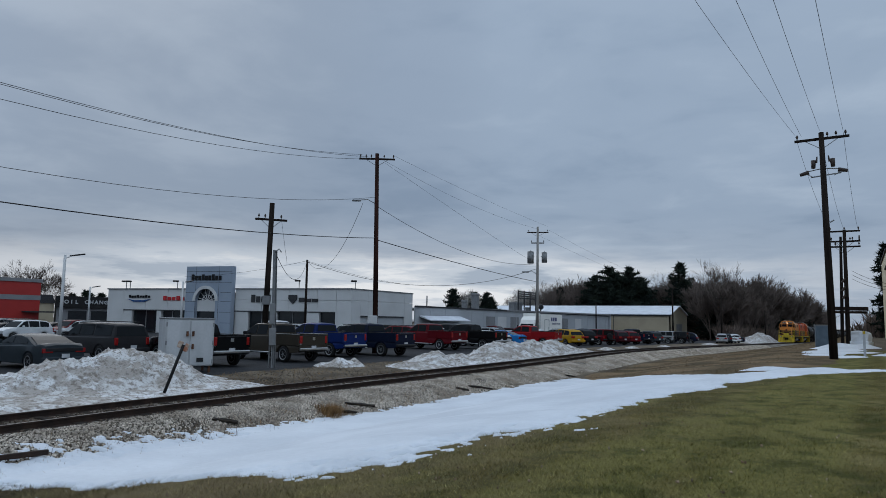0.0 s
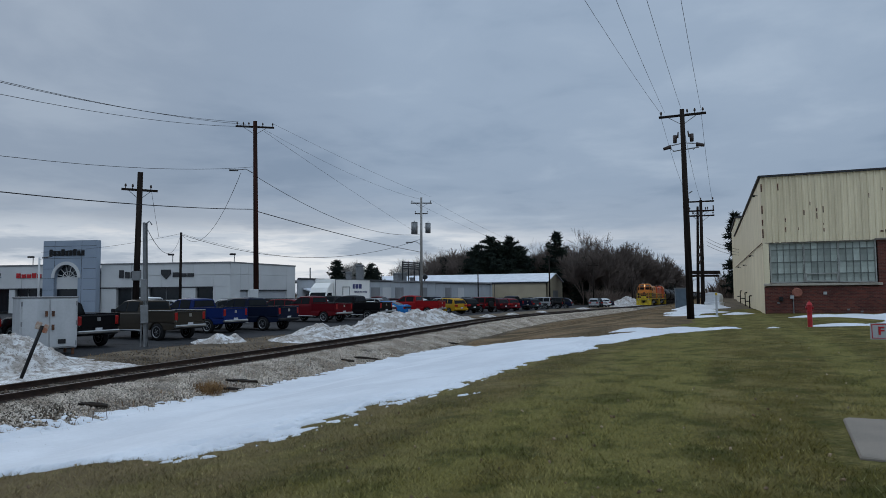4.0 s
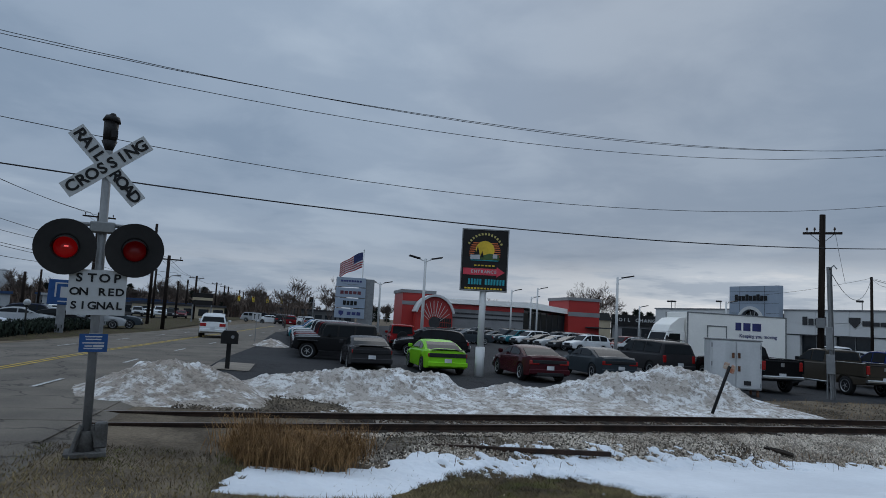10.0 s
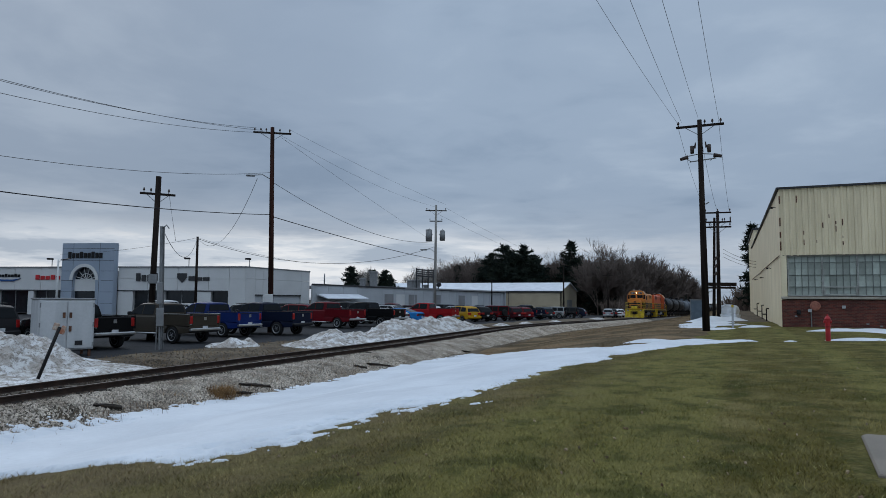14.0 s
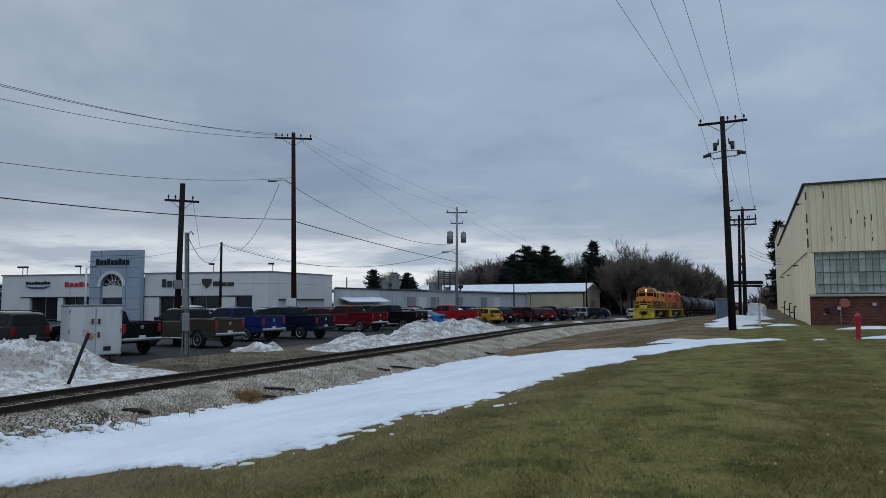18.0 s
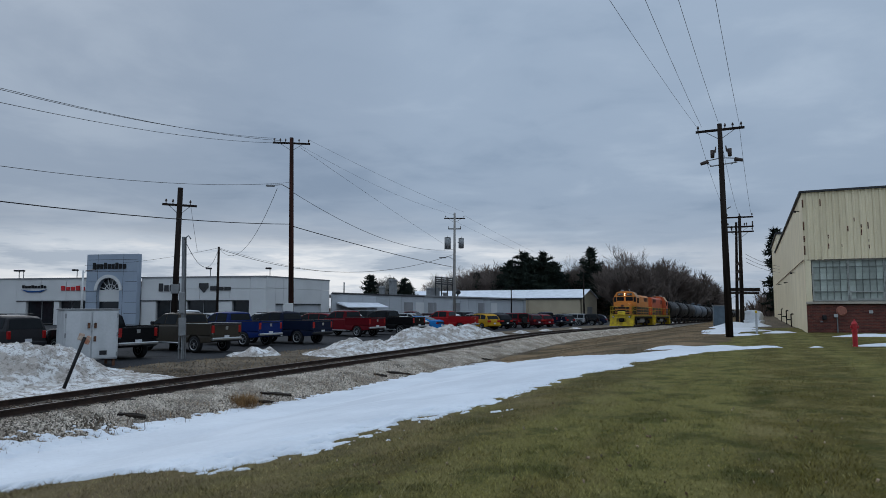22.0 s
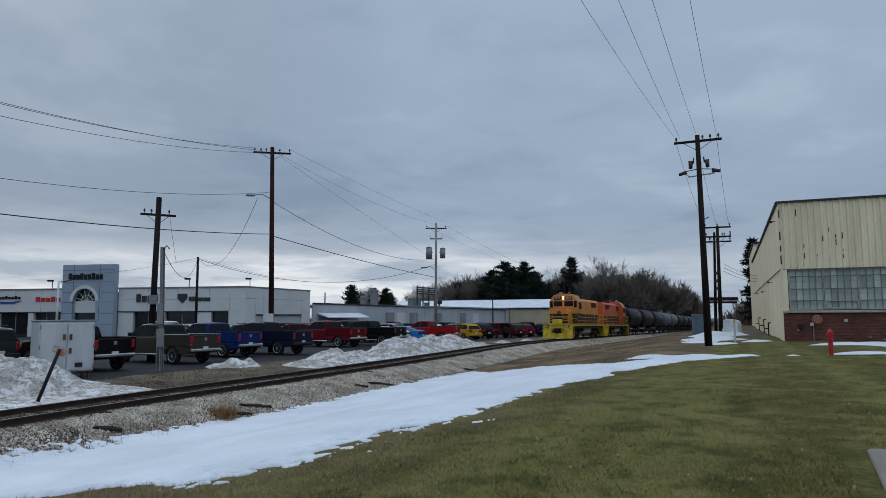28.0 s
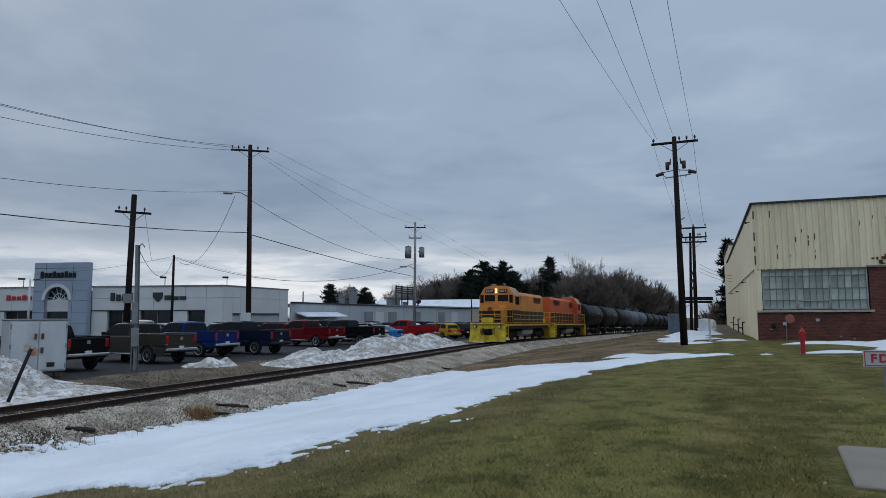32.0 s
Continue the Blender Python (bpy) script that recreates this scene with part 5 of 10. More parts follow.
tube(bm, (0.78, -0.16, 0.96), (0.78, -0.22, 0.96), 0.07, None, 10)
part("gas_meter", bm, PLASTIC, shed)
for xx, z in ((0.65, 0.75), (3.9, 0.4), (4.5, 0.3), (7.8, 0.5), (6.6, 1.0)):
    bm = bmesh.new()
    box(bm, xx, -0.015, z, 0.12, 0.03, 0.08)
    part("vent_brick", bm, STEEL, shed)
# fittings on the side wall
for y, z in ((2.5, 6.9), (9.0, 3.7), (19.0, 3.4), (31.0, 3.6)):
    bm = bmesh.new()
    tube(bm, (0.0, y, z), (-0.18, y, z + 0.03), 0.02, None, 6)
    box(bm, -0.22, y, z, 0.14, 0.14, 0.11, 0, 0.03)
    part("wall_lamp", bm, BLACKP, shed)
for y0, hh in ((13.0, 1.0), (20.0, 1.2), (30.0, 1.3)):
    bm = bmesh.new()
    tube(bm, (-0.16, y0, 0), (-0.16, y0, hh), 0.04, None, 8)
    tube(bm, (-0.16, y0, hh * 0.6), (-0.42, y0 + 0.4, hh * 0.6), 0.04, None, 8)
    tube(bm, (-0.16, y0, hh), (0.0, y0, hh), 0.04, None, 8)
    part("pipe", bm, GRIME, shed)
# taller rear block
bm = bmesh.new()
box(bm, 1.2 + 5, 55, 4.9, 12.0, 20, 9.8)
part("rear_block", bm, CREAM, shed, "taller cream block behind the shed")
bm = bmesh.new()
box(bm, 1.2 + 5, 55, 9.85, 12.3, 20.3, 0.2)
part("rear_block_trim", bm, TRIMDARK, shed)

# ---- vehicles ----
CARS = {
    # length, width, sill, [(x, top)], wheel x front/rear, wheel radius, cabin: base front, roof front, roof rear, base rear, roof z, belt z
    "pickup_truck": (6.0, 2.06, 0.50, [(-3.0, 0.95), (-0.58, 0.95), (-0.54, 1.38), (1.45, 1.36), (1.6, 1.34), (2.6, 1.27), (2.92, 1.16), (3.0, 0.9)], 1.95, -1.80, 0.42, 1.76, 1.0, -0.3, -0.57, 2.02, 1.37),
    "suv": (4.75, 1.92, 0.34, [(-2.37, 0.8), (-2.3, 1.08), (-2.1, 1.12), (0.9, 1.10), (1.2, 1.07), (2.0, 0.98), (2.3, 0.84), (2.37, 0.62)], 1.42, -1.38, 0.36, 1.12, 0.42, -1.72, -2.2, 1.72, 1.10),
    "large_suv": (5.45, 2.02, 0.42, [(-2.72, 0.9), (-2.68, 1.25), (-2.5, 1.28), (1.15, 1.24), (1.35, 1.22), (2.3, 1.14), (2.62, 1.0), (2.72, 0.75)], 1.72, -1.62, 0.41, 1.5, 0.75, -2.3, -2.62, 1.92, 1.27),
    "offroader": (4.25, 1.86, 0.48, [(-2.12, 0.8), (-2.1, 1.14), (0.62, 1.16), (0.72, 1.15), (1.95, 1.10), (2.05, 1.05), (2.12, 0.75)], 1.35, -1.30, 0.42, 0.74, 0.52, -2.02, -2.08, 1.84, 1.16),
    "sedan": (5.04, 1.92, 0.26, [(-2.52, 0.62), (-2.48, 1.0), (-2.3, 1.08), (-1.6, 1.06), (1.05, 1.0), (1.4, 0.97), (2.1, 0.88), (2.44, 0.74), (2.52, 0.52)], 1.54, -1.52, 0.36, 1.22, 0.42, -0.95, -1.78, 1.47, 1.03),
    "coupe": (4.98, 1.92, 0.26, [(-2.49, 0.62), (-2.45, 0.98), (-2.2, 1.06), (-1.5, 1.05), (0.95, 0.98), (1.3, 0.95), (2.2, 0.86), (2.45, 0.74), (2.49, 0.52)], 1.50, -1.45, 0.36, 1.05, 0.28, -0.75, -1.85, 1.44, 1.0),
}
STYLE = {
    "pickup_truck": "parked pickup truck with crew cab and open bed", "suv": "parked sport utility car", "large_suv": "parked long sport utility car with tinted rear windows", "offroader": "parked boxy off-road car with spare wheel on the tail",
    "sedan": "parked four-door sedan", "coupe": "parked low two-door coupe with a black tail panel"}
ROOF = {
    "pickup_truck": [(-0.57, 0), (-0.46, 1.92), (-0.34, 1.98), (0.40, 2.01), (0.80, 1.98), (0.96, 1.92), (1.74, 0)],
    "suv": [(-2.24, 0), (-1.98, 1.52), (-1.72, 1.66), (-1.2, 1.72), (0.0, 1.74), (0.34, 1.70), (0.50, 1.64), (1.16, 0)],
    "large_suv": [(-2.66, 0), (-2.50, 1.78), (-2.36, 1.87), (-1.4, 1.92), (0.3, 1.92), (0.70, 1.88), (0.86, 1.82), (1.54, 0)],
    "offroader": [(-2.08, 0), (-2.04, 1.79), (-1.95, 1.84), (0.42, 1.84), (0.53, 1.79), (0.76, 0)],
    "sedan": [(-1.98, 0), (-1.48, 1.20), (-1.0, 1.37), (-0.42, 1.45), (0.12, 1.45), (0.42, 1.39), (1.34, 0)],
    "coupe": [(-1.98, 0), (-1.36, 1.22), (-0.85, 1.37), (-0.32, 1.43), (0.08, 1.43), (0.34, 1.37), (1.16, 0)]}
PANES = {
    "pickup_truck": ((0.60, 1.42), (-0.28, 0.52)), "suv": ((0.06, 0.92), (-0.95, -0.03), (-1.88, -1.05)), "large_suv": ((0.30, 1.28), (-0.85, 0.20), (-2.36, -0.98)), "offroader": ((-0.10, 0.60), (-0.95, -0.20), (-1.93, -1.05)),
    "sedan": ((0.0, 0.98), (-1.22, -0.09)), "coupe": ((-0.50, 0.82), (-1.15, -0.60))}
CAR_CACHE = {}
bm = bmesh.new()
ringc = [(math.cos(2 * math.pi * i / 20), math.sin(2 * math.pi * i / 20)) for i in range(20)]
loft(bm, [[(r * c, y, r * s) for c, s in ringc] for r, y in ((0.62, -0.11), (0.92, -0.125), (1.0, -0.09), (1.0, 0.09), (0.92, 0.125), (0.62, 0.11))], smooth=True)
TYRE_ME = mesh("tyre", bm, TYRE)
bm = bmesh.new()
loft(bm, [[(r * c, y, r * s) for c, s in ringc] for r, y in ((0.0005, 0.118), (0.10, 0.122), (0.16, 0.112), (0.58, 0.108), (0.64, 0.128), (0.70, 0.128), (0.70, -0.128), (0.64, -0.128), (0.58, -0.108), (0.16, -0.112), (0.10, -0.122), (0.0005, -0.118))])
bm.faces.ensure_lookup_table()
# faces between the spokes painted dark to pass for shaded openings
for ring_no in (2, 8):
    for i in range(20):
        bm.faces[ring_no * 20 + i].material_index = 0 if i % 4 == 3 else 1
RIM_ME = mesh("rim", bm, [RIM, DARK])


def interp(pts, x):
    for (a, za), (b, zb) in zip(pts, pts[1:]):
        if x <= b:
            return za + (zb - za) * max(0, x - a) / max(1e-6, b - a)
    return pts[-1][1]


def quad(bm, *ps):
    bm.faces.new([bm.verts.new(p) for p in ps])


def slab(bm, ps, n, t=0.012):
    """A thin plate over four corners, lifted by t along n."""
    n = Vector(n).normalized()
    lo, hi = [Vector(p) - n * t * 0.5 for p in ps], [Vector(p) + n * t for p in ps]
    a, b = [bm.verts.new(p) for p in lo], [bm.verts.new(p) for p in hi]
    k = len(ps)
    bm.faces.new(a[::-1])
    bm.faces.new(b)
    for i in range(k):
        bm.faces.new((a[i], a[(i + 1) % k], b[(i + 1) % k], b[i]))


def build_car(kind, color):
    L, W, sill, top, xf, xr, R, cbf, crf, crr, cbr, zr, zb = CARS[kind]
    pm = CARC[color]
    hw = W / 2
    t = thing(kind, Matrix(), color.replace("_", " ") + " " + STYLE[kind], {"pickup_truck": "pickup truck", "offroader": "off-road car", "suv": "SUV", "large_suv": "SUV"}.get(kind, "car"), "parked cars")
    xs = sorted(set([-L / 2, -L / 2 + 0.05, -L / 2 + 0.15, L / 2, L / 2 - 0.05, L / 2 - 0.15] + [x for x, _ in top] + [w + R * 1.22 * k for w in (xf, xr) for k in (-1.02, -0.99, -0.85, -0.6, -0.3, 0, 0.3, 0.6, 0.85, 0.99, 1.02)]))
    bm = bmesh.new()
    rings = []
    for x in xs:
        u = abs(x) / (L / 2)
        w = hw * (1 - 0.10 * u ** 8 - (0.05 * u ** 2 if kind in ("sedan", "coupe", "suv") else 0))
        zt = interp(top, x)
        zl = sill + 0.16 * max(0, u - 0.9) * 10 * 0.6
        za = zl
        for wx in (xf, xr):
            d = abs(x - wx) / (R * 1.22)
            if d < 1:
                za = max(za, R + R * 1.2 * math.sqrt(1 - d * d))
        za = min(za, zt - 0.06)
        zm = max(za + 0.02, zl + (zt - zl) * 0.55)
        crown = 0.05 if kind in ("sedan", "coupe", "suv") else 0.03
        half = [(w * 0.80, zl), (w * 0.97, za), (w, za + 0.02), (w * 1.0, zm), (w * 0.965, max(zm + 0.01, zt - 0.07)), (w * 0.90, zt), (w * 0.4, zt + crown * (1 if zt > 0.7 else 0))]
        rings.append([(x, y, z) for y, z in half] + [(x, -y, z) for y, z in half[::-1]])
    loft(bm, rings, smooth=True)
    if kind == "pickup_truck":
        for k in (-1, 1):
            prism(bm, [(-2.97, 0.90), (-0.57, 0.90), (-0.57, 1.43), (-2.97, 1.46)], "y", k * hw * 0.88, k * hw * 0.985)
        box(bm, -0.59, 0, 1.15, 0.06, W * 0.9, 0.50)
    body = part("body", bm, pm, t)
    body.data.set_sharp_from_angle(angle=radians(32))
    # cabin shell: sections along a curved roof line
    yb, yr = hw * 0.93, hw * (0.74 if kind != "offroader" else 0.84)
    zc = zb - 0.03
    roof = ROOF[kind]
    line = [(roof[0][0], zc)] + roof[1:-1] + [(roof[-1][0], zc)]

    def wide(z):
        return yb + (yr - yb) * (z - zc) / (zr - zc)

    bm = bmesh.new()
    rings = []
    for x, z in line:
        edge = max(zc + 0.004, z - 0.055)
        half = [(yb, zc - 0.03), (wide(edge), edge), (wide(z) * 0.91, max(edge + 0.002, z - 0.008)), (wide(z) * 0.45, max(edge + 0.004, z + 0.018))]
        rings.append([(x, y, q) for y, q in half] + [(x, -y, q) for y, q in half[::-1]])
    loft(bm, rings, smooth=True)
    cab = part("cabin", bm, pm if not (kind == "offroader") else (BLACKP if color in ("black", "grey") else pm), t)
    cab.data.set_sharp_from_angle(angle=radians(38))

    def cross_pane(name, pts):
        """A pane across the car that follows points of the roof line."""
        bm = bmesh.new()
        for (x0, z0), (x1, z1) in zip(pts, pts[1:]):
            n = Vector((-(z1 - z0), 0, x1 - x0))
            n = n if n.z > 0 else -n
            w0, w1 = wide(z0) * 0.87, wide(z1) * 0.87
            slab(bm, [(x0, -w0, z0), (x1, -w1, z1), (x1, w1, z1), (x0, w0, z0)], n, 0.024)
        part(name, bm, CARGLASS, cab)

    def mixp(p, q, u):
        return (p[0] + (q[0] - p[0]) * u, p[1] + (q[1] - p[1]) * u)

    cross_pane("windshield", [mixp(line[-1], line[-2], 0.08), mixp(line[-1], line[-2], 0.93)])
    if kind in ("sedan", "coupe"):
        cross_pane("rear_window", [mixp(line[0], line[1], 0.12), line[1], mixp(line[1], line[2], 0.80)])
    else:
        cross_pane("rear_window", [mixp(line[0], line[1], 0.30 if kind == "pickup_truck" else 0.10), mixp(line[0], line[1], 0.92)])
    z0 = zc + 0.075
    for sy in (-1, 1):
        for xa, xb in PANES[kind]:
            tops = [(xb + (xa - xb) * i / 4, interp(line, xb + (xa - xb) * i / 4) - 0.095) for i in range(5)]
            ps = [(xa, z0), (xb, z0)] + [(x, max(z0 + 0.015, z)) for x, z in tops]
            bm = bmesh.new()
            slab(bm, [(x, sy * wide(z), z) for x, z in (ps if sy < 0 else ps[::-1])], (0, sy, 0.3), 0.012)
            part("side_window", bm, CARGLASS, cab)
    # wheels
    for wx in (xf, xr):
        for k in (-1, 1):
            wh = part("wheel", TYRE_ME, None, t)
            wh.name = "wheel"
            wh.matrix_basis = pose(wx, k * (hw - 0.13), R) @ Matrix.Diagonal((R, 1, R, 1))
            part("rim", RIM_ME, None, wh)
    # ends
    for k in (-1, 1):
        bm = bmesh.new()
        z0, z1 = {"pickup_truck": (1.00, 1.38), "suv": (0.82, 1.04), "large_suv": (0.86, 1.22), "offroader": (0.80, 1.02), "sedan": (0.74, 0.92), "coupe": (0.76, 0.92)}[kind]
        wdt = 0.17 if kind in ("pickup_truck", "offroader", "large_suv") else 0.42
        box(bm, -L / 2 + 0.03, k * (hw * 0.90 - wdt / 2), (z0 + z1) / 2, 0.10, wdt, z1 - z0, 0, 0.02)
        part("tail_light", bm, TAILRED, t)
        bm = bmesh.new()
        zf = interp(top, L / 2 - 0.15) - 0.12
        box(bm, L / 2 - 0.06, k * (hw * 0.86 - 0.16), zf, 0.12, 0.34, 0.16, 0, 0.03)
        part("headlight", bm, LAMPCLEAR, t)
        bm = bmesh.new()
        xm = cbf - 0.45
        box(bm, xm, k * (hw + 0.10), zb + 0.10, 0.12, 0.20, 0.17, 0, 0.03)
        part("mirror", bm, pm if kind != "pickup_truck" else PLASTIC, t)
    bm = bmesh.new()
    hi = kind in ("pickup_truck", "offroader")
    box(bm, -L / 2 - 0.02, 0, sill + (0.20 if hi else 0.20), 0.20, W * 0.92, 0.15 if hi else 0.22, 0, 0.04)
    part("rear_bumper", bm, CHROME if kind == "pickup_truck" and color not in ("navy",) else (PLASTIC if hi else pm), t)
    bm = bmesh.new()
    box(bm, L / 2 - 0.0, 0, sill + 0.16, 0.20, W * 0.90, 0.24, 0, 0.05)
    part("front_bumper", bm, CHROME if kind == "pickup_truck" else PLASTIC, t)
    bm = bmesh.new()
    box(bm, L / 2 - 0.04, 0, interp(top, L / 2 - 0.15) - 0.16, 0.10, W * 0.46, 0.24, 0, 0.02)
    part("grille", bm, PLASTIC, t)
    bm = bmesh.new()
    box(bm, -L / 2 - (0.125 if not hi else 0.03), 0, sill + (0.30 if hi else 0.36), 0.02, 0.31, 0.16)
    part("plate", bm, PLATE, t)
    if kind == "pickup_truck":
        bm = bmesh.new()
        box(bm, -L / 2 + 0.02, 0, 1.16, 0.07, W * 0.76, 0.56, 0, 0.02)
        tg = part("tailgate", bm, pm, t)
        bm = bmesh.new()
        box(bm, -L / 2 - 0.02, 0, 1.24, 0.02, 0.16, 0.16, 0, 0.008)
        part("badge", bm, CHROME, tg)
        bm = bmesh.new()
        box(bm, -L / 2 - 0.018, 0, 1.40, 0.03, W * 0.70, 0.035)
        part("gate_lip", bm, PLASTIC, tg)
        for k in (-1, 1):
            bm = bmesh.new()
            box(bm, -1.77, k * hw * 0.935, 1.465, 2.36, 0.13, 0.03, 0, 0.008)
            part("bed_rail_cap", bm, CHROME if color == "brown" else PLASTIC, t)
        for k in (-1, 1):
            bm = bmesh.new()
            tube(bm, (-0.75, k * (hw + 0.02), sill - 0.02), (1.3, k * (hw + 0.02), sill - 0.02), 0.045, None, 8)
            part("side_step", bm, CHROME, t)
    elif kind == "offroader":
        sp = part("spare_wheel", TYRE_ME, None, t)
        sp.matrix_basis = pose(-L / 2 - 0.12, 0, 1.0, 0, 0, 90) @ Matrix.Diagonal((0.40, 1, 0.40, 1))
        for wx in (xf, xr):
            for k in (-1, 1):
                bm = bmesh.new()
                box(bm, wx, k * (hw + 0.03), R * 2 + 0.11, 1.05, 0.24, 0.07, 0, 0.03)
                part("fender", bm, PLASTIC, t)
    elif kind == "sedan":
        bm = bmesh.new()
        box(bm, -L / 2 - 0.004, 0, 0.86, 0.05, W * 0.80, 0.15, 0, 0.02)
        part("tail_panel", bm, PLASTIC, t, "dark tail lamp panel")
        bm = bmesh.new()
        box(bm, -L / 2 - 0.03, 0, 0.36, 0.22, W * 0.62, 0.16, 0, 0.03)
        part("diffuser", bm, PLASTIC, t)
    elif kind == "coupe":
        bm = bmesh.new()
        box(bm, -L / 2 - 0.005, 0, 0.84, 0.06, W * 0.86, 0.17, 0, 0.02)
        part("tail_panel", bm, PLASTIC, t, "black tail lamp panel")
        bm = bmesh.new()
        box(bm, -L / 2 + 0.10, 0, 1.09, 0.22, W * 0.8, 0.03, 0, 0.01)
        part("spoiler", bm, PLASTIC, t)
    elif kind in ("suv", "large_suv"):
        for k in (-1, 1):
            bm = bmesh.new()
            tube(bm, (crf - 0.2, k * yr * 0.86, zr + 0.05), (crr + 0.1, k * yr * 0.86, zr + 0.05), 0.02, None, 6)
            part("roof_rail", bm, PLASTIC, t)
    return t


def park(kind, color, x, y, yaw, label=""):
    z = max(lot_z(x, y), ground_z(x, y))
    m = pose(x, y, z + 0.0, 0, 0, yaw)
    if (kind, color) not in CAR_CACHE:
        t = CAR_CACHE[kind, color] = build_car(kind, color)
        t.matrix_basis = m
    else:
        t = copy_thing(CAR_CACHE[kind, color], m)
    if label:
        t["label"] = label
    return t


# front row, tails to the track: rear end x, y
FRONT = [("coupe", "grey", -31.0, 3.2, 181), ("coupe", "green", -30.7, 6.4, 181.5), ("sedan", "maroon", -28.8, 10.3, 181), ("sedan", "slate", -30.7, 14.5, 180),
         ("large_suv", "grey", -33.4, 18.9, 182), ("pickup_truck", "black", -28.1, 20.75, 174), ("pickup_truck", "brown", -27.9, 25.7, 176), ("pickup_truck", "blue", -29.6, 30.9, 177),
         ("pickup_truck", "navy", -28.2, 34.0, 178), ("pickup_truck", "red", -30.4, 44.2, 172), ("pickup_truck", "black", -28.9, 47.8, 178),
         ("sedan", "white", -31.0, 53.5, 182), ("sedan", "light_blue", -31.2, 57.0, 182), ("pickup_truck", "bright_red", -29.8, 60.8, 182), ("suv", "yellow", -29.2, 68.0, 150),
         ("suv", "black", -29.4, 72.2, 152), ("offroader", "red", -28.9, 77.0, 150), ("suv", "maroon", -28.8, 81.6, 152), ("suv", "red", -28.8, 86.0, 150), ("pickup_truck", "navy", -29.2, 91.5, 150),
         ("suv", "slate", -28.8, 96.5, 150), ("offroader", "silver", -29.0, 104.0, 184), ("offroader", "black", -28.4, 109.5, 184), ("suv", "navy", -28.4, 115.0, 184)]
for row in FRONT:
    park(*row)
rng = random.Random(7)
# second row across the aisle, noses to the aisle
tones = ["black", "grey", "silver", "white", "slate", "maroon", "red", "navy", "slate", "grey", "black", "black"]
kinds = ["suv", "sedan", "suv", "pickup_truck", "suv", "sedan"]
y = 44.0
while y < 128:
    park(rng.choice(kinds), rng.choice(tones), -44.5 + rng.uniform(-0.4, 0.4), y, rng.choice((0, 180)) + rng.uniform(-3, 3))
    y += rng.uniform(3.0, 3.6)
y = 66.0
while y < 120:
    park(rng.choice(kinds), rng.choice(tones), -51.0 + rng.uniform(-0.4, 0.4), y, rng.choice((0, 180)) + rng.uniform(-3, 3))
    y += rng.uniform(3.0, 4.2)
park("pickup_truck", "white", -46.5, 43.0, 172)
park("suv", "grey", -43.5, 50.0, 180)
park("suv", "white", -60.8, 33.0, 200)
for kd, cl, x, y, yw in (("suv", "slate", -39.6, 46.6, 12), ("suv", "red", -38.0, 49.6, 190), ("suv", "white", -37.0, 52.4, 188), ("pickup_truck", "grey", -36.4, 56.4, 186), ("sedan", "white", -36.0, 60.4, 184), ("suv", "silver", -35.8, 63.8, 6), ("sedan", "silver", -35.6, 67.4, 184), ("suv", "white", -35.4, 71.0, 184), ("sedan", "slate", -35.2, 74.8, 4), ("suv", "silver", -35.0, 78.6, 184), ("sedan", "white", -35.0, 82.4, 184)):
    park(kd, cl, x, y, yw)
# rows of the neighbouring dealer, packed side by side, noses to the road
for k, cl in enumerate(("white", "grey", "silver", "black", "white", "teal", "slate", "black", "grey", "slate", "silver", "grey", "black")):
    park("suv" if k in (0, 4, 5, 6, 9) else "sedan", cl, -62.9 - 2.4 * k, 28.6 - 0.6 * k, -78 + rng.uniform(-2, 2))
for k in range(12):
    park(rng.choice(("sedan", "sedan", "suv")), rng.choice(tones), -64.3 - 2.4 * k, 35.4 - 0.6 * k, -78 + rng.uniform(-2, 2))
for k in range(5):
    park(rng.choice(("sedan", "suv")), rng.choice(tones), -70.0 - 2.5 * k, 18.2 - 0.6 * k, -78 + rng.uniform(-2, 2))
park("suv", "black", -42.4, 8.6, -104)
park("suv", "black", -45.0, 9.0, -104)
park("suv", "grey", -47.6, 9.4, -104)
# a row of off-roaders along the road, noses to it
for k, (kd, cl) in enumerate((("offroader", "black"), ("offroader", "grey"), ("offroader", "red"), ("offroader", "maroon"), ("offroader", "silver"), ("offroader", "slate"), ("offroader", "white"), ("suv", "teal"), ("suv", "silver"), ("suv", "white"), ("suv", "light_blue"), ("suv", "silver"))):
    park(kd, cl, -35.4 - 2.95 * k, 2.1 - 0.03 * k, -97)
park("offroader", "bright_red", -50.7, 7.8, 176)
for k, (kd, cl) in enumerate((("suv", "silver"), ("suv", "slate"), ("sedan", "white"), ("suv", "white"), ("sedan", "navy"))):
    park(kd, cl, -24.6 - 0.4 * k, 127.0 + 5.0 * k, 100 + 8 * k)


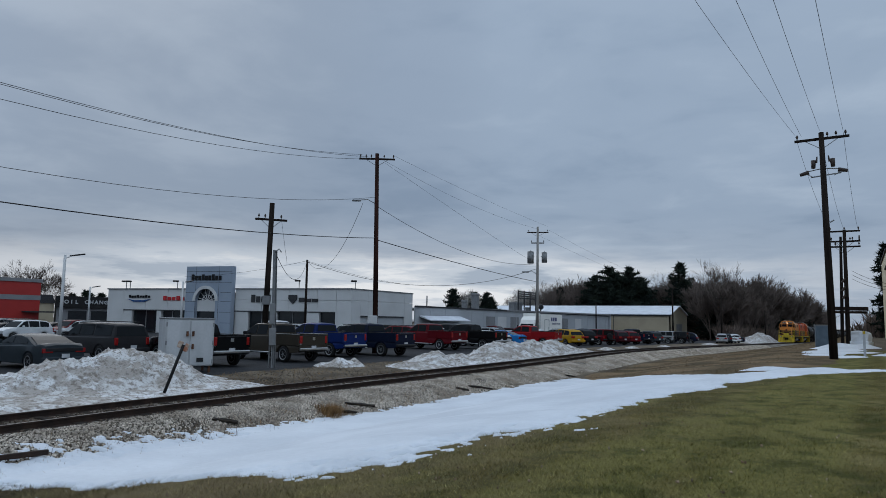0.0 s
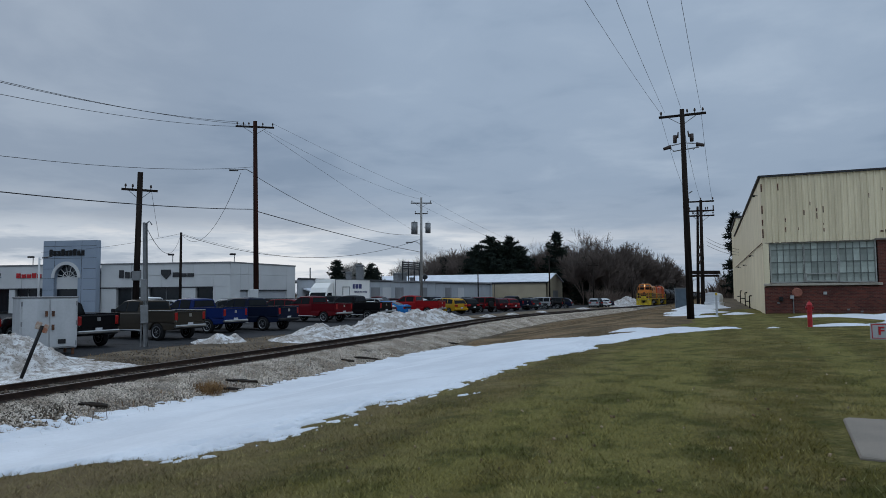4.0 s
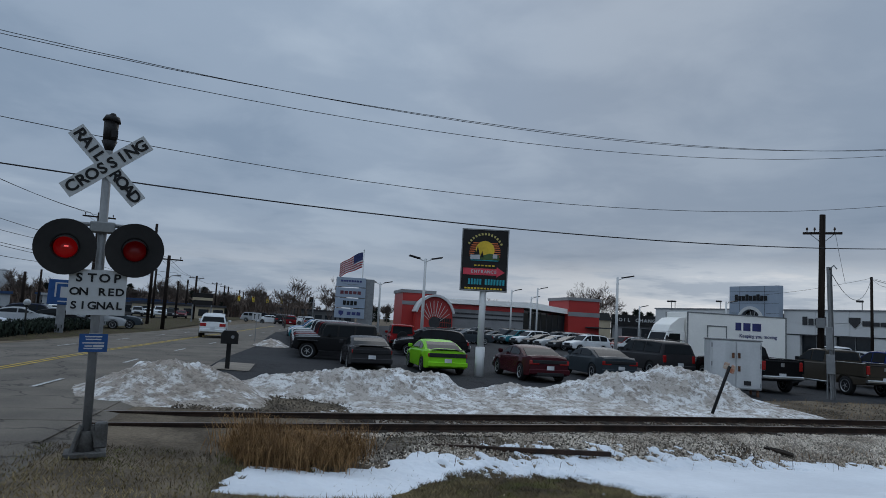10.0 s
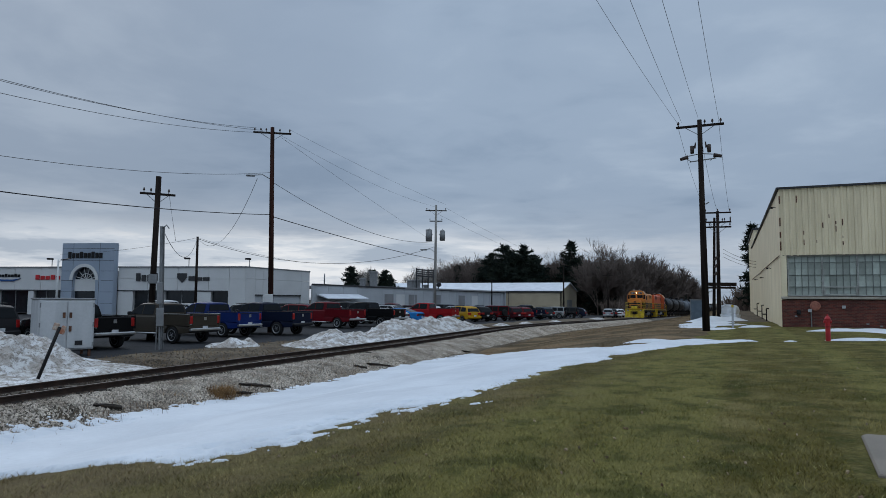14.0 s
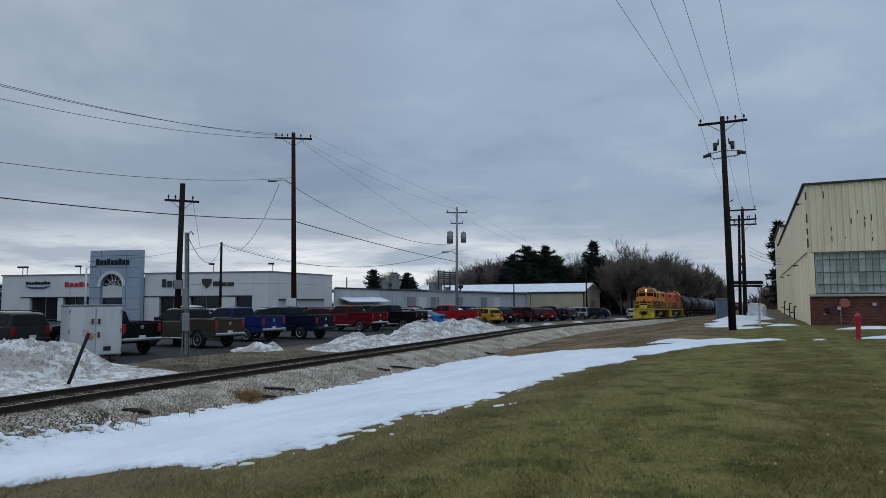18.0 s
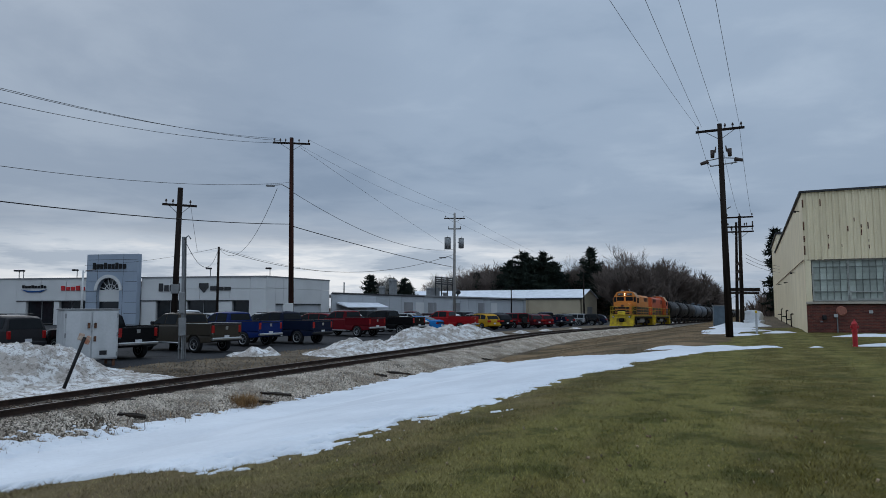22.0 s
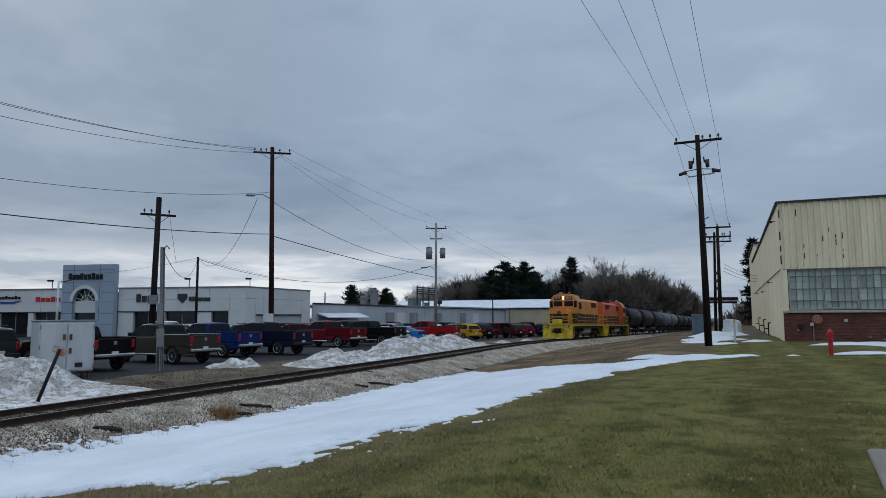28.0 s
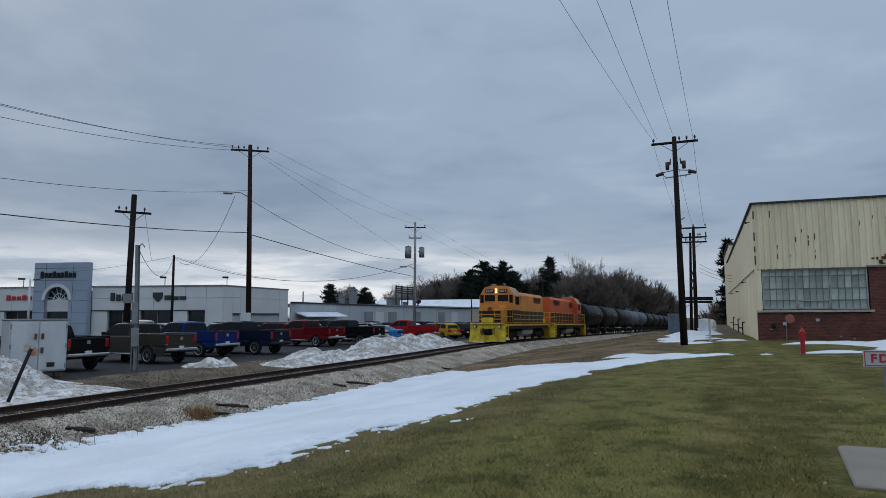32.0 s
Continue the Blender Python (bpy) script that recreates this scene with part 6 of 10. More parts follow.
# ---- steel cabinet on legs beside the dead-end pole ----
cb = thing("steel_cabinet", pose(-24.46, 17.53, -0.22, 0, 0, 66) @ Matrix.Diagonal((0.94, 0.94, 0.94, 1)), "weathered white steel cabinet on legs with double doors", "cabinet")
bm = bmesh.new()
box(bm, 0, 0, 1.36, 2.05, 1.5, 2.04, 0, 0.03)
part("body", bm, CABW, cb)
bm = bmesh.new()
box(bm, 0, 0, 2.41, 2.12, 1.58, 0.06, 0, 0.02)
part("roof", bm, STEEL, cb)
for k in (-1, 1):
    bm = bmesh.new()
    box(bm, k * 0.49, -0.775, 1.36, 0.94, 0.04, 1.92, 0, 0.012)
    dr = part("door", bm, CABW, cb)
    for z in (1.2, 1.75):
        bm = bmesh.new()
        box(bm, k * 0.12, -0.82, z, 0.09, 0.06, 0.22)
        part("latch", bm, RUST, dr, "rusty latch")
    for z in (0.55, 1.36, 2.15):
        bm = bmesh.new()
        tube(bm, (k * 0.97, -0.79, z - 0.09), (k * 0.97, -0.79, z + 0.09), 0.025, None, 6)
        part("hinge", bm, STEEL, dr)
for lx in (-0.9, 0.9):
    for ly in (-0.62, 0.62):
        bm = bmesh.new()
        box(bm, lx, ly, 0.17, 0.1, 0.1, 0.36)
        part("leg", bm, RUST, cb)
bm = bmesh.new()
box(bm, 0.45, -0.80, 0.62, 0.28, 0.03, 0.18)
part("placard", bm, PLASTIC, cb)

# ---- delivery truck ----
truck = thing("delivery_truck", pose(-37, 78, -0.165, 0, 0, -90), "white box truck with navy lettering bars driving through the lot", "truck")
bm = bmesh.new()
box(bm, -1.1, 0, 2.32, 6.9, 2.44, 2.76, 0, 0.03)
bx = part("cargo_box", bm, TRUCKW, truck)
bm = bmesh.new()
for z in (0.98, 3.68):
    for k in (-1, 1):
        box(bm, -1.1, k * 1.225, z, 6.9, 0.04, 0.07)
for xx in (-4.55, 2.35):
    for k in (-1, 1):
        box(bm, xx, k * 1.215, 2.32, 0.08, 0.05, 2.76)
part("edge_rail", bm, STEEL, bx)
bm = bmesh.new()
# side door faces the track, i.e. the truck's left flank
box(bm, 0.35, 1.228, 1.86, 1.25, 0.03, 2.0)
sd = part("side_door", bm, TRUCKW, bx)
bm = bmesh.new()
for xx in (-0.3, 1.0):
    box(bm, xx, 1.25, 1.9, 0.07, 0.03, 2.08)
box(bm, 0.35, 1.25, 2.92, 1.36, 0.03, 0.07)
part("door_frame", bm, STEEL, sd)
bm = bmesh.new()
box(bm, -0.18, 1.26, 1.75, 0.06, 0.04, 0.5)
part("door_handle", bm, STEEL, sd)
# the carrier's mark as plain navy blocks, and its motto as bars
for xx, w in ((-1.15, 0.40), (-1.75, 0.5), (-2.45, 0.62)):
    bm = bmesh.new()
    box(bm, xx, 1.225, 2.98, w, 0.016, 0.48)
    part("mark", bm, NAVY, bx, "navy logo block")
words("motto", "Keeping you moving", 0.31, NAVY, bx, Matrix.Translation((-2.55, 1.236, 2.42)) @ Matrix.Rotation(radians(180), 4, "Z") @ Matrix.Rotation(radians(90), 4, "X"), 1.05, 0.004, "navy motto that reads keeping you moving")
bm = bmesh.new()
prism(bm, [(2.42, 0.55), (4.05, 0.55), (4.12, 1.25), (3.92, 1.55), (3.55, 2.42), (2.42, 2.46)], "y", -1.05, 1.05)
cabt = part("cab", bm, TRUCKW, truck)
bm = bmesh.new()
prism(bm, [(2.42, 2.46), (3.55, 2.44), (3.35, 2.85), (2.8, 3.28), (2.42, 3.34)], "y", -1.0, 1.0)
part("wind_deflector", bm, TRUCKW, truck, "white roof wind deflector")
bm = bmesh.new()
slab(bm, [(3.90, -0.92, 1.58), (3.90, 0.92, 1.58), (3.58, 0.88, 2.36), (3.58, -0.88, 2.36)], (1, 0, 0.4), 0.02)
part("windshield", bm, CARGLASS, cabt)
for k in (-1, 1):
    bm = bmesh.new()
    slab(bm, [(2.75, k * 1.05, 1.55), (3.75, k * 1.05, 1.5), (3.45, k * 1.05, 2.32), (2.75, k * 1.05, 2.34)], (0, k, 0), 0.015)
    part("side_window", bm, CARGLASS, cabt)
    bm = bmesh.new()
    box(bm, 3.15, k * 1.055, 1.28, 0.7, 0.012, 0.14)
    part("mark", bm, NAVY, cabt)
    bm = bmesh.new()
    box(bm, 4.08, k * 0.78, 0.95, 0.08, 0.36, 0.2)
    part("headlight", bm, mat("low_beam", (0.9, 0.8, 0.6), 0.3, emit=((1.0, 0.75, 0.45), 1.6)) if k < 0 else HEAD, cabt)
    bm = bmesh.new()
    box(bm, 3.75, k * 1.25, 1.95, 0.12, 0.18, 0.5, 0, 0.03)
    part("mirror", bm, PLASTIC, cabt)
bm = bmesh.new()
box(bm, 4.1, 0, 0.60, 0.14, 2.1, 0.28, 0, 0.04)
part("bumper", bm, TRUCKW, truck)
bm = bmesh.new()
box(bm, 4.10, 0, 1.15, 0.04, 1.2, 0.18)
part("grille", bm, PLASTIC, cabt)
bm = bmesh.new()
box(bm, -0.5, 0, 0.72, 7.8, 0.9, 0.25)
box(bm, -0.6, 0.95, 0.62, 1.3, 0.4, 0.45)
part("chassis", bm, GRIME, truck)
truck_wheels = []
for xx in (3.15, -2.9):
    for k in (-1, 1):
        wh = part("wheel", TYRE_ME, None, truck)
        wh.matrix_basis = pose(xx, k * 0.98, 0.44) @ Matrix.Diagonal((0.44, 1.5, 0.44, 1))
        part("rim", RIM_ME, None, wh)
        truck_wheels.append(wh)

# moving traffic on the road
MOVERS = []
for kd, cl, t0x, spd, lane, yaw in (("suv", "white", -52.2, -7.5, 0.75, 184), ("suv", "red", -106.0, -5.5, 1.6, 184), ("sedan", "white", -146.0, -5.0, 0.6, 184), ("suv", "silver", -120.0, -5.0, 3.6, 184), ("suv", "grey", -118.0, -5.0, -1.0, 184)):
    c_ = park(kd, cl, t0x, road_mid(t0x) + lane, yaw)
    c_["label"] = cl + " car driving away along the road"
    c_["group"] = "road traffic"
    MOVERS.append((c_, t0x, spd, lane, yaw))
# ---- the train ----
def wheelset_truck(parent, x, n, wb, z, material, r=0.5, w=0.98):
    """A bogie with n axles under a rail vehicle."""
    bm = bmesh.new()
    for k in (-1, 1):
        prism(bm, [(x - wb - 0.55, z + 0.10), (x - wb * 0.5, z - 0.12), (x + wb * 0.5, z - 0.12), (x + wb + 0.55, z + 0.10), (x + wb + 0.5, z + 0.30), (x - wb - 0.5, z + 0.30)], "y", k * w - 0.08, k * w + 0.08)
        for i in range(n):
            xx = x + (i - (n - 1) / 2) * (2 * wb / max(1, n - 1))
            box(bm, xx, k * (w + 0.04), z, 0.34, 0.2, 0.34)
            tube(bm, (xx - 0.3, k * (w + 0.05), z - 0.05), (xx - 0.3, k * (w + 0.05), z + 0.3), 0.08, None, 6)
    box(bm, x, 0, z + 0.1, 0.6, 1.9, 0.3)
    tr = part("bogie", bm, material, parent)
    for i in range(n):
        xx = x + (i - (n - 1) / 2) * (2 * wb / max(1, n - 1))
        bm = bmesh.new()
        tube(bm, (xx, -0.85, z - 0.02), (xx, 0.85, z - 0.02), 0.08, None, 8)
        for k in (-1, 1):
            tube(bm, (xx, k * 0.69, z - 0.02), (xx, k * 0.80, z - 0.02), r, r, 20)
        part("wheelset", bm, RAIL, tr)


def rail_post(bm, x, y, z0, z1):
    tube(bm, (x, y, z0), (x, y, z1), 0.013, None, 5)


def build_loco(body_mat, label, back_to_front=False, lit=True):
    """A four-axle road switcher, nose along +x, origin at rail height in its middle."""
    t = thing("locomotive", Matrix(), label, "locomotive", "locomotives")
    L = 16.6
    h = L / 2
    bm = bmesh.new()
    box(bm, 0, 0, 1.42, L - 1.5, 2.95, 0.17, 0, 0.02)
    part("underframe", bm, YELLOW, t, "yellow side sill")
    # black strip below the sill, along both sides
    bm = bmesh.new()
    box(bm, 0, 0, 1.20, L - 2.4, 2.85, 0.27, 0, 0.02)
    part("side_skirt", bm, GRIME, t, "black strip under the yellow sill")
    bm = bmesh.new()
    box(bm, 0, 0, 1.535, L - 1.2, 3.0, 0.05)
    part("walkway", bm, GRIME, t)
    # long hood
    bm = bmesh.new()
    prism(bm, [(-0.92, 1.55), (0.92, 1.55), (0.92, 4.00), (0.72, 4.26), (-0.72, 4.26), (-0.92, 4.00)], "x", -h + 1.25, 3.35)
    hood = part("long_hood", bm, body_mat, t)
    for k in (-1, 1):
        bm = bmesh.new()
        box(bm, (-h + 1.25 + 3.35) / 2, k * 0.925, 2.12, h + 3.35 - 1.35, 0.02, 0.98)
        part("hood_band", bm, BLACKP, hood, "black band along the hood")
        for z, zh in ((1.88, 0.07), (2.26, 0.07)):
            bm = bmesh.new()
            box(bm, (-h + 1.25 + 3.35) / 2, k * 0.937, z, h + 3.35 - 1.35, 0.012, zh)
            part("pinstripe", bm, body_mat, hood, "orange stripe")
        for i in range(9):
            bm = bmesh.new()
            box(bm, -5.6 + i * 0.98, k * 0.922, 3.02, 0.94, 0.03, 0.80, 0, 0.012)
            part("hood_door", bm, body_mat, hood)
        bm = bmesh.new()
        for i in range(12):
            box(bm, -4.6, k * 0.945, 3.46 + i * 0.045, 2.6, 0.03, 0.02)
        part("louvre", bm, BLACKP, hood)
        bm = bmesh.new()
        for i in range(14):
            box(bm, 2.1, k * 0.935, 3.30 + i * 0.045, 1.7, 0.03, 0.02)
        part("intake_grille", bm, BLACKP, hood)
    for xx in (-5.6, -4.0):
        bm = bmesh.new()
        tube(bm, (xx, 0, 4.24), (xx, 0, 4.40), 0.62, 0.62, 20)
        part("radiator_fan", bm, GRIME, hood)
    bm = bmesh.new()
    box(bm, -0.6, 0, 4.36, 0.5, 0.9, 0.24, 0, 0.02)
    part("exhaust_stack", bm, GRIME, hood)
    bm = bmesh.new()
    box(bm, 2.3, 0, 4.30, 1.9, 1.5, 0.20, 0, 0.03)
    part("dynamic_brake_hatch", bm, body_mat, hood)
    # cab
    bm = bmesh.new()
    prism(bm, [(-1.48, 1.55), (1.48, 1.55), (1.48, 3.78), (1.05, 4.46), (0.55, 4.61), (-0.55, 4.61), (-1.05, 4.46), (-1.48, 3.78)], "x", 3.35, 5.35)
    cab = part("cab", bm, body_mat, t)
    for k in (-1, 1):
        bm = bmesh.new()
        box(bm, 4.35, k * 1.485, 2.12, 1.96, 0.02, 0.98)
        part("cab_band", bm, BLACKP, cab, "black band along the cab")
        bm = bmesh.new()
        box(bm, 5.355, k * 1.20, 2.12, 0.02, 0.54, 0.98)
        part("cab_band", bm, BLACKP, cab)
        for z, zh in ((1.88, 0.07), (2.26, 0.07)):
            bm = bmesh.new()
            box(bm, 4.35, k * 1.497, z, 1.96, 0.012, zh)
            part("pinstripe", bm, body_mat, cab)
    bm = bmesh.new()
    prism(bm, [(-1.50, 3.82), (-1.07, 4.49), (-0.55, 4.65), (0.55, 4.65), (1.07, 4.49), (1.50, 3.82), (1.46, 3.82), (1.03, 4.46), (0.55, 4.615), (-0.55, 4.615), (-1.03, 4.46), (-1.46, 3.82)], "x", 3.35, 5.30)
    part("cab_roof", bm, mat("dusty_roof_orange", (0.42, 0.22, 0.10), 0.7, col2=(0.32, 0.22, 0.15), scale=1.5, fine=12, var=0.15), cab)
    for y0, y1 in ((-1.02, -0.12), (0.12, 1.02)):
        bm = bmesh.new()
        box(bm, 5.36, (y0 + y1) / 2, 3.62, 0.04, y1 - y0, 0.52, 0, 0.03)
        part("windshield", bm, CARGLASS, cab)
    for k in (-1, 1):
        bm = bmesh.new()
        box(bm, 5.36, k * 1.26, 3.56, 0.04, 0.30, 0.66, 0, 0.03)
        part("front_door_window", bm, CARGLASS, cab)
        bm = bmesh.new()
        box(bm, 4.25, k * 1.485, 3.42, 1.15, 0.03, 0.66, 0, 0.03)
        part("side_window", bm, CARGLASS, cab)
        bm = bmesh.new()
        box(bm, 5.37, k * 0.58, 4.20, 0.10, 0.74, 0.30, 0, 0.02)
        nb = part("number_board", bm, BLACKP, cab, "lit number board")
        for i, ch in enumerate("2019"):
            words("digit", ch, 0.27, SIGNW, nb, Matrix.Translation((5.425, k * 0.58 + (i - 1.5) * 0.155, 4.20)) @ Matrix.Rotation(radians(90), 4, "Z") @ Matrix.Rotation(radians(90), 4, "X"), 1.0)
        bm = bmesh.new()
        tube(bm, (5.37, 0, 4.22 + k * 0.11), (5.44, 0, 4.22 + k * 0.11), 0.075, 0.075, 14)
        part("headlight", bm, HEAD if lit else LAMPCLEAR, cab, "glowing headlight" if lit else "")
    bm = bmesh.new()
    box(bm, 4.4, -0.5, 4.72, 0.5, 0.3, 0.22, 0, 0.03)
    tube(bm, (4.2, 0.4, 4.6), (4.2, 0.4, 4.82), 0.06, None, 8)
    for i in range(3):
        tube(bm, (4.0 + i * 0.12, 0.4, 4.82), (4.45 + i * 0.1, 0.4, 4.84), 0.03, 0.06, 6)
    part("horn", bm, STEEL, cab)
    # low nose
    bm = bmesh.new()
    prism(bm, [(-0.92, 1.55), (0.92, 1.55), (0.92, 2.78), (0.72, 3.02), (-0.72, 3.02), (-0.92, 2.78)], "x", 5.35, 7.1)
    nose = part("short_hood", bm, body_mat, t)
    bm = bmesh.new()
    box(bm, 7.11, 0, 2.08, 0.03, 1.80, 0.92)
    part("nose_band", bm, BLACKP, nose, "black band across the nose")
    for z in (1.86, 2.24):
        bm = bmesh.new()
        box(bm, 7.13, 0, z, 0.02, 1.80, 0.10)
        part("pinstripe", bm, body_mat, nose)
    bm = bmesh.new()
    ring = [(math.cos(2 * math.pi * i / 16), math.sin(2 * math.pi * i / 16)) for i in range(16)]
    loft(bm, [[(x, r * c, 2.68 + r * 0.8 * s) for c, s in ring] for x, r in ((7.10, 0.20), (7.14, 0.20), (7.15, 0.0005))])
    part("emblem", bm, RUST, nose, "round dark emblem")
    # ends: pilot, steps, ditch lights, coupler, railings
    for e in (1, -1):
        bm = bmesh.new()
        prism(bm, [(-1.45, 0.34), (-0.34, 0.34), (-0.34, 1.10), (0.34, 1.10), (0.34, 0.34), (1.45, 0.34), (1.45, 1.52), (-1.45, 1.52)], "x", e * (h - 0.72), e * (h - 0.60))
        pl = part("pilot_plate", bm, YELLOW, t, "yellow end plate")
        bm = bmesh.new()
        box(bm, e * (h - 0.75), 0, 0.85, 0.06, 1.4, 0.7)
        part("draft_pocket", bm, GRIME, pl)
        for k in (-1, 1):
            bm = bmesh.new()
            prism(bm, [(k * 0.02, 0.10), (k * 1.5, 0.10), (k * 1.46, 0.56), (k * 0.62, 0.66), (k * 0.02, 0.58)], "x", e * (h - 0.60), e * (h - 0.40))
            part("snow_plow", bm, YELLOW, pl, "yellow snow plough pilot")
        bm = bmesh.new()
        box(bm, e * (h - 0.50), 0, 0.17, 0.16, 1.2, 0.14)
        part("plow_bar", bm, YELLOW, pl)
        bm = bmesh.new()
        box(bm, e * (h - 0.2), 0, 0.92, 0.8, 0.28, 0.30, 0, 0.04)
        box(bm, e * (h + 0.15), 0, 0.92, 0.22, 0.36, 0.36, 0, 0.06)
        part("coupler", bm, GRIME, pl)
        for k in (-1, 1):
            bm = bmesh.new()
            tube(bm, (e * (h - 0.60), k * 1.02, 1.28), (e * (h - 0.42), k * 1.02, 1.28), 0.13, 0.13, 14)
            part("ditch_lamp", bm, BLACKP, pl)
            bm = bmesh.new()
            tube(bm, (e * (h - 0.42), k * 1.02, 1.28), (e * (h - 0.40), k * 1.02, 1.28), 0.095, 0.095, 14)
            part("ditch_lens", bm, LAMPCLEAR, pl)
            for i in range(4):
                bm = bmesh.new()
                box(bm, e * (h - 0.98), k * (1.30), 0.42 + 0.3 * i, 0.62, 0.40, 0.05)
                part("step", bm, YELLOW, t)
            bm = bmesh.new()
            for xx in (h - 1.30, h - 0.66):
                box(bm, e * xx, k * 1.49, 0.90, 0.05, 0.05, 1.25)
            part("step_side", bm, YELLOW, t)
            bm = bmesh.new()
            rail_post(bm, e * (h - 0.66), k * 1.42, 1.5, 2.62)
            rail_post(bm, e * (h - 0.66), k * 0.55, 1.5, 2.62)
            tube(bm, (e * (h - 0.66), k * 1.42, 2.62), (e * (h - 0.66), k * 0.55, 2.62), 0.022, None, 5)
            tube(bm, (e * (h - 0.66), k * 1.42, 2.1), (e * (h - 0.66), k * 0.55, 2.1), 0.022, None, 5)
            part("end_railing", bm, YELLOW, t)
            bm = bmesh.new()
            for i in range(3):
                run(bm, [(e * (h - 0.58), k * (0.35 + i * 0.1), 1.15), (e * (h - 0.45), k * (0.38 + i * 0.1), 0.75), (e * (h - 0.42), k * (0.4 + i * 0.1), 0.6)], 0.025, 5)
            part("air_hose", bm, BLACKP, pl)
        bm = bmesh.new()
        box(bm, e * (h - 0.58), 0, 1.78, 0.22, 0.95, 0.42, 0, 0.05)
        box(bm, e * (h - 0.55), 0, 1.50, 0.24, 2.9, 0.10, 0, 0.02)
        part("anticlimber", bm, YELLOW, pl, "yellow anticlimber")
    for k in (-1, 1):
        bm = bmesh.new()
        n = 7
        xs = [-h + 1.3 + (h + 3.2 - 1.3) * i / n for i in range(n + 1)]
        for x in xs:
            rail_post(bm, x, k * 1.44, 1.55, 2.62)
        tube(bm, (xs[0], k * 1.44, 2.62), (xs[-1], k * 1.44, 2.62), 0.016, None, 5)
        part("side_railing", bm, YELLOW, t, "yellow handrail along the walkway")
        bm = bmesh.new()
        for x in (5.5, 6.3, 7.1):
            rail_post(bm, x, k * 1.44, 1.55, 2.62)
        tube(bm, (5.5, k * 1.44, 2.62), (7.4, k * 1.44, 2.62), 0.016, None, 5)
        tube(bm, (5.5, k * 1.44, 2.08), (7.4, k * 1.44, 2.08), 0.014, None, 5)
        part("front_railing", bm, YELLOW, t)
    bm = bmesh.new()
    prism(bm, [(-1.25, 0.62), (-1.0, 0.42), (1.0, 0.42), (1.25, 0.62), (1.25, 1.12), (-1.25, 1.12)], "x", -1.6, 1.9)
    part("fuel_tank", bm, mat("dusty_tank_grey", (0.27, 0.26, 0.25), 0.7, scale=2, fine=12, var=0.2), t, "dusty grey fuel tank")
    for k in (-1, 1):
        bm = bmesh.new()
        tube(bm, (-2.3, k * 1.1, 0.98), (2.4, k * 1.1, 0.98), 0.16, None, 10)
        part("air_reservoir", bm, GRIME, t)
    # added dark box that blocks the bright gaps between the bogies
    bm = bmesh.new()
    box(bm, 0, 0, 0.92, L - 2.4, 1.5, 0.55)
    part("underbelly", bm, GRIME, t)
    for x in (4.9, -4.9):
        wheelset_truck(t, x, 2, 1.37, 0.52, GRIME)
    return t


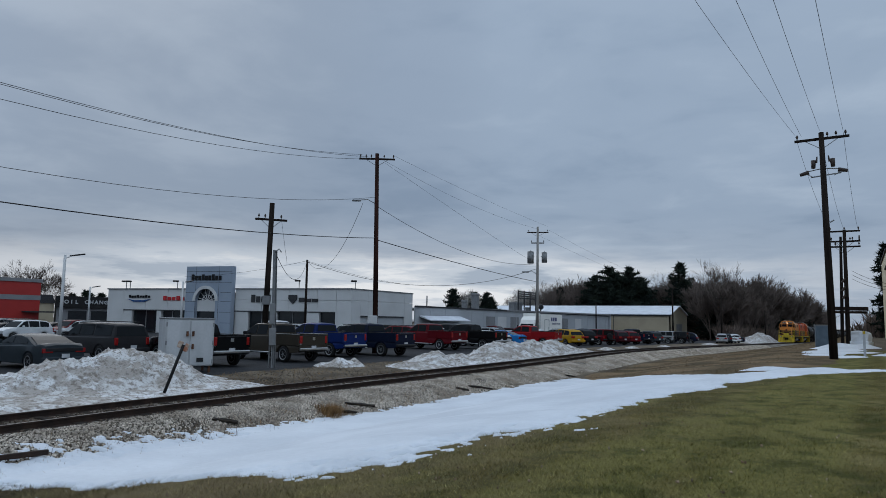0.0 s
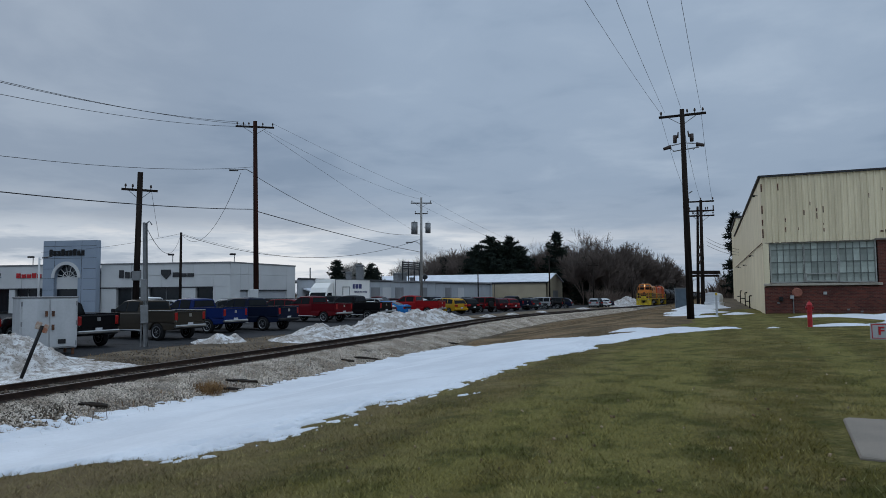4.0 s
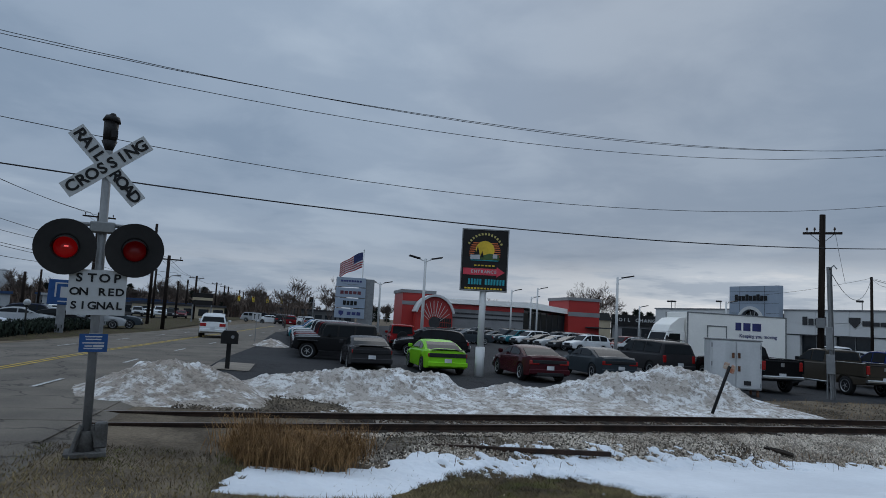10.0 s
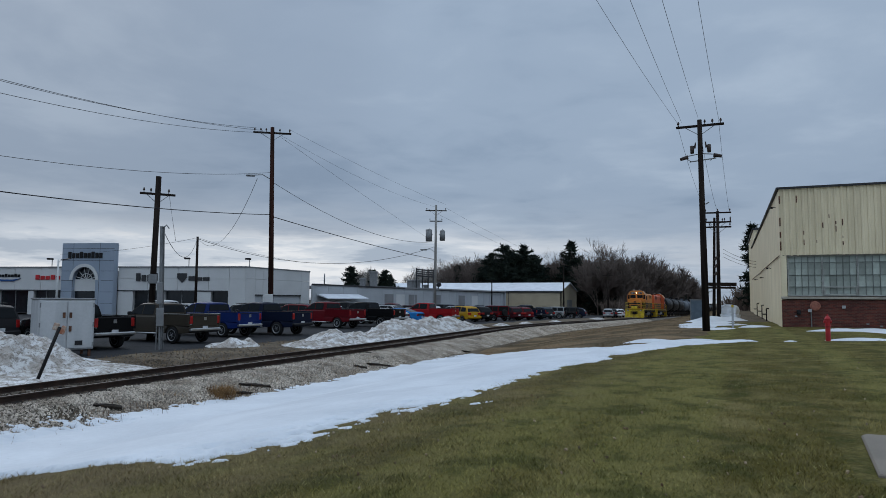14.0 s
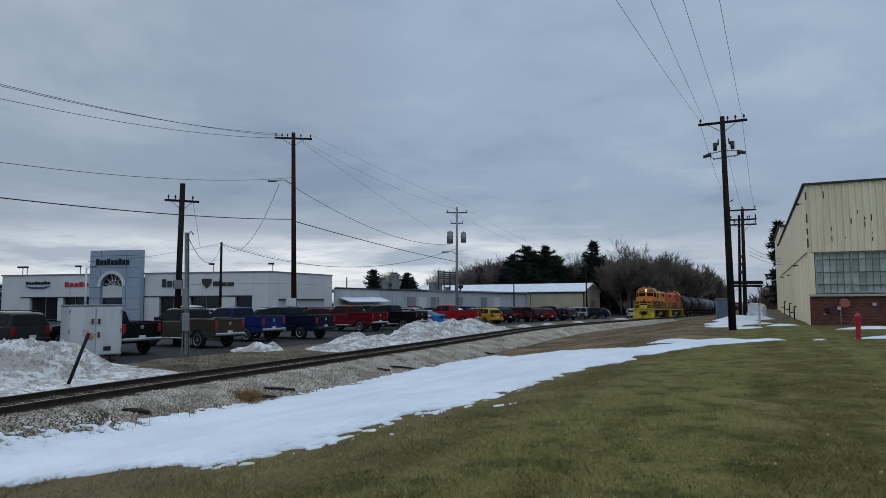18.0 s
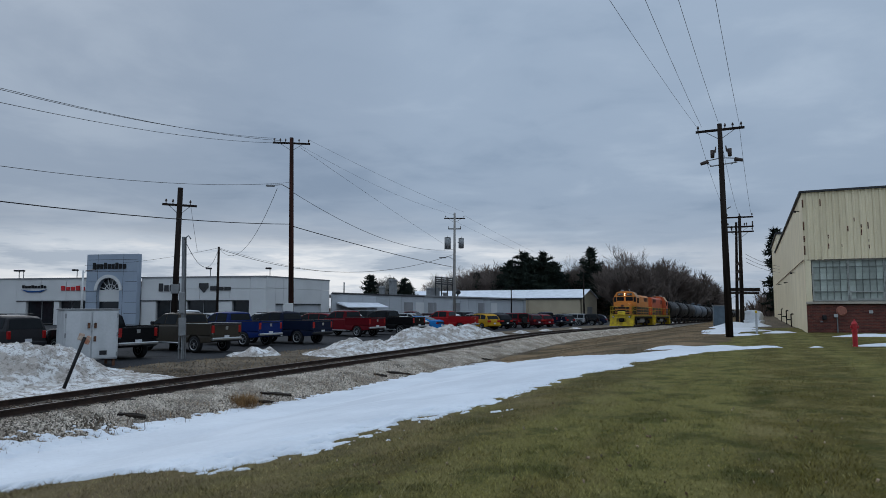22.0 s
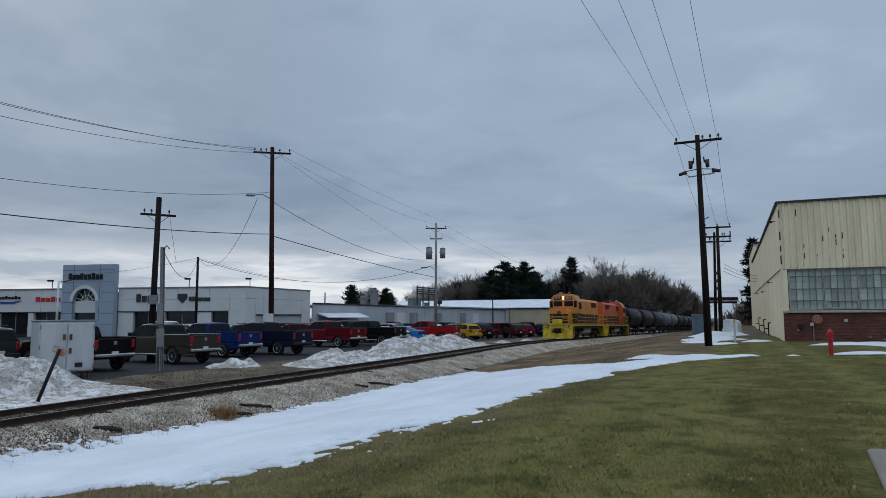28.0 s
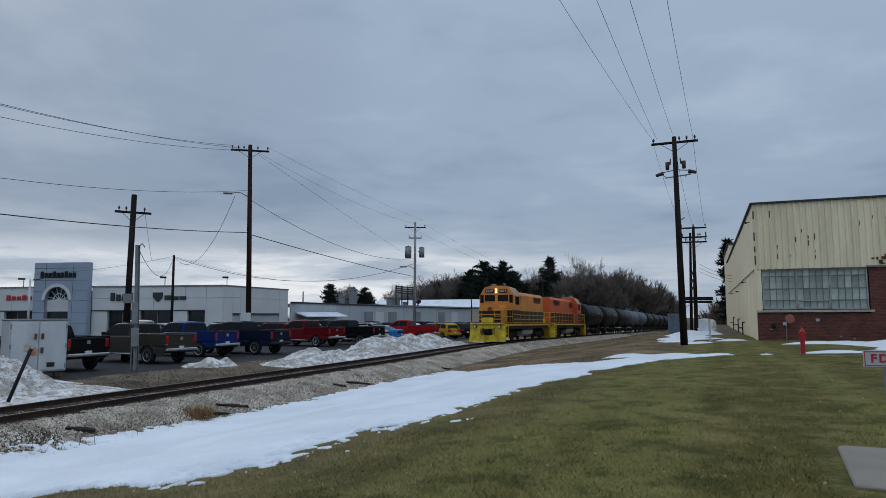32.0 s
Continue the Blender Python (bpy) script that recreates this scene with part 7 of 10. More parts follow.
def build_tank(material, label):
    t = thing("tank_car", Matrix(), label, "tank car", "tank cars of the train")
    h = 5.85
    R = 1.50
    ring = [(math.cos(2 * math.pi * i / 28), math.sin(2 * math.pi * i / 28)) for i in range(28)]
    bm = bmesh.new()
    prof = [(-h + 0.02, 0.001), (-h + 0.05, 0.5), (-h + 0.16, 0.95), (-h + 0.34, 1.28), (-h + 0.58, 1.46), (-h + 0.8, R), (h - 0.8, R), (h - 0.58, 1.46), (h - 0.34, 1.28), (h - 0.16, 0.95), (h - 0.05, 0.5), (h - 0.02, 0.001)]
    loft(bm, [[(x, r * c, 2.62 + r * s) for c, s in ring] for x, r in prof], smooth=True)
    tank = part("tank", bm, material, t)
    for x in (-3.4, 0.0, 3.4):
        bm = bmesh.new()
        loft(bm, [[(x + d, (R + 0.012) * c, 2.62 + (R + 0.012) * s) for c, s in ring] for d in (-0.05, 0.05)])
        part("weld_band", bm, material, tank)
    for k in (-1, 1):
        for xx, w in ((1.6, 0.9), (2.6, 0.6)):
            bm = bmesh.new()
            box(bm, k * xx, -k * 1.475, 2.95, w, 0.02, 0.14)
            part("stencil", bm, mat("stencil_grey", (0.30, 0.30, 0.30), 0.8), tank)
    bm = bmesh.new()
    tube(bm, (0, 0, 4.05), (0, 0, 4.48), 0.42, 0.42, 16)
    tube(bm, (0, 0, 4.48), (0, 0, 4.56), 0.46, 0.40, 16)
    part("manway", bm, material, tank)
    bm = bmesh.new()
    box(bm, 0, 0, 4.14, 2.2, 1.5, 0.05)
    part("platform", bm, GRIME, t)
    bm = bmesh.new()
    for x in (-1.1, 1.1):
        for y in (-0.75, 0.75):
            rail_post(bm, x, y, 4.1, 4.9)
    for y in (-0.75, 0.75):
        tube(bm, (-1.1, y, 4.9), (1.1, y, 4.9), 0.022, None, 5)
    part("railing", bm, GRIME, t)
    for k in (-1, 1):
        bm = bmesh.new()
        for d in (-0.2, 0.2):
            tube(bm, (d, k * 1.56, 1.0), (d, k * 0.9, 4.15), 0.02, None, 5)
        for i in range(8):
            u = i / 8
            tube(bm, (-0.2, k * (1.56 - 0.66 * u), 1.0 + 3.1 * u), (0.2, k * (1.56 - 0.66 * u), 1.0 + 3.1 * u), 0.015, None, 4)
        part("ladder", bm, GRIME, t)
    bm = bmesh.new()
    box(bm, 0, 0, 1.05, 2 * h + 0.3, 0.7, 0.22)
    for e in (-1, 1):
        box(bm, e * (h - 0.2), 0, 1.05, 0.7, 2.7, 0.14)
        box(bm, e * (h - 1.9), 0, 1.25, 0.9, 2.2, 0.5)
        box(bm, e * (h + 0.45), 0, 0.9, 0.9, 0.25, 0.25)
    part("underframe", bm, GRIME, t)
    # added box that shuts out the light under the tank, with two air tanks
    bm = bmesh.new()
    box(bm, 0, 0, 0.66, 5.2, 1.1, 0.42, 0, 0.03)
    for k in (-1, 1):
        tube(bm, (-2.2, k * 0.75, 0.72), (0.6, k * 0.75, 0.72), 0.2, None, 10)
    part("brake_gear", bm, GRIME, t)
    for e in (-1, 1):
        bm = bmesh.new()
        for k in (-1, 1):
            rail_post(bm, e * (h + 0.1), k * 1.3, 1.1, 2.1)
        tube(bm, (e * (h + 0.1), -1.3, 2.1), (e * (h + 0.1), 1.3, 2.1), 0.022, None, 5)
        part("end_railing", bm, GRIME, t)
        wheelset_truck(t, e * (h - 1.9), 2, 0.88, 0.46, GRIME, 0.44, 0.95)
    return t


TRAIN = []  # thing, metres behind the train's front, turned end for end
lead = build_loco(ORANGE, "orange and yellow diesel locomotive with lit headlights leading the train")
TRAIN.append((lead, 8.3, False))
second = build_loco(REDOR, "faded red-orange diesel locomotive coupled behind the leader", lit=False)
TRAIN.append((second, 8.3 + 17.1, True))
tb = build_tank(TANKB, "sooty black railway tank car in the train")
tg_ = build_tank(TANKG, "weathered grey railway tank car in the train")
at = 8.3 + 17.1 + 8.3 + 7.0
for k in range(16):
    src = tg_ if k in (3, 4) else tb
    first = (k == 0) or (k == 3)
    ob = src if first else copy_thing(src, Matrix())
    TRAIN.append((ob, at, False))
    at += 13.9

# ---- the white car dealer ----
DEAL = Matrix.Translation((-92.8, 53.3, -0.2)) @ Matrix.Rotation(radians(14.7), 4, "Z")
deal = thing("car_dealer", DEAL, "white panelled car dealership with a grey entrance tower", "building", kind="structure")
FW, DH = 38.6, 6.05


def wall_part(name, x0, x1, y0, y1, z0, z1, material, parent, label=""):
    bm = bmesh.new()
    box(bm, (x0 + x1) / 2, (y0 + y1) / 2, (z0 + z1) / 2, x1 - x0, y1 - y0, z1 - z0)
    return part(name, bm, material, parent, label)


wall_part("left_pier", 0, 2.9, 0.0, 0.4, 0, DH, WHITEP, deal)
px = [2.9, 6.7, 10.5, 14.3]
for a, b in zip(px, px[1:]):
    wall_part("wall_panel", a + 0.02, b - 0.02, 0, 0.35, 3.15, DH - 0.1, WHITEP, deal)
px = [21.5, 25.6, 29.7, 33.8, 36.5, 38.6]
for a, b in zip(px, px[1:]):
    wall_part("wall_panel", a + 0.02, b - 0.02, 0, 0.35, 3.15, 4.55, WHITEP, deal)
    wall_part("wall_panel", a + 0.02, b - 0.02, 0, 0.35, 4.58, DH - 0.1, WHITEP, deal)
wall_part("right_pier", 36.4, 38.6, 0.0, 0.38, 0, 3.14, WHITEP, deal)
for a, b in ((8.7, 9.5), (21.5, 23.6), (27.3, 27.9), (32.2, 34.1), (2.9, 4.4)):
    wall_part("wall_pier", a, b, 0.05, 0.4, 0, 3.14, WHITEP, deal)
wall_part("soffit_trim", 2.9, 36.4, -0.03, 0.3, 3.02, 3.14, TRIMDARK, deal)
for a, b in ((4.4, 8.7), (9.5, 14.3), (23.6, 27.3), (27.9, 32.2), (34.1, 36.4)):
    g_ = wall_part("shop_window", a, b, 0.5, 0.56, 0.2, 3.05, WINDOW, deal, "dark showroom window")
    k = max(1, int((b - a) / 1.5))
    for i in range(k + 1):
        xx = a + (b - a) * i / k
        wall_part("mullion", xx - 0.04, xx + 0.04, 0.42, 0.52, 0.2, 3.05, STEEL, g_)
# entrance tower with an arch
TX0, TX1, TH = 14.2, 21.5, 9.0
bm = bmesh.new()
cxm, rad_, zs_ = 17.42, 1.6, 4.40
arch = [(cxm + rad_ * math.cos(radians(a)), zs_ + rad_ * math.sin(radians(a))) for a in range(0, 181, 12)]
outer = [(TX0, 0), (TX0, TH), (TX1, TH), (TX1, 0), (cxm + rad_, 0)] + arch + [(cxm - rad_, 0)]
lo = [bm.verts.new((x, -0.9, z)) for x, z in outer]
hi = [bm.verts.new((x, -0.1, z)) for x, z in outer]
n = len(outer)
# front and back skins as strips round the arch
def skin(v):
    k0 = 5
    arcv = v[k0:k0 + len(arch)]
    half = len(arch) // 2
    bm.faces.new([v[2], v[3], v[4]] + arcv[:half + 1])
    bm.faces.new([v[2]] + [arcv[half], v[1]])
    bm.faces.new([v[1]] + arcv[half:] + [v[-1], v[0]])
skin(lo)
skin(hi)
for i in range(n):
    bm.faces.new((lo[i], lo[(i + 1) % n], hi[(i + 1) % n], hi[i]))
tower = part("tower", bm, TOWERP, deal, "silver-grey panelled entrance tower")
for xx in (TX0 + 1.6, TX1 - 2.0):
    wall_part("panel_joint", xx - 0.02, xx + 0.02, -0.91, -0.895, 0, TH, TRIMDARK, tower)
for z in (1.5, 2.9, 4.3, 5.5, 6.8, 8.3):
    for a, b in (((TX0, TX0 + 1.75), (TX1 - 1.75, TX1)) if z < 6 else ((TX0, TX1),)):
        wall_part("panel_joint", a + 0.01, b - 0.01, -0.91, -0.895, z - 0.02, z + 0.02, TRIMDARK, tower)
bm = bmesh.new()
for a0, a1 in zip(range(0, 180, 10), range(10, 190, 10)):
    c0, s0, c1, s1 = math.cos(radians(a0)), math.sin(radians(a0)), math.cos(radians(a1)), math.sin(radians(a1))
    vs = [bm.verts.new((cxm + r * c, y, zs_ + r * s)) for y in (-1.0, -0.88) for r, c, s in ((1.6, c0, s0), (2.0, c0, s0), (2.0, c1, s1), (1.6, c1, s1))]
    for f_ in ((0, 1, 2, 3), (4, 5, 6, 7), (0, 1, 5, 4), (1, 2, 6, 5), (2, 3, 7, 6), (3, 0, 4, 7)):
        bm.faces.new([vs[i] for i in f_])
part("arch_ring", bm, WHITEP, tower, "pale arch surround")
wall_part("arch_glass", cxm - 1.6, cxm + 1.6, -0.35, -0.3, 0.0, zs_ + 1.62, WINDOW, tower)
bm = bmesh.new()
for a in range(15, 180, 30):
    tube(bm, (cxm, -0.45, zs_), (cxm + 1.6 * math.cos(radians(a)), -0.45, zs_ + 1.6 * math.sin(radians(a))), 0.05, None, 4)
for a0 in range(0, 180, 20):
    tube(bm, (cxm + 0.8 * math.cos(radians(a0)), -0.45, zs_ + 0.8 * math.sin(radians(a0))), (cxm + 0.8 * math.cos(radians(a0 + 20)), -0.45, zs_ + 0.8 * math.sin(radians(a0 + 20))), 0.05, None, 4)
box(bm, cxm, -0.45, zs_, 3.2, 0.1, 0.12)
part("arch_tracery", bm, WHITEP, tower, "white wheel tracery of the arch window")
wall_part("arch_transom", cxm - 1.6, cxm + 1.6, -0.5, -0.36, 3.0, 4.35, WHITEP, tower)


def blocks(name, parent, x0, x1, z, hgt, material, y, n, label, gap=0.22):
    """A lettered mark as a row of plain blocks."""
    w = (x1 - x0) / n
    for i in range(n):
        hh = hgt * (0.78 if i % 3 else 1.0)
        bm = bmesh.new()
        box(bm, x0 + w * (i + 0.5), y, z - (hgt - hh) / 2, w * (1 - gap), 0.10, hh, 0, 0.02)
        part(name, bm, material, parent, label)


blocks("name_block", tower, 15.05, 19.95, 7.52, 0.80, BLACKTXT, -0.97, 9, "black sign block")
blocks("mark_block", deal, 3.75, 7.55, 4.98, 0.40, BLACKTXT, -0.07, 8, "dark sign block")
bm = bmesh.new()
prism(bm, [(3.65, 4.62), (4.8, 4.45), (6.5, 4.45), (7.65, 4.62), (6.6, 4.22), (4.7, 4.22)], "y", -0.12, 0.0)
part("wing_badge", bm, BLUE, deal, "blue winged badge")
blocks("mark_block", deal, 9.7, 13.4, 4.74, 0.62, REDTXT, -0.07, 5, "red sign block")
blocks("mark_block", deal, 23.95, 27.05, 4.76, 1.0, TRIMDARK, -0.07, 4, "dark sign block")
blocks("mark_block", deal, 31.1, 34.0, 4.62, 0.55, TRIMDARK, -0.07, 3, "dark sign block", 0.12)
bm = bmesh.new()
prism(bm, [(29.65, 5.25), (30.9, 5.25), (30.9, 4.7), (30.3, 4.08), (29.65, 4.7)], "y", -0.14, 0.0)
part("shield_badge", bm, TRIMDARK, deal, "dark shield badge")
wall_part("coping", -0.15, FW + 0.1, -0.1, 0.5, DH - 0.1, DH + 0.06, STEEL, deal)
# flank along the track, turned a little from square, with two roller doors
def flank_part(name, a, b, out, thick, z0, z1, material, label=""):
    bm = bmesh.new()
    c, s = math.cos(radians(80)), math.sin(radians(80))
    u, v = (a + b) / 2, out - thick / 2
    box(bm, FW + u * c + v * s, u * s - v * c, (z0 + z1) / 2, b - a, thick, z1 - z0, radians(80))
    return part(name, bm, material, deal, label)


for a, b, z0 in ((0.05, 2.0, 0), (2.0, 3.6, 2.72), (3.6, 5.4, 0), (5.4, 12.4, 2.72), (12.4, 14.6, 0)):
    flank_part("flank_panel", a, b - 0.03, 0.0, 0.35, z0, 4.6, WHITEP)
    flank_part("flank_panel", a, b - 0.03, 0.0, 0.35, 4.63, DH - 0.1, WHITEP)
for a, b in ((2.0, 3.6), (5.4, 12.4)):
    flank_part("roller_door", a, b, -0.2, 0.1, 0, 2.72, SHEETG, "pale roller door")
    flank_part("door_head", a, b, 0.01, 0.3, 2.58, 2.71, TRIMDARK)
flank_part("flank_coping", 0, 14.65, 0.06, 0.5, DH - 0.1, DH + 0.06, STEEL)
wall_part("roof", 0.2, FW - 0.6, 0.4, 13.0, DH - 0.8, DH - 0.5, GREYB, deal)
wall_part("rear_wall", 0, FW + 2.0, 13.0, 13.3, 0, DH - 0.4, WHITEP, deal)
wall_part("left_wall", 0, 0.35, 0.4, 13.0, 0, DH - 0.4, WHITEP, deal)
for xx, yy in ((2.2, 1.0), (2.9, 1.0), (11.0, 1.2), (30.2, 1.5), (37.6, 3.0)):
    t_ = thing("roof_flood_lamp", DEAL @ pose(xx, yy, DH - 0.5), "small dark flood lamp on a roof mast", "lamp", "roof lamps")
    bm = bmesh.new()
    tube(bm, (0, 0, 0), (0, 0, 1.5), 0.05, None, 6)
    part("mast", bm, STEEL, t_)
    bm = bmesh.new()
    box(bm, -0.1, -0.25, 1.6, 0.75, 0.5, 0.22, 0.5, 0.05)
    part("head", bm, PLASTIC, t_)

# ---- long grey workshop behind ----
work = thing("workshop_range", Matrix(), "long low grey metal workshop with roller doors", "building", kind="structure")


def work_x(y):
    return -56.4 - 0.01 * (y - 78)


yy = 78.0
k = 0
while yy < 160:
    z0, z1 = ground_z(-56, yy), 4.05 - 0.004 * (yy - 78)
    wall_part("siding_panel", work_x(yy) - 0.25, work_x(yy), yy, yy + 3.95, z0, z1, SHEETG, work)
    wall_part("siding_rib", work_x(yy) - 0.02, work_x(yy) + 0.05, yy + 3.86, yy + 3.96, z0, z1, SHEETG, work)
    yy += 4.0
    k += 1
for y0, y1, light in ((98.8, 101.8, 0), (102.9, 106.0, 1), (107.7, 111.0, 0), (118.8, 121.6, 0), (131.0, 134.4, 0), (138.5, 142.0, 1)):
    wall_part("roller_door", work_x(y0) - 0.05, work_x(y0) + 0.06, y0, y1, ground_z(-56, y0), 2.86, WHITEP if light else GREYB, work, "closed roller door")
bm = bmesh.new()
for y0 in range(78, 160, 4):
    z1 = 4.05 - 0.004 * (y0 - 78)
    box(bm, work_x(y0) + 0.02, y0 + 2, z1, 0.25, 4.0, 0.22)
part("gutter", bm, TRIMDARK, work)
bm = bmesh.new()
box(bm, -67, 126, 4.0, 21, 68, 0.3)
part("roof", bm, GREYB, work)
wall_part("end_wall", -77, -56.7, 160, 160.3, -2, 3.7, SHEETG, work)
bm = bmesh.new()
prism(bm, [(-56.3, 2.55), (-54.4, 2.0), (-54.4, 2.12), (-56.3, 2.75)], "y", 79.0, 90.0)
part("canopy", bm, SNOW, work, "metal canopy under old snow")
for x, y, h_, r_ in ((-60, 100.8, 2.6, 0.75), (-60, 97.2, 1.3, 0.55), (-60, 86, 1.0, 0.10), (-60, 114.8, 1.5, 0.8), (-60, 117.6, 1.6, 0.7), (-60, 121.5, 0.7, 0.6)):
    bm = bmesh.new()
    if r_ > 0.3:
        box(bm, x, y, 4.1 + h_ / 2, r_ * 1.4, r_ * 1.4, h_, 0, 0.08)
        box(bm, x, y, 4.1 + h_, r_ * 1.9, r_ * 1.9, 0.3, 0.4, 0.05)
    else:
        tube(bm, (x, y, 4.1), (x, y, 4.1 + h_ * 1.8), r_, r_, 8)
    part("roof_unit", bm, STEEL, work, "grey rooftop ventilation unit")
bm = bmesh.new()
for zz in (6.55, 6.95, 7.35, 7.75):
    box(bm, -58.5, 118.5, zz, 0.12, 8.0, 0.26)
for yy in (114.7, 117.2, 119.8, 122.3):
    box(bm, -58.7, yy, 6.0, 0.18, 0.2, 4.0)
part("billboard", bm, TRIMDARK, work, "dark billboard seen from behind")
# bent exhaust duct
bm = bmesh.new()
run(bm, [(-57.2, 121.4, 3.9), (-57.2, 121.4, 4.8), (-56.9, 121.0, 5.15), (-56.4, 120.2, 4.9)], 0.42, 10)
part("exhaust_duct", bm, TRIMDARK, work)

# ---- tan building with a snow-covered roof ----
TY0, TX = 166.0, -43.8
zg_ = ground_z(TX, TY0)
tanb = thing("tan_shed", Matrix(), "tan metal shed under a snow-covered gable roof", "building", kind="structure")
EZ, RZ, TD = 4.25, 6.2, 16.0
bm = bmesh.new()
box(bm, (TX - 104) / 2, TY0 + 0.15, (zg_ + EZ) / 2, 104 + TX, 0.3, EZ - zg_)
part("front_wall", bm, TAN, tanb)
bm = bmesh.new()
prism(bm, [(TY0, zg_), (TY0 + TD, zg_), (TY0 + TD, EZ), (TY0 + TD / 2, RZ + 0.1), (TY0, EZ)], "x", TX - 0.3, TX)
part("gable_wall", bm, TAN, tanb, "tan gable end")
wall_part("gable_door", TX, TX + 0.08, TY0 + 5.5, TY0 + 10.5, zg_, zg_ + 3.8, GREYB, tanb, "large sliding door")
wall_part("side_door", TX - 5.0, TX - 3.9, TY0 - 0.06, TY0, zg_, zg_ + 2.1, TRIMDARK, tanb)
for x0 in range(-100, -46, 6):
    wall_part("wall_rib", x0, x0 + 0.12, TY0 - 0.05, TY0, zg_, EZ, TRIMDARK if x0 % 4 else TAN, tanb)
wall_part("eave_trim", -104, TX + 0.3, TY0 - 0.3, TY0 - 0.1, EZ - 0.35, EZ + 0.05, TRIMDARK, tanb)
bm = bmesh.new()
prism(bm, [(TY0 - 0.4, EZ), (TY0 + TD / 2, RZ + 0.28), (TY0 + TD + 0.4, EZ), (TY0 + TD + 0.4, EZ + 0.15), (TY0 + TD / 2, RZ + 0.45), (TY0 - 0.4, EZ + 0.15)], "x", -104, TX + 0.35)
part("roof", bm, SNOW, tanb, "roof under a smooth white snow cover")
wall_part("back_wall", -104, TX - 0.3, TY0 + TD - 0.3, TY0 + TD, zg_, EZ, TAN, tanb)

# ---- the red dealer across the lot ----
redd = thing("red_dealer", Matrix.Translation((-105, 12.5, -0.2)) @ Matrix.Rotation(radians(90), 4, "Z"), "red and grey car dealership with a fan-shaped arch entrance", "building", kind="structure")
# local x runs along world +y, local -y faces the viewer
wall_part("left_block", 3.7, 8.9, 0.0, 9.0, 0, 6.5, REDP, redd, "red corner block")
wall_part("left_cap", 3.5, 9.1, -0.15, 9.1, 6.5, 7.0, GREYB, redd)
wall_part("left_band", 3.65, 8.95, -0.05, 0.02, 4.6, 5.2, GREYB, redd)
bm = bmesh.new()
ctr, RA = 8.4, 2.9
pts = [(ctr - RA, 2.6)] + [(ctr + RA * math.cos(radians(a)), 2.6 + 3.4 * math.sin(radians(a))) for a in range(165, 14, -10)] + [(ctr + RA, 2.6), (ctr + RA, 0), (ctr - RA, 0)]
prism(bm, pts, "y", -3.0, -0.2)
pav = part("arch_front", bm, REDP, redd, "red arched front with a sunburst of ribs")
bm = bmesh.new()
for a in range(165, 20, -10):
    c0, s0, c1, s1 = (math.cos(radians(a)), math.sin(radians(a)), math.cos(radians(a - 10)), math.sin(radians(a - 10)))
    vs = [bm.verts.new((ctr + (RA + d) * c, y, 2.6 + (3.4 + d) * s)) for y in (-3.6, -0.2) for d, c, s in ((0, c0, s0), (0.35, c0, s0), (0.35, c1, s1), (0, c1, s1))]
    for f_ in ((0, 1, 2, 3), (4, 5, 6, 7), (0, 1, 5, 4), (1, 2, 6, 5), (2, 3, 7, 6), (3, 0, 4, 7)):
        bm.faces.new([vs[i] for i in f_])
part("arch_roof", bm, WHITEP, pav, "pale curved roof edge")
for a in range(20, 170, 15):
    bm = bmesh.new()
    tube(bm, (ctr + 1.0 * math.cos(radians(a)), -3.06, 2.0 + 1.0 * math.sin(radians(a))), (ctr + 2.5 * math.cos(radians(a)), -3.06, 2.4 + 3.0 * math.sin(radians(a))), 0.05, None, 4)
    part("sun_rib", bm, WHITEP, pav)
bm = bmesh.new()
ring = [(math.cos(2 * math.pi * i / 18), math.sin(2 * math.pi * i / 18)) for i in range(18)]
loft(bm, [[(ctr + r * c, y, 2.0 + r * s) for c, s in ring] for r, y in ((0.9, -3.0), (0.9, -3.08), (0.0005, -3.09))])
part("round_door", bm, TRIMDARK, pav)
for i in range(6):
    for j in range(3):
        wall_part("pane", 9.0 + 0.36 * i, 9.3 + 0.36 * i, -3.05, -3.0, 0.6 + 0.75 * j, 1.25 + 0.75 * j, WINDOW, pav)
wall_part("grey_wall", 11.3, 24.0, 0.2, 1.0, 0, 4.4, GREYB, redd)
wall_part("red_band", 11.3, 24.0, 0.1, 0.25, 4.4, 5.1, REDP, redd)
for z in (2.9, 3.6):
    wall_part("wall_band", 11.3, 24.0, 0.12, 0.2, z, z + 0.22, TRIMDARK, redd)
bm = bmesh.new()
prism(bm, [(11.0, 5.9), (25.5, 6.1), (31.6, 5.4), (31.6, 4.6), (24.0, 5.2), (11.0, 5.2)], "y", -0.6, 8.0)
part("roof_fascia", bm, TRUCKW, redd, "long pale roof fascia")
for i in range(7):
    a, b = 24.1 + i * 1.03, 24.1 + (i + 1) * 1.03 - 0.12
    wall_part("pane", a, b, 0.5, 0.6, 0.3, 4.3, WINDOW, redd)
    wall_part("mullion", b, b + 0.12, 0.4, 0.7, 0.0, 4.5, TRIMDARK, redd)
wall_part("right_block", 31.4, 36.9, -1.0, 8.0, 0, 6.9, REDP, redd, "red end block")
wall_part("right_band", 31.35, 36.95, -1.06, -0.98, 4.3, 5.0, GREYB, redd)
wall_part("right_cap", 31.2, 37.1, -1.15, 8.1, 6.9, 7.4, GREYB, redd)
wall_part("awning", 34.5, 38.6, -2.2, -1.0, 2.5, 2.7, TRIMDARK, redd)
wall_part("back_wall", 3.8, 36.8, 8.5, 9.0, 0, 5.0, GREYB, redd)

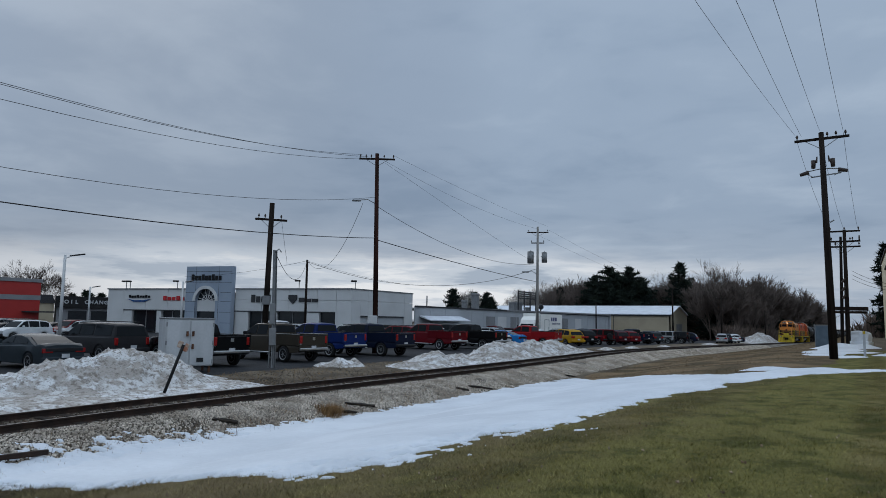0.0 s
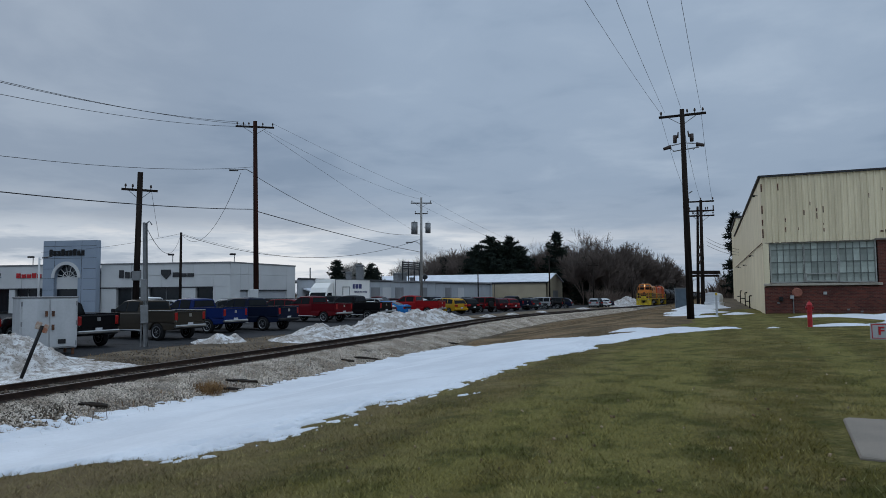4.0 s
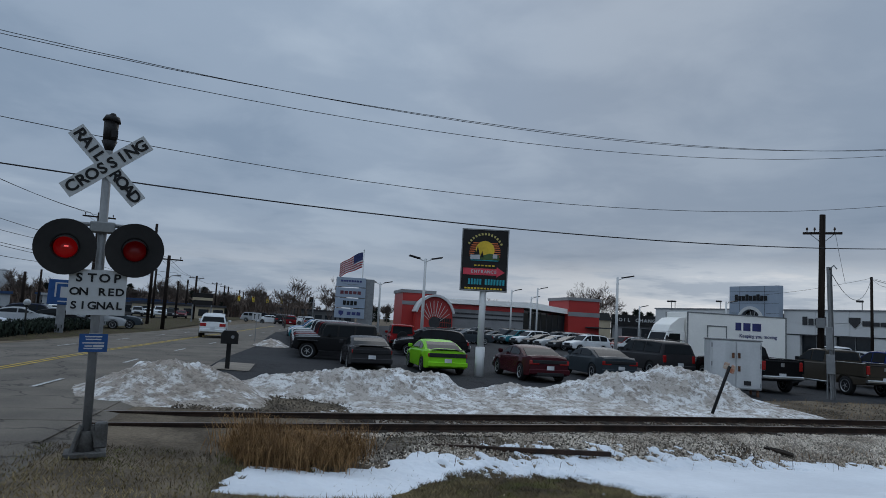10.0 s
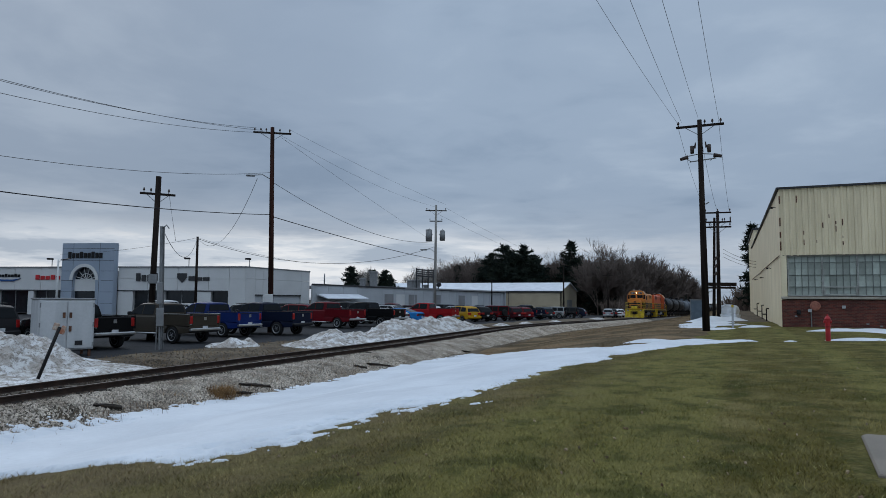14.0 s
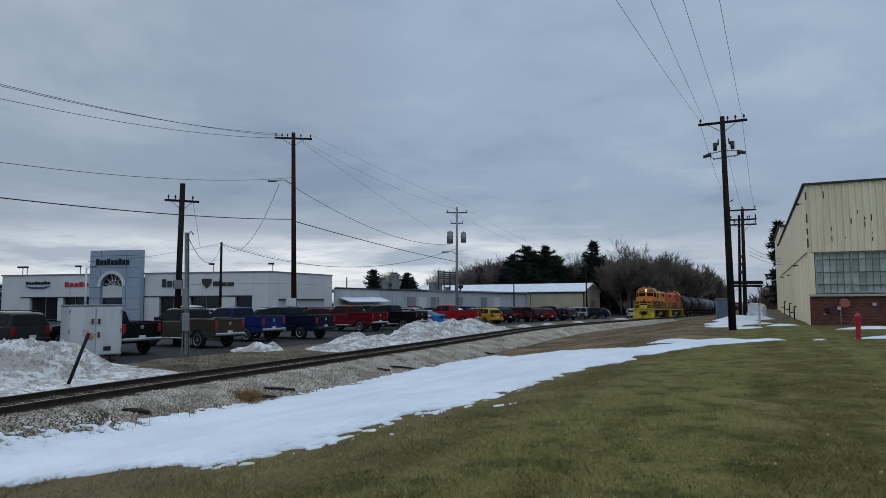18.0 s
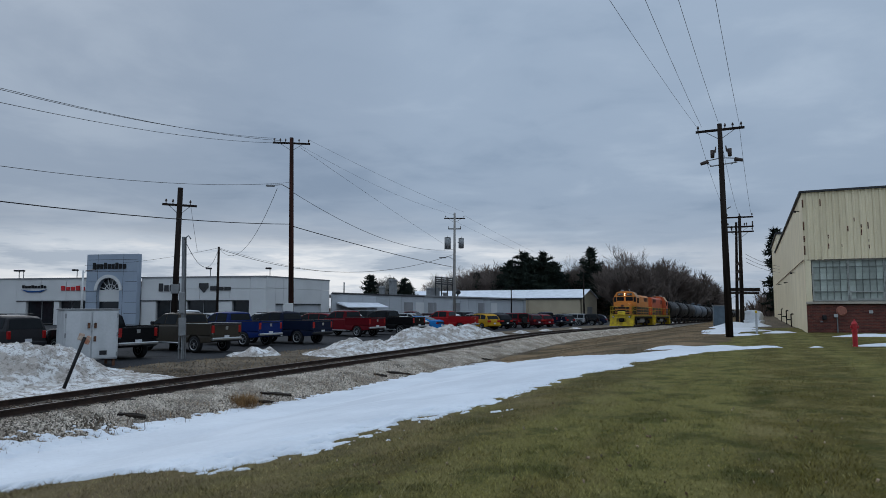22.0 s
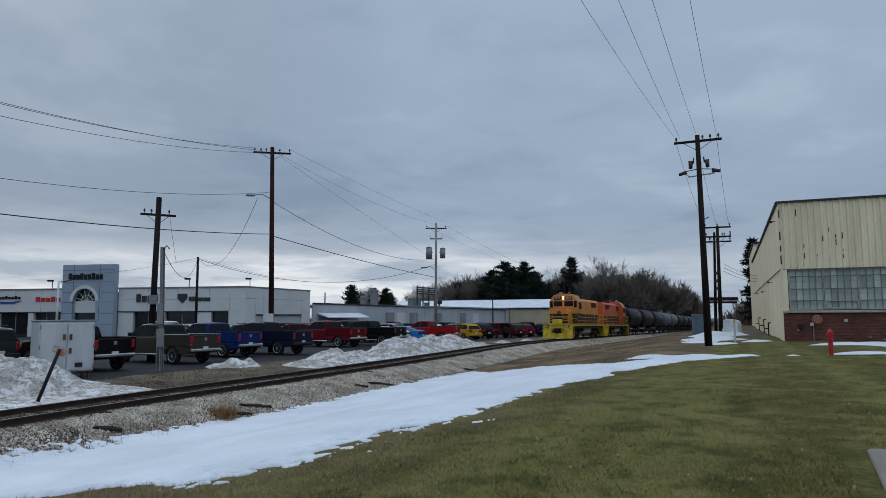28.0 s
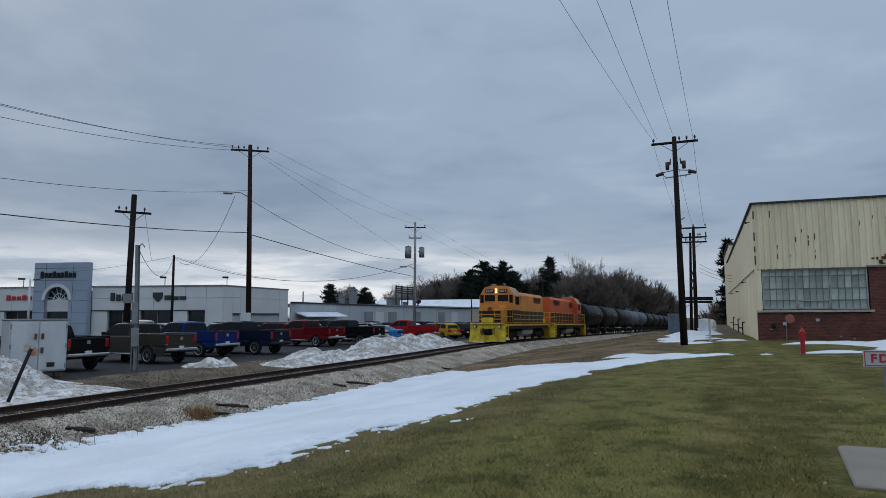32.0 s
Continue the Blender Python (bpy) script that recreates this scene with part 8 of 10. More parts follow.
# ---- oil-change garage ----
oil = thing("garage", Matrix.Translation((-134.0, 66.8, -0.2)) @ Matrix.Rotation(radians(66), 4, "Z"), "small service garage with a black sign fascia", "building", kind="structure")
wall_part("wall", 0, 10, 0, 8, 0, 4.0, GREYB, oil)
wall_part("fascia", -0.3, 10.3, -0.8, 0, 3.6, 5.8, BLACKP, oil, "black sign fascia")
for i, ch in enumerate("OIL CHANGE"):
    if ch != " ":
        words("letter", ch, 1.0, SIGNW, oil, Matrix.Translation((1.6 + 0.86 * i, -0.84, 4.7)) @ Matrix.Rotation(radians(90), 4, "X"), 1.0)
for a in (2.0, 6.0):
    wall_part("bay_door", a, a + 3.2, -0.06, 0.0, 0, 3.0, WINDOW, oil)
wall_part("side_block", -6, -0.4, 0, 6, 0, 4.6, TAN, oil)
bm = bmesh.new()
prism(bm, [(-6.4, 4.4), (-0.2, 4.4), (-0.8, 6.0), (-5.6, 6.0)], "y", -0.3, 6.3)
part("mansard_roof", bm, TRIMDARK, oil)

# ---- low buildings along the road, far off ----
def on_bearing(az, d):
    return -d * math.sin(radians(az)), d * math.cos(radians(az))


NAVYROOF = mat("dull_blue_fascia", (0.020, 0.050, 0.12), 0.6)
PALEB = mat("pale_block_paint", (0.34, 0.35, 0.36), 0.8, scale=0.3, fine=6, var=0.1)
for az, d, w, dp, h_, mt, rf_, lb in ((101.6, 150, 20, 10, 3.4, HAZE, NAVYROOF, "low shop with a blue fascia beyond the road"), (99.2, 138, 16, 9, 3.2, TAN, TRIMDARK, "low tan shop beyond the road"), (104.6, 172, 26, 10, 4.2, HAZE, NAVYROOF, "low grey building with a blue fascia"),
                                  (97.0, 200, 14, 10, 3.8, BRICK, TRIMDARK, "low brick building beyond the road"), (111.6, 122, 4, 6, 3.6, PALEB, NAVYROOF, "pale block building with a blue fascia"), (107.6, 140, 5, 5, 3.9, PALEB, PALEB, "small pale block building"),
                                  (94.6, 260, 24, 12, 4.4, HAZE, TRIMDARK, "low grey building at the end of the road"), (93.0, 210, 20, 12, 4.2, HAZE, TRIMDARK, "low grey building beside the road"), (88.6, 190, 22, 12, 4.0, HAZE, TRIMDARK, "low grey building behind the dealer pylon"), (95.4, 330, 26, 12, 5.5, HAZE, TRIMDARK, "low grey building in the distance")):
    x, y = on_bearing(az, d)
    h_ *= 0.76
    t_ = thing("roadside_building", pose(x, y, -0.2, 0, 0, az), lb, "building", "roadside buildings")
    wall_part("wall", -w / 2, w / 2, -dp / 2, dp / 2, 0, h_, mt, t_)
    wall_part("roof", -w / 2 - 0.3, w / 2 + 0.3, -dp / 2 - 0.3, dp / 2 + 0.3, h_, h_ + 0.4, rf_, t_)
    k = 0
    while -w / 2 + 1.0 + k * 2.6 + 1.8 < w / 2:
        wall_part("window", -w / 2 + 1.0 + k * 2.6, -w / 2 + 2.8 + k * 2.6, -dp / 2 - 0.05, -dp / 2, 0.7, 2.0, WINDOW, t_)
        k += 1
x, y = on_bearing(111.25, 200)
wt = thing("storage_silo", pose(x, y, -0.2), "pale cylindrical storage silo far beyond the road", "silo")
bm = bmesh.new()
tube(bm, (0, 0, 0), (0, 0, 8.6), 2.0, 2.0, 20)
part("shell", bm, PALEB, wt)
bm = bmesh.new()
tube(bm, (0, 0, 8.6), (0, 0, 9.2), 2.0, 0.3, 20)
part("cap", bm, PALEB, wt)
x, y = on_bearing(97.5, 104)
rsn = thing("roadside_sign", pose(x, y, 0.0, 0, 0, 97), "dark roadside sign with a tan panel on two posts", "sign")
for k in (-1, 1):
    bm = bmesh.new()
    box(bm, k * 1.3, 0, 1.5, 0.2, 0.2, 3.0)
    part("post", bm, STEEL, rsn)
for z, mt, h_ in ((3.9, BLACKP, 0.6), (3.35, TAN, 0.4), (2.8, BLACKP, 0.6)):
    bm = bmesh.new()
    box(bm, 0, 0, z, 2.8, 0.3, h_, 0, 0.02)
    part("panel", bm, mt, rsn)

# ---- signs and lamps of the lot ----
def light_pole(x, y, top, label, heads=1, yaw=0):
    z0 = ground_z(x, y)
    t = thing("lot_light_pole", pose(x, y, z0, 0, 0, yaw), label, "street lamp", "lot lights")
    bm = bmesh.new()
    box(bm, 0, 0, 0.35, 0.5, 0.5, 0.7, 0, 0.03)
    part("footing", bm, CONC, t)
    bm = bmesh.new()
    tube(bm, (0, 0, 0.6), (0, 0, top - z0), 0.13, 0.09, 10)
    part("mast", bm, WHITEP, t)
    for k in range(heads):
        s = 1 if k == 0 else -1
        bm = bmesh.new()
        tube(bm, (0, 0, top - z0 - 0.25), (0, s * 0.45, top - z0 - 0.05), 0.04, None, 6)
        part("bracket", bm, WHITEP, t)
        bm = bmesh.new()
        m_ = Matrix.Translation((0, s * 0.85, top - z0 + 0.06)) @ Matrix.Rotation(radians(12 * s), 4, "X")
        bmesh.ops.create_cube(bm, size=1.0, matrix=m_ @ Matrix.Diagonal((0.5, 0.85, 0.10, 1)))
        part("lamp_head", bm, PLASTIC, t)
    return t


for x, y, top, hd in ((-49.4, 9.2, 6.75, 2), (-47.5, 24.0, 6.25, 1), (-81.3, 30.0, 7.0, 1), (-80.6, 26.3, 6.5, 1), (-81.6, 22.8, 6.1, 1), (-72, 8.6, 5.9, 2), (-127, 51.4, 6.7, 1), (-92, 33, 6.3, 1), (-66.0, 46.5, 6.0, 1), (-88, 48, 5.8, 1)):
    light_pole(x, y, top, "tall white lot light pole with dark lamp heads", hd, 0)

board = thing("entrance_sign", pose(-28.45, 7.95, -0.2, 0, 0, 75), "tall black entrance sign with a red arrow on a white pole", "sign")
bm = bmesh.new()
tube(bm, (0, 0, 0), (0, 0, 1.3), 0.21, 0.21, 12)
tube(bm, (0, 0, 1.3), (0, 0, 4.0), 0.15, 0.15, 12)
part("pole", bm, WHITEP, board)
bm = bmesh.new()
box(bm, 0, 0, 5.11, 2.02, 0.42, 2.66, 0, 0.03)
sb = part("cabinet", bm, BLACKP, board)
bm = bmesh.new()
for k in (-1, 1):
    box(bm, k * 1.015, 0, 5.11, 0.05, 0.46, 2.72)
    box(bm, 0, 0, 5.11 + k * 1.345, 2.08, 0.46, 0.05)
part("frame", bm, STEEL, sb)
SUNC = mat("sign_yellow", (0.62, 0.42, 0.03), 0.5)
BAND = mat("sign_orange", (0.55, 0.13, 0.04), 0.5)
GRN = mat("sign_green", (0.05, 0.10, 0.03), 0.5)
CYAN = mat("sign_cyan", (0.02, 0.30, 0.36), 0.5)
PINK = mat("sign_red", (0.60, 0.05, 0.08), 0.5)
YF = -0.225
for i in range(9):
    z = 5.85 - 0.095 * i
    half = math.sqrt(max(0.05, 0.72 ** 2 - (z - 5.42) ** 2))
    bm = bmesh.new()
    box(bm, 0, YF, z, 2 * half * 0.95, 0.012, 0.045)
    part("sunset_band", bm, BAND if i < 7 else CYAN, sb)
bm = bmesh.new()
ring = [(math.cos(2 * math.pi * i / 28), math.sin(2 * math.pi * i / 28)) for i in range(28)]
loft(bm, [[(0.0 + r * c, y, 5.53 + r * s) for c, s in ring] for r, y in ((0.42, YF), (0.42, YF - 0.012), (0.0005, YF - 0.013))])
part("sun_disc", bm, SUNC, sb)
bm = bmesh.new()
prism(bm, [(-0.62, 5.12), (0.66, 5.12), (0.62, 5.34), (0.2, 5.40), (-0.2, 5.26), (-0.6, 5.30)], "y", YF - 0.03, YF - 0.014)
part("hill", bm, GRN, sb)
for x, h_ in ((-0.32, 0.5), (-0.12, 0.3), (-0.42, 0.34)):
    bm = bmesh.new()
    prism(bm, [(x - h_ * 0.24, 5.22), (x + h_ * 0.24, 5.22), (x, 5.22 + h_)], "y", YF - 0.05, YF - 0.032)
    part("tree_shape", bm, BLACKP, sb)
bm = bmesh.new()
box(bm, -0.42, YF - 0.06, 5.22, 0.42, 0.012, 0.2, 0, 0.004)
part("caravan_shape", bm, SIGNW, sb)
bm = bmesh.new()
box(bm, 0.45, YF - 0.06, 5.28, 0.2, 0.012, 0.18)
part("badge_shape", bm, SIGNW, sb)
for i in range(13):
    a = radians(150 - i * 10)
    bm = bmesh.new()
    m_ = Matrix.Translation((0.82 * math.cos(a), YF - 0.005, 5.40 + 0.86 * math.sin(a))) @ Matrix.Rotation(-(a - math.pi / 2), 4, "Y")
    bmesh.ops.create_cube(bm, size=1.0, matrix=m_ @ Matrix.Diagonal((0.08, 0.012, 0.10, 1)))
    part("title_bar", bm, mat("sign_gold", (0.42, 0.36, 0.12), 0.5) if i == 0 else bpy.data.materials["sign_gold"], sb)
for z, w, mt, hh in ((4.86, 0.95, SUNC, 0.06), (3.85, 1.7, SUNC, 0.07)):
    n = int(w / 0.14)
    for i in range(n):
        bm = bmesh.new()
        box(bm, -w / 2 + w * (i + 0.5) / n, YF - 0.005, z, w / n * 0.7, 0.012, hh)
        part("small_bar", bm, mt, sb)
bm = bmesh.new()
prism(bm, [(-0.92, 4.44), (0.55, 4.44), (0.55, 4.36), (0.90, 4.585), (0.55, 4.81), (0.55, 4.73), (-0.92, 4.73)], "y", YF - 0.012, YF)
arrow = part("arrow", bm, PINK, sb, "red arrow panel")
for i, ch in enumerate("ENTRANCE"):
    words("letter", ch, 0.185, SIGNW, arrow, Matrix.Translation((-0.52 + 0.145 * i, YF - 0.016, 4.585)) @ Matrix.Rotation(radians(90), 4, "X"), 1.0)
for x0, n in ((-0.62, 5), (0.12, 3), (0.5, 4)):
    for i in range(n):
        bm = bmesh.new()
        box(bm, x0 + (0.13 if n == 4 else 0.125) * i - 0.02, YF - 0.005, 4.14, 0.085, 0.012, 0.25)
        part("number_bar", bm, CYAN, sb)

pyl = thing("brand_pylon", pose(-69.8, 5.75, -0.2, 0, 0, 84), "silver dealer pylon with four pale brand panels", "sign")
bm = bmesh.new()
box(bm, 1.15, 0.15, 2.95, 1.6, 0.55, 6.5, 0, 0.03)
part("upright", bm, STEEL, pyl)
bm = bmesh.new()
box(bm, -1.6, 0.1, 1.2, 0.25, 0.3, 2.6)
part("leg", bm, STEEL, pyl)
for i in range(4):
    z = 5.78 - 1.07 * i
    bm = bmesh.new()
    box(bm, -0.45, -0.15, z, 3.05, 0.35, 0.98, 0, 0.02)
    pn = part("brand_panel", bm, TOWERP, pyl, "pale brand panel")
    mt = (NAVY, mat("dark_maroon_mark", (0.12, 0.03, 0.04), 0.5), BLACKTXT, NAVY)[i]
    nb_ = (8, 5, 4, 3)[i]
    wd = (2.2, 2.2, 1.5, 1.5)[i]
    off = 0.45 if i == 3 else 0.0
    for k in range(nb_):
        bm = bmesh.new()
        box(bm, -0.45 + off - wd / 2 + wd * (k + 0.5) / nb_, -0.34, z + (0.12 if i == 0 else 0), wd / nb_ * 0.78, 0.02, (0.2, 0.34, 0.46, 0.34)[i] * (1 if k % 2 == 0 else 0.9), 0, 0.0)
        part("mark_block", bm, mt, pn)
    if i == 3:
        bm = bmesh.new()
        prism(bm, [(-1.55, z + 0.25), (-1.05, z + 0.25), (-1.05, z - 0.05), (-1.3, z - 0.28), (-1.55, z - 0.05)], "y", -0.35, -0.33)
        part("shield", bm, NAVY, pn)
    if i == 0:
        bm = bmesh.new()
        prism(bm, [(-1.3, z - 0.15), (-0.45, z - 0.24), (0.4, z - 0.15), (-0.45, z - 0.32)], "y", -0.35, -0.33)
        part("wing", bm, STEEL, pn)

# flag on its mast
fl = thing("flag_mast", pose(-74.0, 6.8, -0.2), "white mast with a red, white and blue striped flag", "flag")
bm = bmesh.new()
tube(bm, (0, 0, 0), (0, 0, 9.6), 0.08, 0.05, 8)
tube(bm, (0, 0, 9.6), (0, 0, 9.75), 0.09, 0.02, 8)
part("mast", bm, WHITEP, fl)
FLR, FLW, FLB = mat("flag_red", (0.32, 0.03, 0.04), 0.8), mat("flag_white", (0.50, 0.50, 0.50), 0.8), mat("flag_blue", (0.03, 0.04, 0.12), 0.8)
FLY, FLH, N = 3.0, 1.75, 13


def flag_pt(u, v):
    """u along the fly, v down the hoist; the cloth sags and ripples towards -y."""
    return (0.16 * math.sin(u * 9 + v), -0.1 - 2.45 * u, 9.4 - 1.5 * u * (0.55 + 0.45 * u) - FLH * v * (1 - 0.12 * u) + 0.07 * math.sin(u * 8 + 2 * v))


for i in range(N):
    bm = bmesh.new()
    u0 = 0.4 if i < 7 else 0.0
    us = [u0 + (1 - u0) * k / 10 for k in range(11)]
    top = [bm.verts.new(flag_pt(u, i / N)) for u in us]
    bot = [bm.verts.new(flag_pt(u, (i + 1) / N)) for u in us]
    for k in range(10):
        bm.faces.new((top[k], top[k + 1], bot[k + 1], bot[k])).smooth = True
    part("stripe", bm, FLR if i % 2 == 0 else FLW, fl)
bm = bmesh.new()
vs = [[bm.verts.new(flag_pt(0.4 * k / 4, 7 / N * j / 3)) for k in range(5)] for j in range(4)]
for j in range(3):
    for k in range(4):
        bm.faces.new((vs[j][k], vs[j][k + 1], vs[j + 1][k + 1], vs[j + 1][k])).smooth = True
part("canton", bm, FLB, fl, "dark blue canton")

# mailbox and the road sign
mb = thing("mailbox", pose(-25.45, -2.3, ground_z(-25.45, -2.3), 0, 0, 96), "large black mailbox on a post", "mailbox")
bm = bmesh.new()
box(bm, 0, 0, 0.5, 0.16, 0.16, 1.0)
part("post", bm, BLACKP, mb)
bm = bmesh.new()
prism(bm, [(-0.3, 0.95), (0.3, 0.95), (0.3, 1.3), (0.2, 1.42), (-0.2, 1.42), (-0.3, 1.3)], "y", -0.32, 0.32)
part("box", bm, BLACKP, mb)
bm = bmesh.new()
tube(bm, (0.1, -0.33, 1.2), (0.1, -0.35, 1.2), 0.06, None, 10)
part("lock", bm, STEEL, mb)
rs = thing("lane_sign", pose(-48.5, -2.7, ground_z(-48.5, -2.7), 0, 0, 92) @ Matrix.Diagonal((0.68, 0.68, 0.68, 1)), "white lane-use sign on a thin post", "road sign")
bm = bmesh.new()
tube(bm, (0, 0, 0), (0, 0, 3.0), 0.035, None, 6)
part("post", bm, STEEL, rs)
bm = bmesh.new()
box(bm, 0, -0.05, 2.6, 0.9, 0.01, 0.75)
pl_ = part("plate", bm, SIGNW, rs)
for x in (-0.2, 0.2):
    bm = bmesh.new()
    box(bm, x, -0.065, 2.55, 0.07, 0.01, 0.4)
    prism(bm, [(x - 0.12, 2.72), (x + 0.12, 2.72), (x, 2.88)], "y", -0.07, -0.06)
    part("lane_arrow", bm, BLACKTXT, pl_)
# roadside poles, blue bank sign, traffic signals
for az, d, top, arm in ((105.53, 60, 9.3, 1), (101.43, 80, 11.1, 0), (100.3, 66, 6.75, 1), (101.14, 112, 7.7, 0), (98.1, 121, 7.45, 1), (99.44, 132, 6.75, 0), (98.73, 142, 7.5, 0), (96.53, 172, 8.4, 1), (95.9, 190, 8.4, 1), (95.6, 205, 8.6, 1), (94.7, 240, 8.8, 1), (94.4, 262, 8.8, 1), (94.0, 300, 9.0, 1), (109.9, 95, 5.3, 0), (108.9, 130, 7.0, 0)):
    x, y = on_bearing(az, d)
    p = pole_wood(pose(x, y, -0.05), top, 0.15 + 0.0004 * d, 0.11 + 0.0004 * d, POLE, "wooden utility pole along the road")
    if arm:
        cross_arm(p, top - 0.35, 2.4, az - 0, (-1.0, 0.0, 1.0))
    if d == 66:
        bm = bmesh.new()
        run(bm, [(0, 0, 4.55), (0.9, 0.5, 4.85), (2.2, 1.2, 4.9)], 0.04, 6)
        part("lamp_arm", bm, STEEL, p)
        bm = bmesh.new()
        box(bm, 2.5, 1.35, 4.86, 0.7, 0.3, 0.14, radians(28), 0.03)
        part("lamp_head", bm, STEEL, p)
NEARP, P105, P100, P98, P96 = (-28.0, -17.6), on_bearing(105.53, 60), on_bearing(100.3, 66), on_bearing(98.1, 121), on_bearing(96.53, 172)
for (a_, b_), zs, ze in (((NEARP, P105), (9.7, 9.4, 7.0, 6.7, 5.9, 5.6, 5.2), (9.2, 9.0, 6.7, 6.4, 5.5, 5.2, 4.9)), ((P105, P100), (9.2, 9.0, 6.4, 5.5), (6.6, 6.5, 5.2, 4.9)), ((P100, P98), (6.6, 6.5, 5.2, 4.9), (7.3, 7.2, 5.6, 5.2)), ((P98, P96), (7.3, 7.1, 5.6), (8.2, 8.0, 6.4))):
    for i, (za, zb_) in enumerate(zip(zs, ze)):
        o = (i % 3 - 1) * 0.7
        cable("roadside_cable", (a_[0], a_[1] + o, za), (b_[0], b_[1] + o, zb_), 0.5, 0.016)
bx_, by_ = on_bearing(106.05, 50)
bk = thing("bank_sign", pose(bx_, by_, 0.0, 0, 0, 106), "dark blue roadside sign with a white outlined mark", "sign")
for x in (-1.15, 1.15):
    bm = bmesh.new()
    box(bm, x, 0, 0.95, 0.5, 0.3, 1.95)
    part("leg", bm, STEEL, bk)
bm = bmesh.new()
box(bm, 0, 0, 2.62, 4.0, 0.4, 1.62, 0, 0.03)
pn = part("panel", bm, BLUE, bk)
bm = bmesh.new()
for x0, x1, z0, z1 in ((-1.62, 1.2, 3.16, 3.24), (-1.62, -1.52, 2.3, 3.2), (1.12, 1.2, 2.3, 3.2), (-1.4, 1.0, 1.98, 2.06)):
    box(bm, (x0 + x1) / 2, -0.21, (z0 + z1) / 2, x1 - x0, 0.02, z1 - z0)
part("outline", bm, SIGNW, pn)
for x, w in ((-1.05, 0.5), (-0.5, 0.16), (0.1, 0.5)):
    bm = bmesh.new()
    box(bm, x, -0.21, 2.62, w, 0.02, 0.7)
    part("mark", bm, SIGNW, pn)
gl = on_bearing(109.55, 46)
gp = thing("globe_lamp", pose(gl[0], gl[1], -0.05), "black lamp post with a white globe", "street lamp")
bm = bmesh.new()
tube(bm, (0, 0, 0), (0, 0, 1.75), 0.06, 0.05, 8)
part("post", bm, BLACKP, gp)
bm = bmesh.new()
bmesh.ops.create_uvsphere(bm, u_segments=16, v_segments=10, radius=0.20, matrix=Matrix.Translation((0, 0, 1.92)))
part("globe", bm, SIGNW, gp)
bm = bmesh.new()
tube(bm, (0, 0, 1.68), (0, 0, 1.76), 0.10, 0.13, 10)
part("collar", bm, BLACKP, gp)
# cars parked beyond the road
for az, d, kd, cl, yw in ((107.8, 128, "pickup_truck", "white", 20), (111.2, 60, "sedan", "black", 100), (109.9, 58, "sedan", "silver", 100), (108.8, 60, "suv", "navy", 100), (107.5, 59, "sedan", "black", 100), (105.2, 62, "sedan", "silver", 100), (103.9, 64, "suv", "slate", 100), (102.2, 128, "suv", "silver", 12), (101.5, 130, "sedan", "white", 10), (100.6, 120, "pickup_truck", "white", 14), (99.9, 124, "suv", "black", 10), (99.0, 128, "sedan", "red", 10), (104.2, 140, "suv", "maroon", 30), (105.4, 138, "sedan", "grey", 30), (97.6, 140, "suv", "silver", 5), (106.6, 142, "suv", "white", 30), (93.4, 130, "suv", "silver", 90), (92.6, 140, "suv", "black", 90), (92.0, 120, "sedan", "white", 90), (91.4, 132, "suv", "grey", 90), (90.4, 124, "suv", "white", 90)):
    x, y = on_bearing(az, d)
    park(kd, cl, x, y, yw)
for y in (-14.5, -11.0, -7.5, -4.0):
    ts = thing("traffic_signal", pose(-176, y, 4.9), "yellow traffic signal hanging over the road", "traffic signal", "traffic signals")
    bm = bmesh.new()
    box(bm, 0, 0, 0, 0.5, 0.6, 1.4, 0, 0.05)
    part("housing", bm, YELLOW, ts)
    bm = bmesh.new()
    tube(bm, (0, 0, 0.65), (0, 0, 1.25), 0.03, None, 6)
    part("hanger", bm, STEEL, ts)
    for i in range(3):
        bm = bmesh.new()
        tube(bm, (0.25, 0, 0.42 - 0.42 * i), (0.34, 0, 0.42 - 0.42 * i), 0.15, None, 10)
        part("lens", bm, (TAILRED, YELLOW, GRN)[i], ts)
cable("signal_span", (-176, -24, 6.4), (-176, 4, 6.4), 0.35, 0.03, "thick span wire that carries the traffic signals")
for y in (-24, 4):
    p = pole_wood(pose(-176, y, -0.2), 7.0, 0.16, 0.13, STEEL, "grey steel signal pole beside the road")
# ---- ploughed snow heaps: a field of bumps over the verge ----
def heaps(name, ys, xs, bumps, material, label, rough=0.16, base=None):
    """bumps: (x, y, rx, ry, height); the field sinks below the ground where there is no snow."""
    def depth(x, y):
        d = 0.0
        for bx, by, rx_, ry_, h in bumps:
            q = ((x - bx) / rx_) ** 2 + ((y - by) / ry_) ** 2
            if q < 6:
                d += ((h + 0.12) * math.exp(-q * 1.15)) ** 2.5
        d = d ** 0.4 - 0.12
        if base:
            d = max(d, base(x, y))
        amp = rough * min(1.0, max(0.16, d * 2.0))
        crust = 0.25 - abs(nz(x, y, 5, 2.6)) + 0.6 * (0.25 - abs(nz(x, y, 6, 5.2)))
        d += amp * (0.5 * nz(x, y, 1, 0.8) + 0.6 * nz(x, y, 2, 1.9) + 0.9 * crust + 0.45 * nz(x, y, 4, 8.5))
        return d
    return grid_sheet(name, ys, xs, lambda x, y: max(ground_z(x, y), lot_z(x, y) if y > -3 else -9) + depth(x, y), material, label, "stuff", False, "snow")


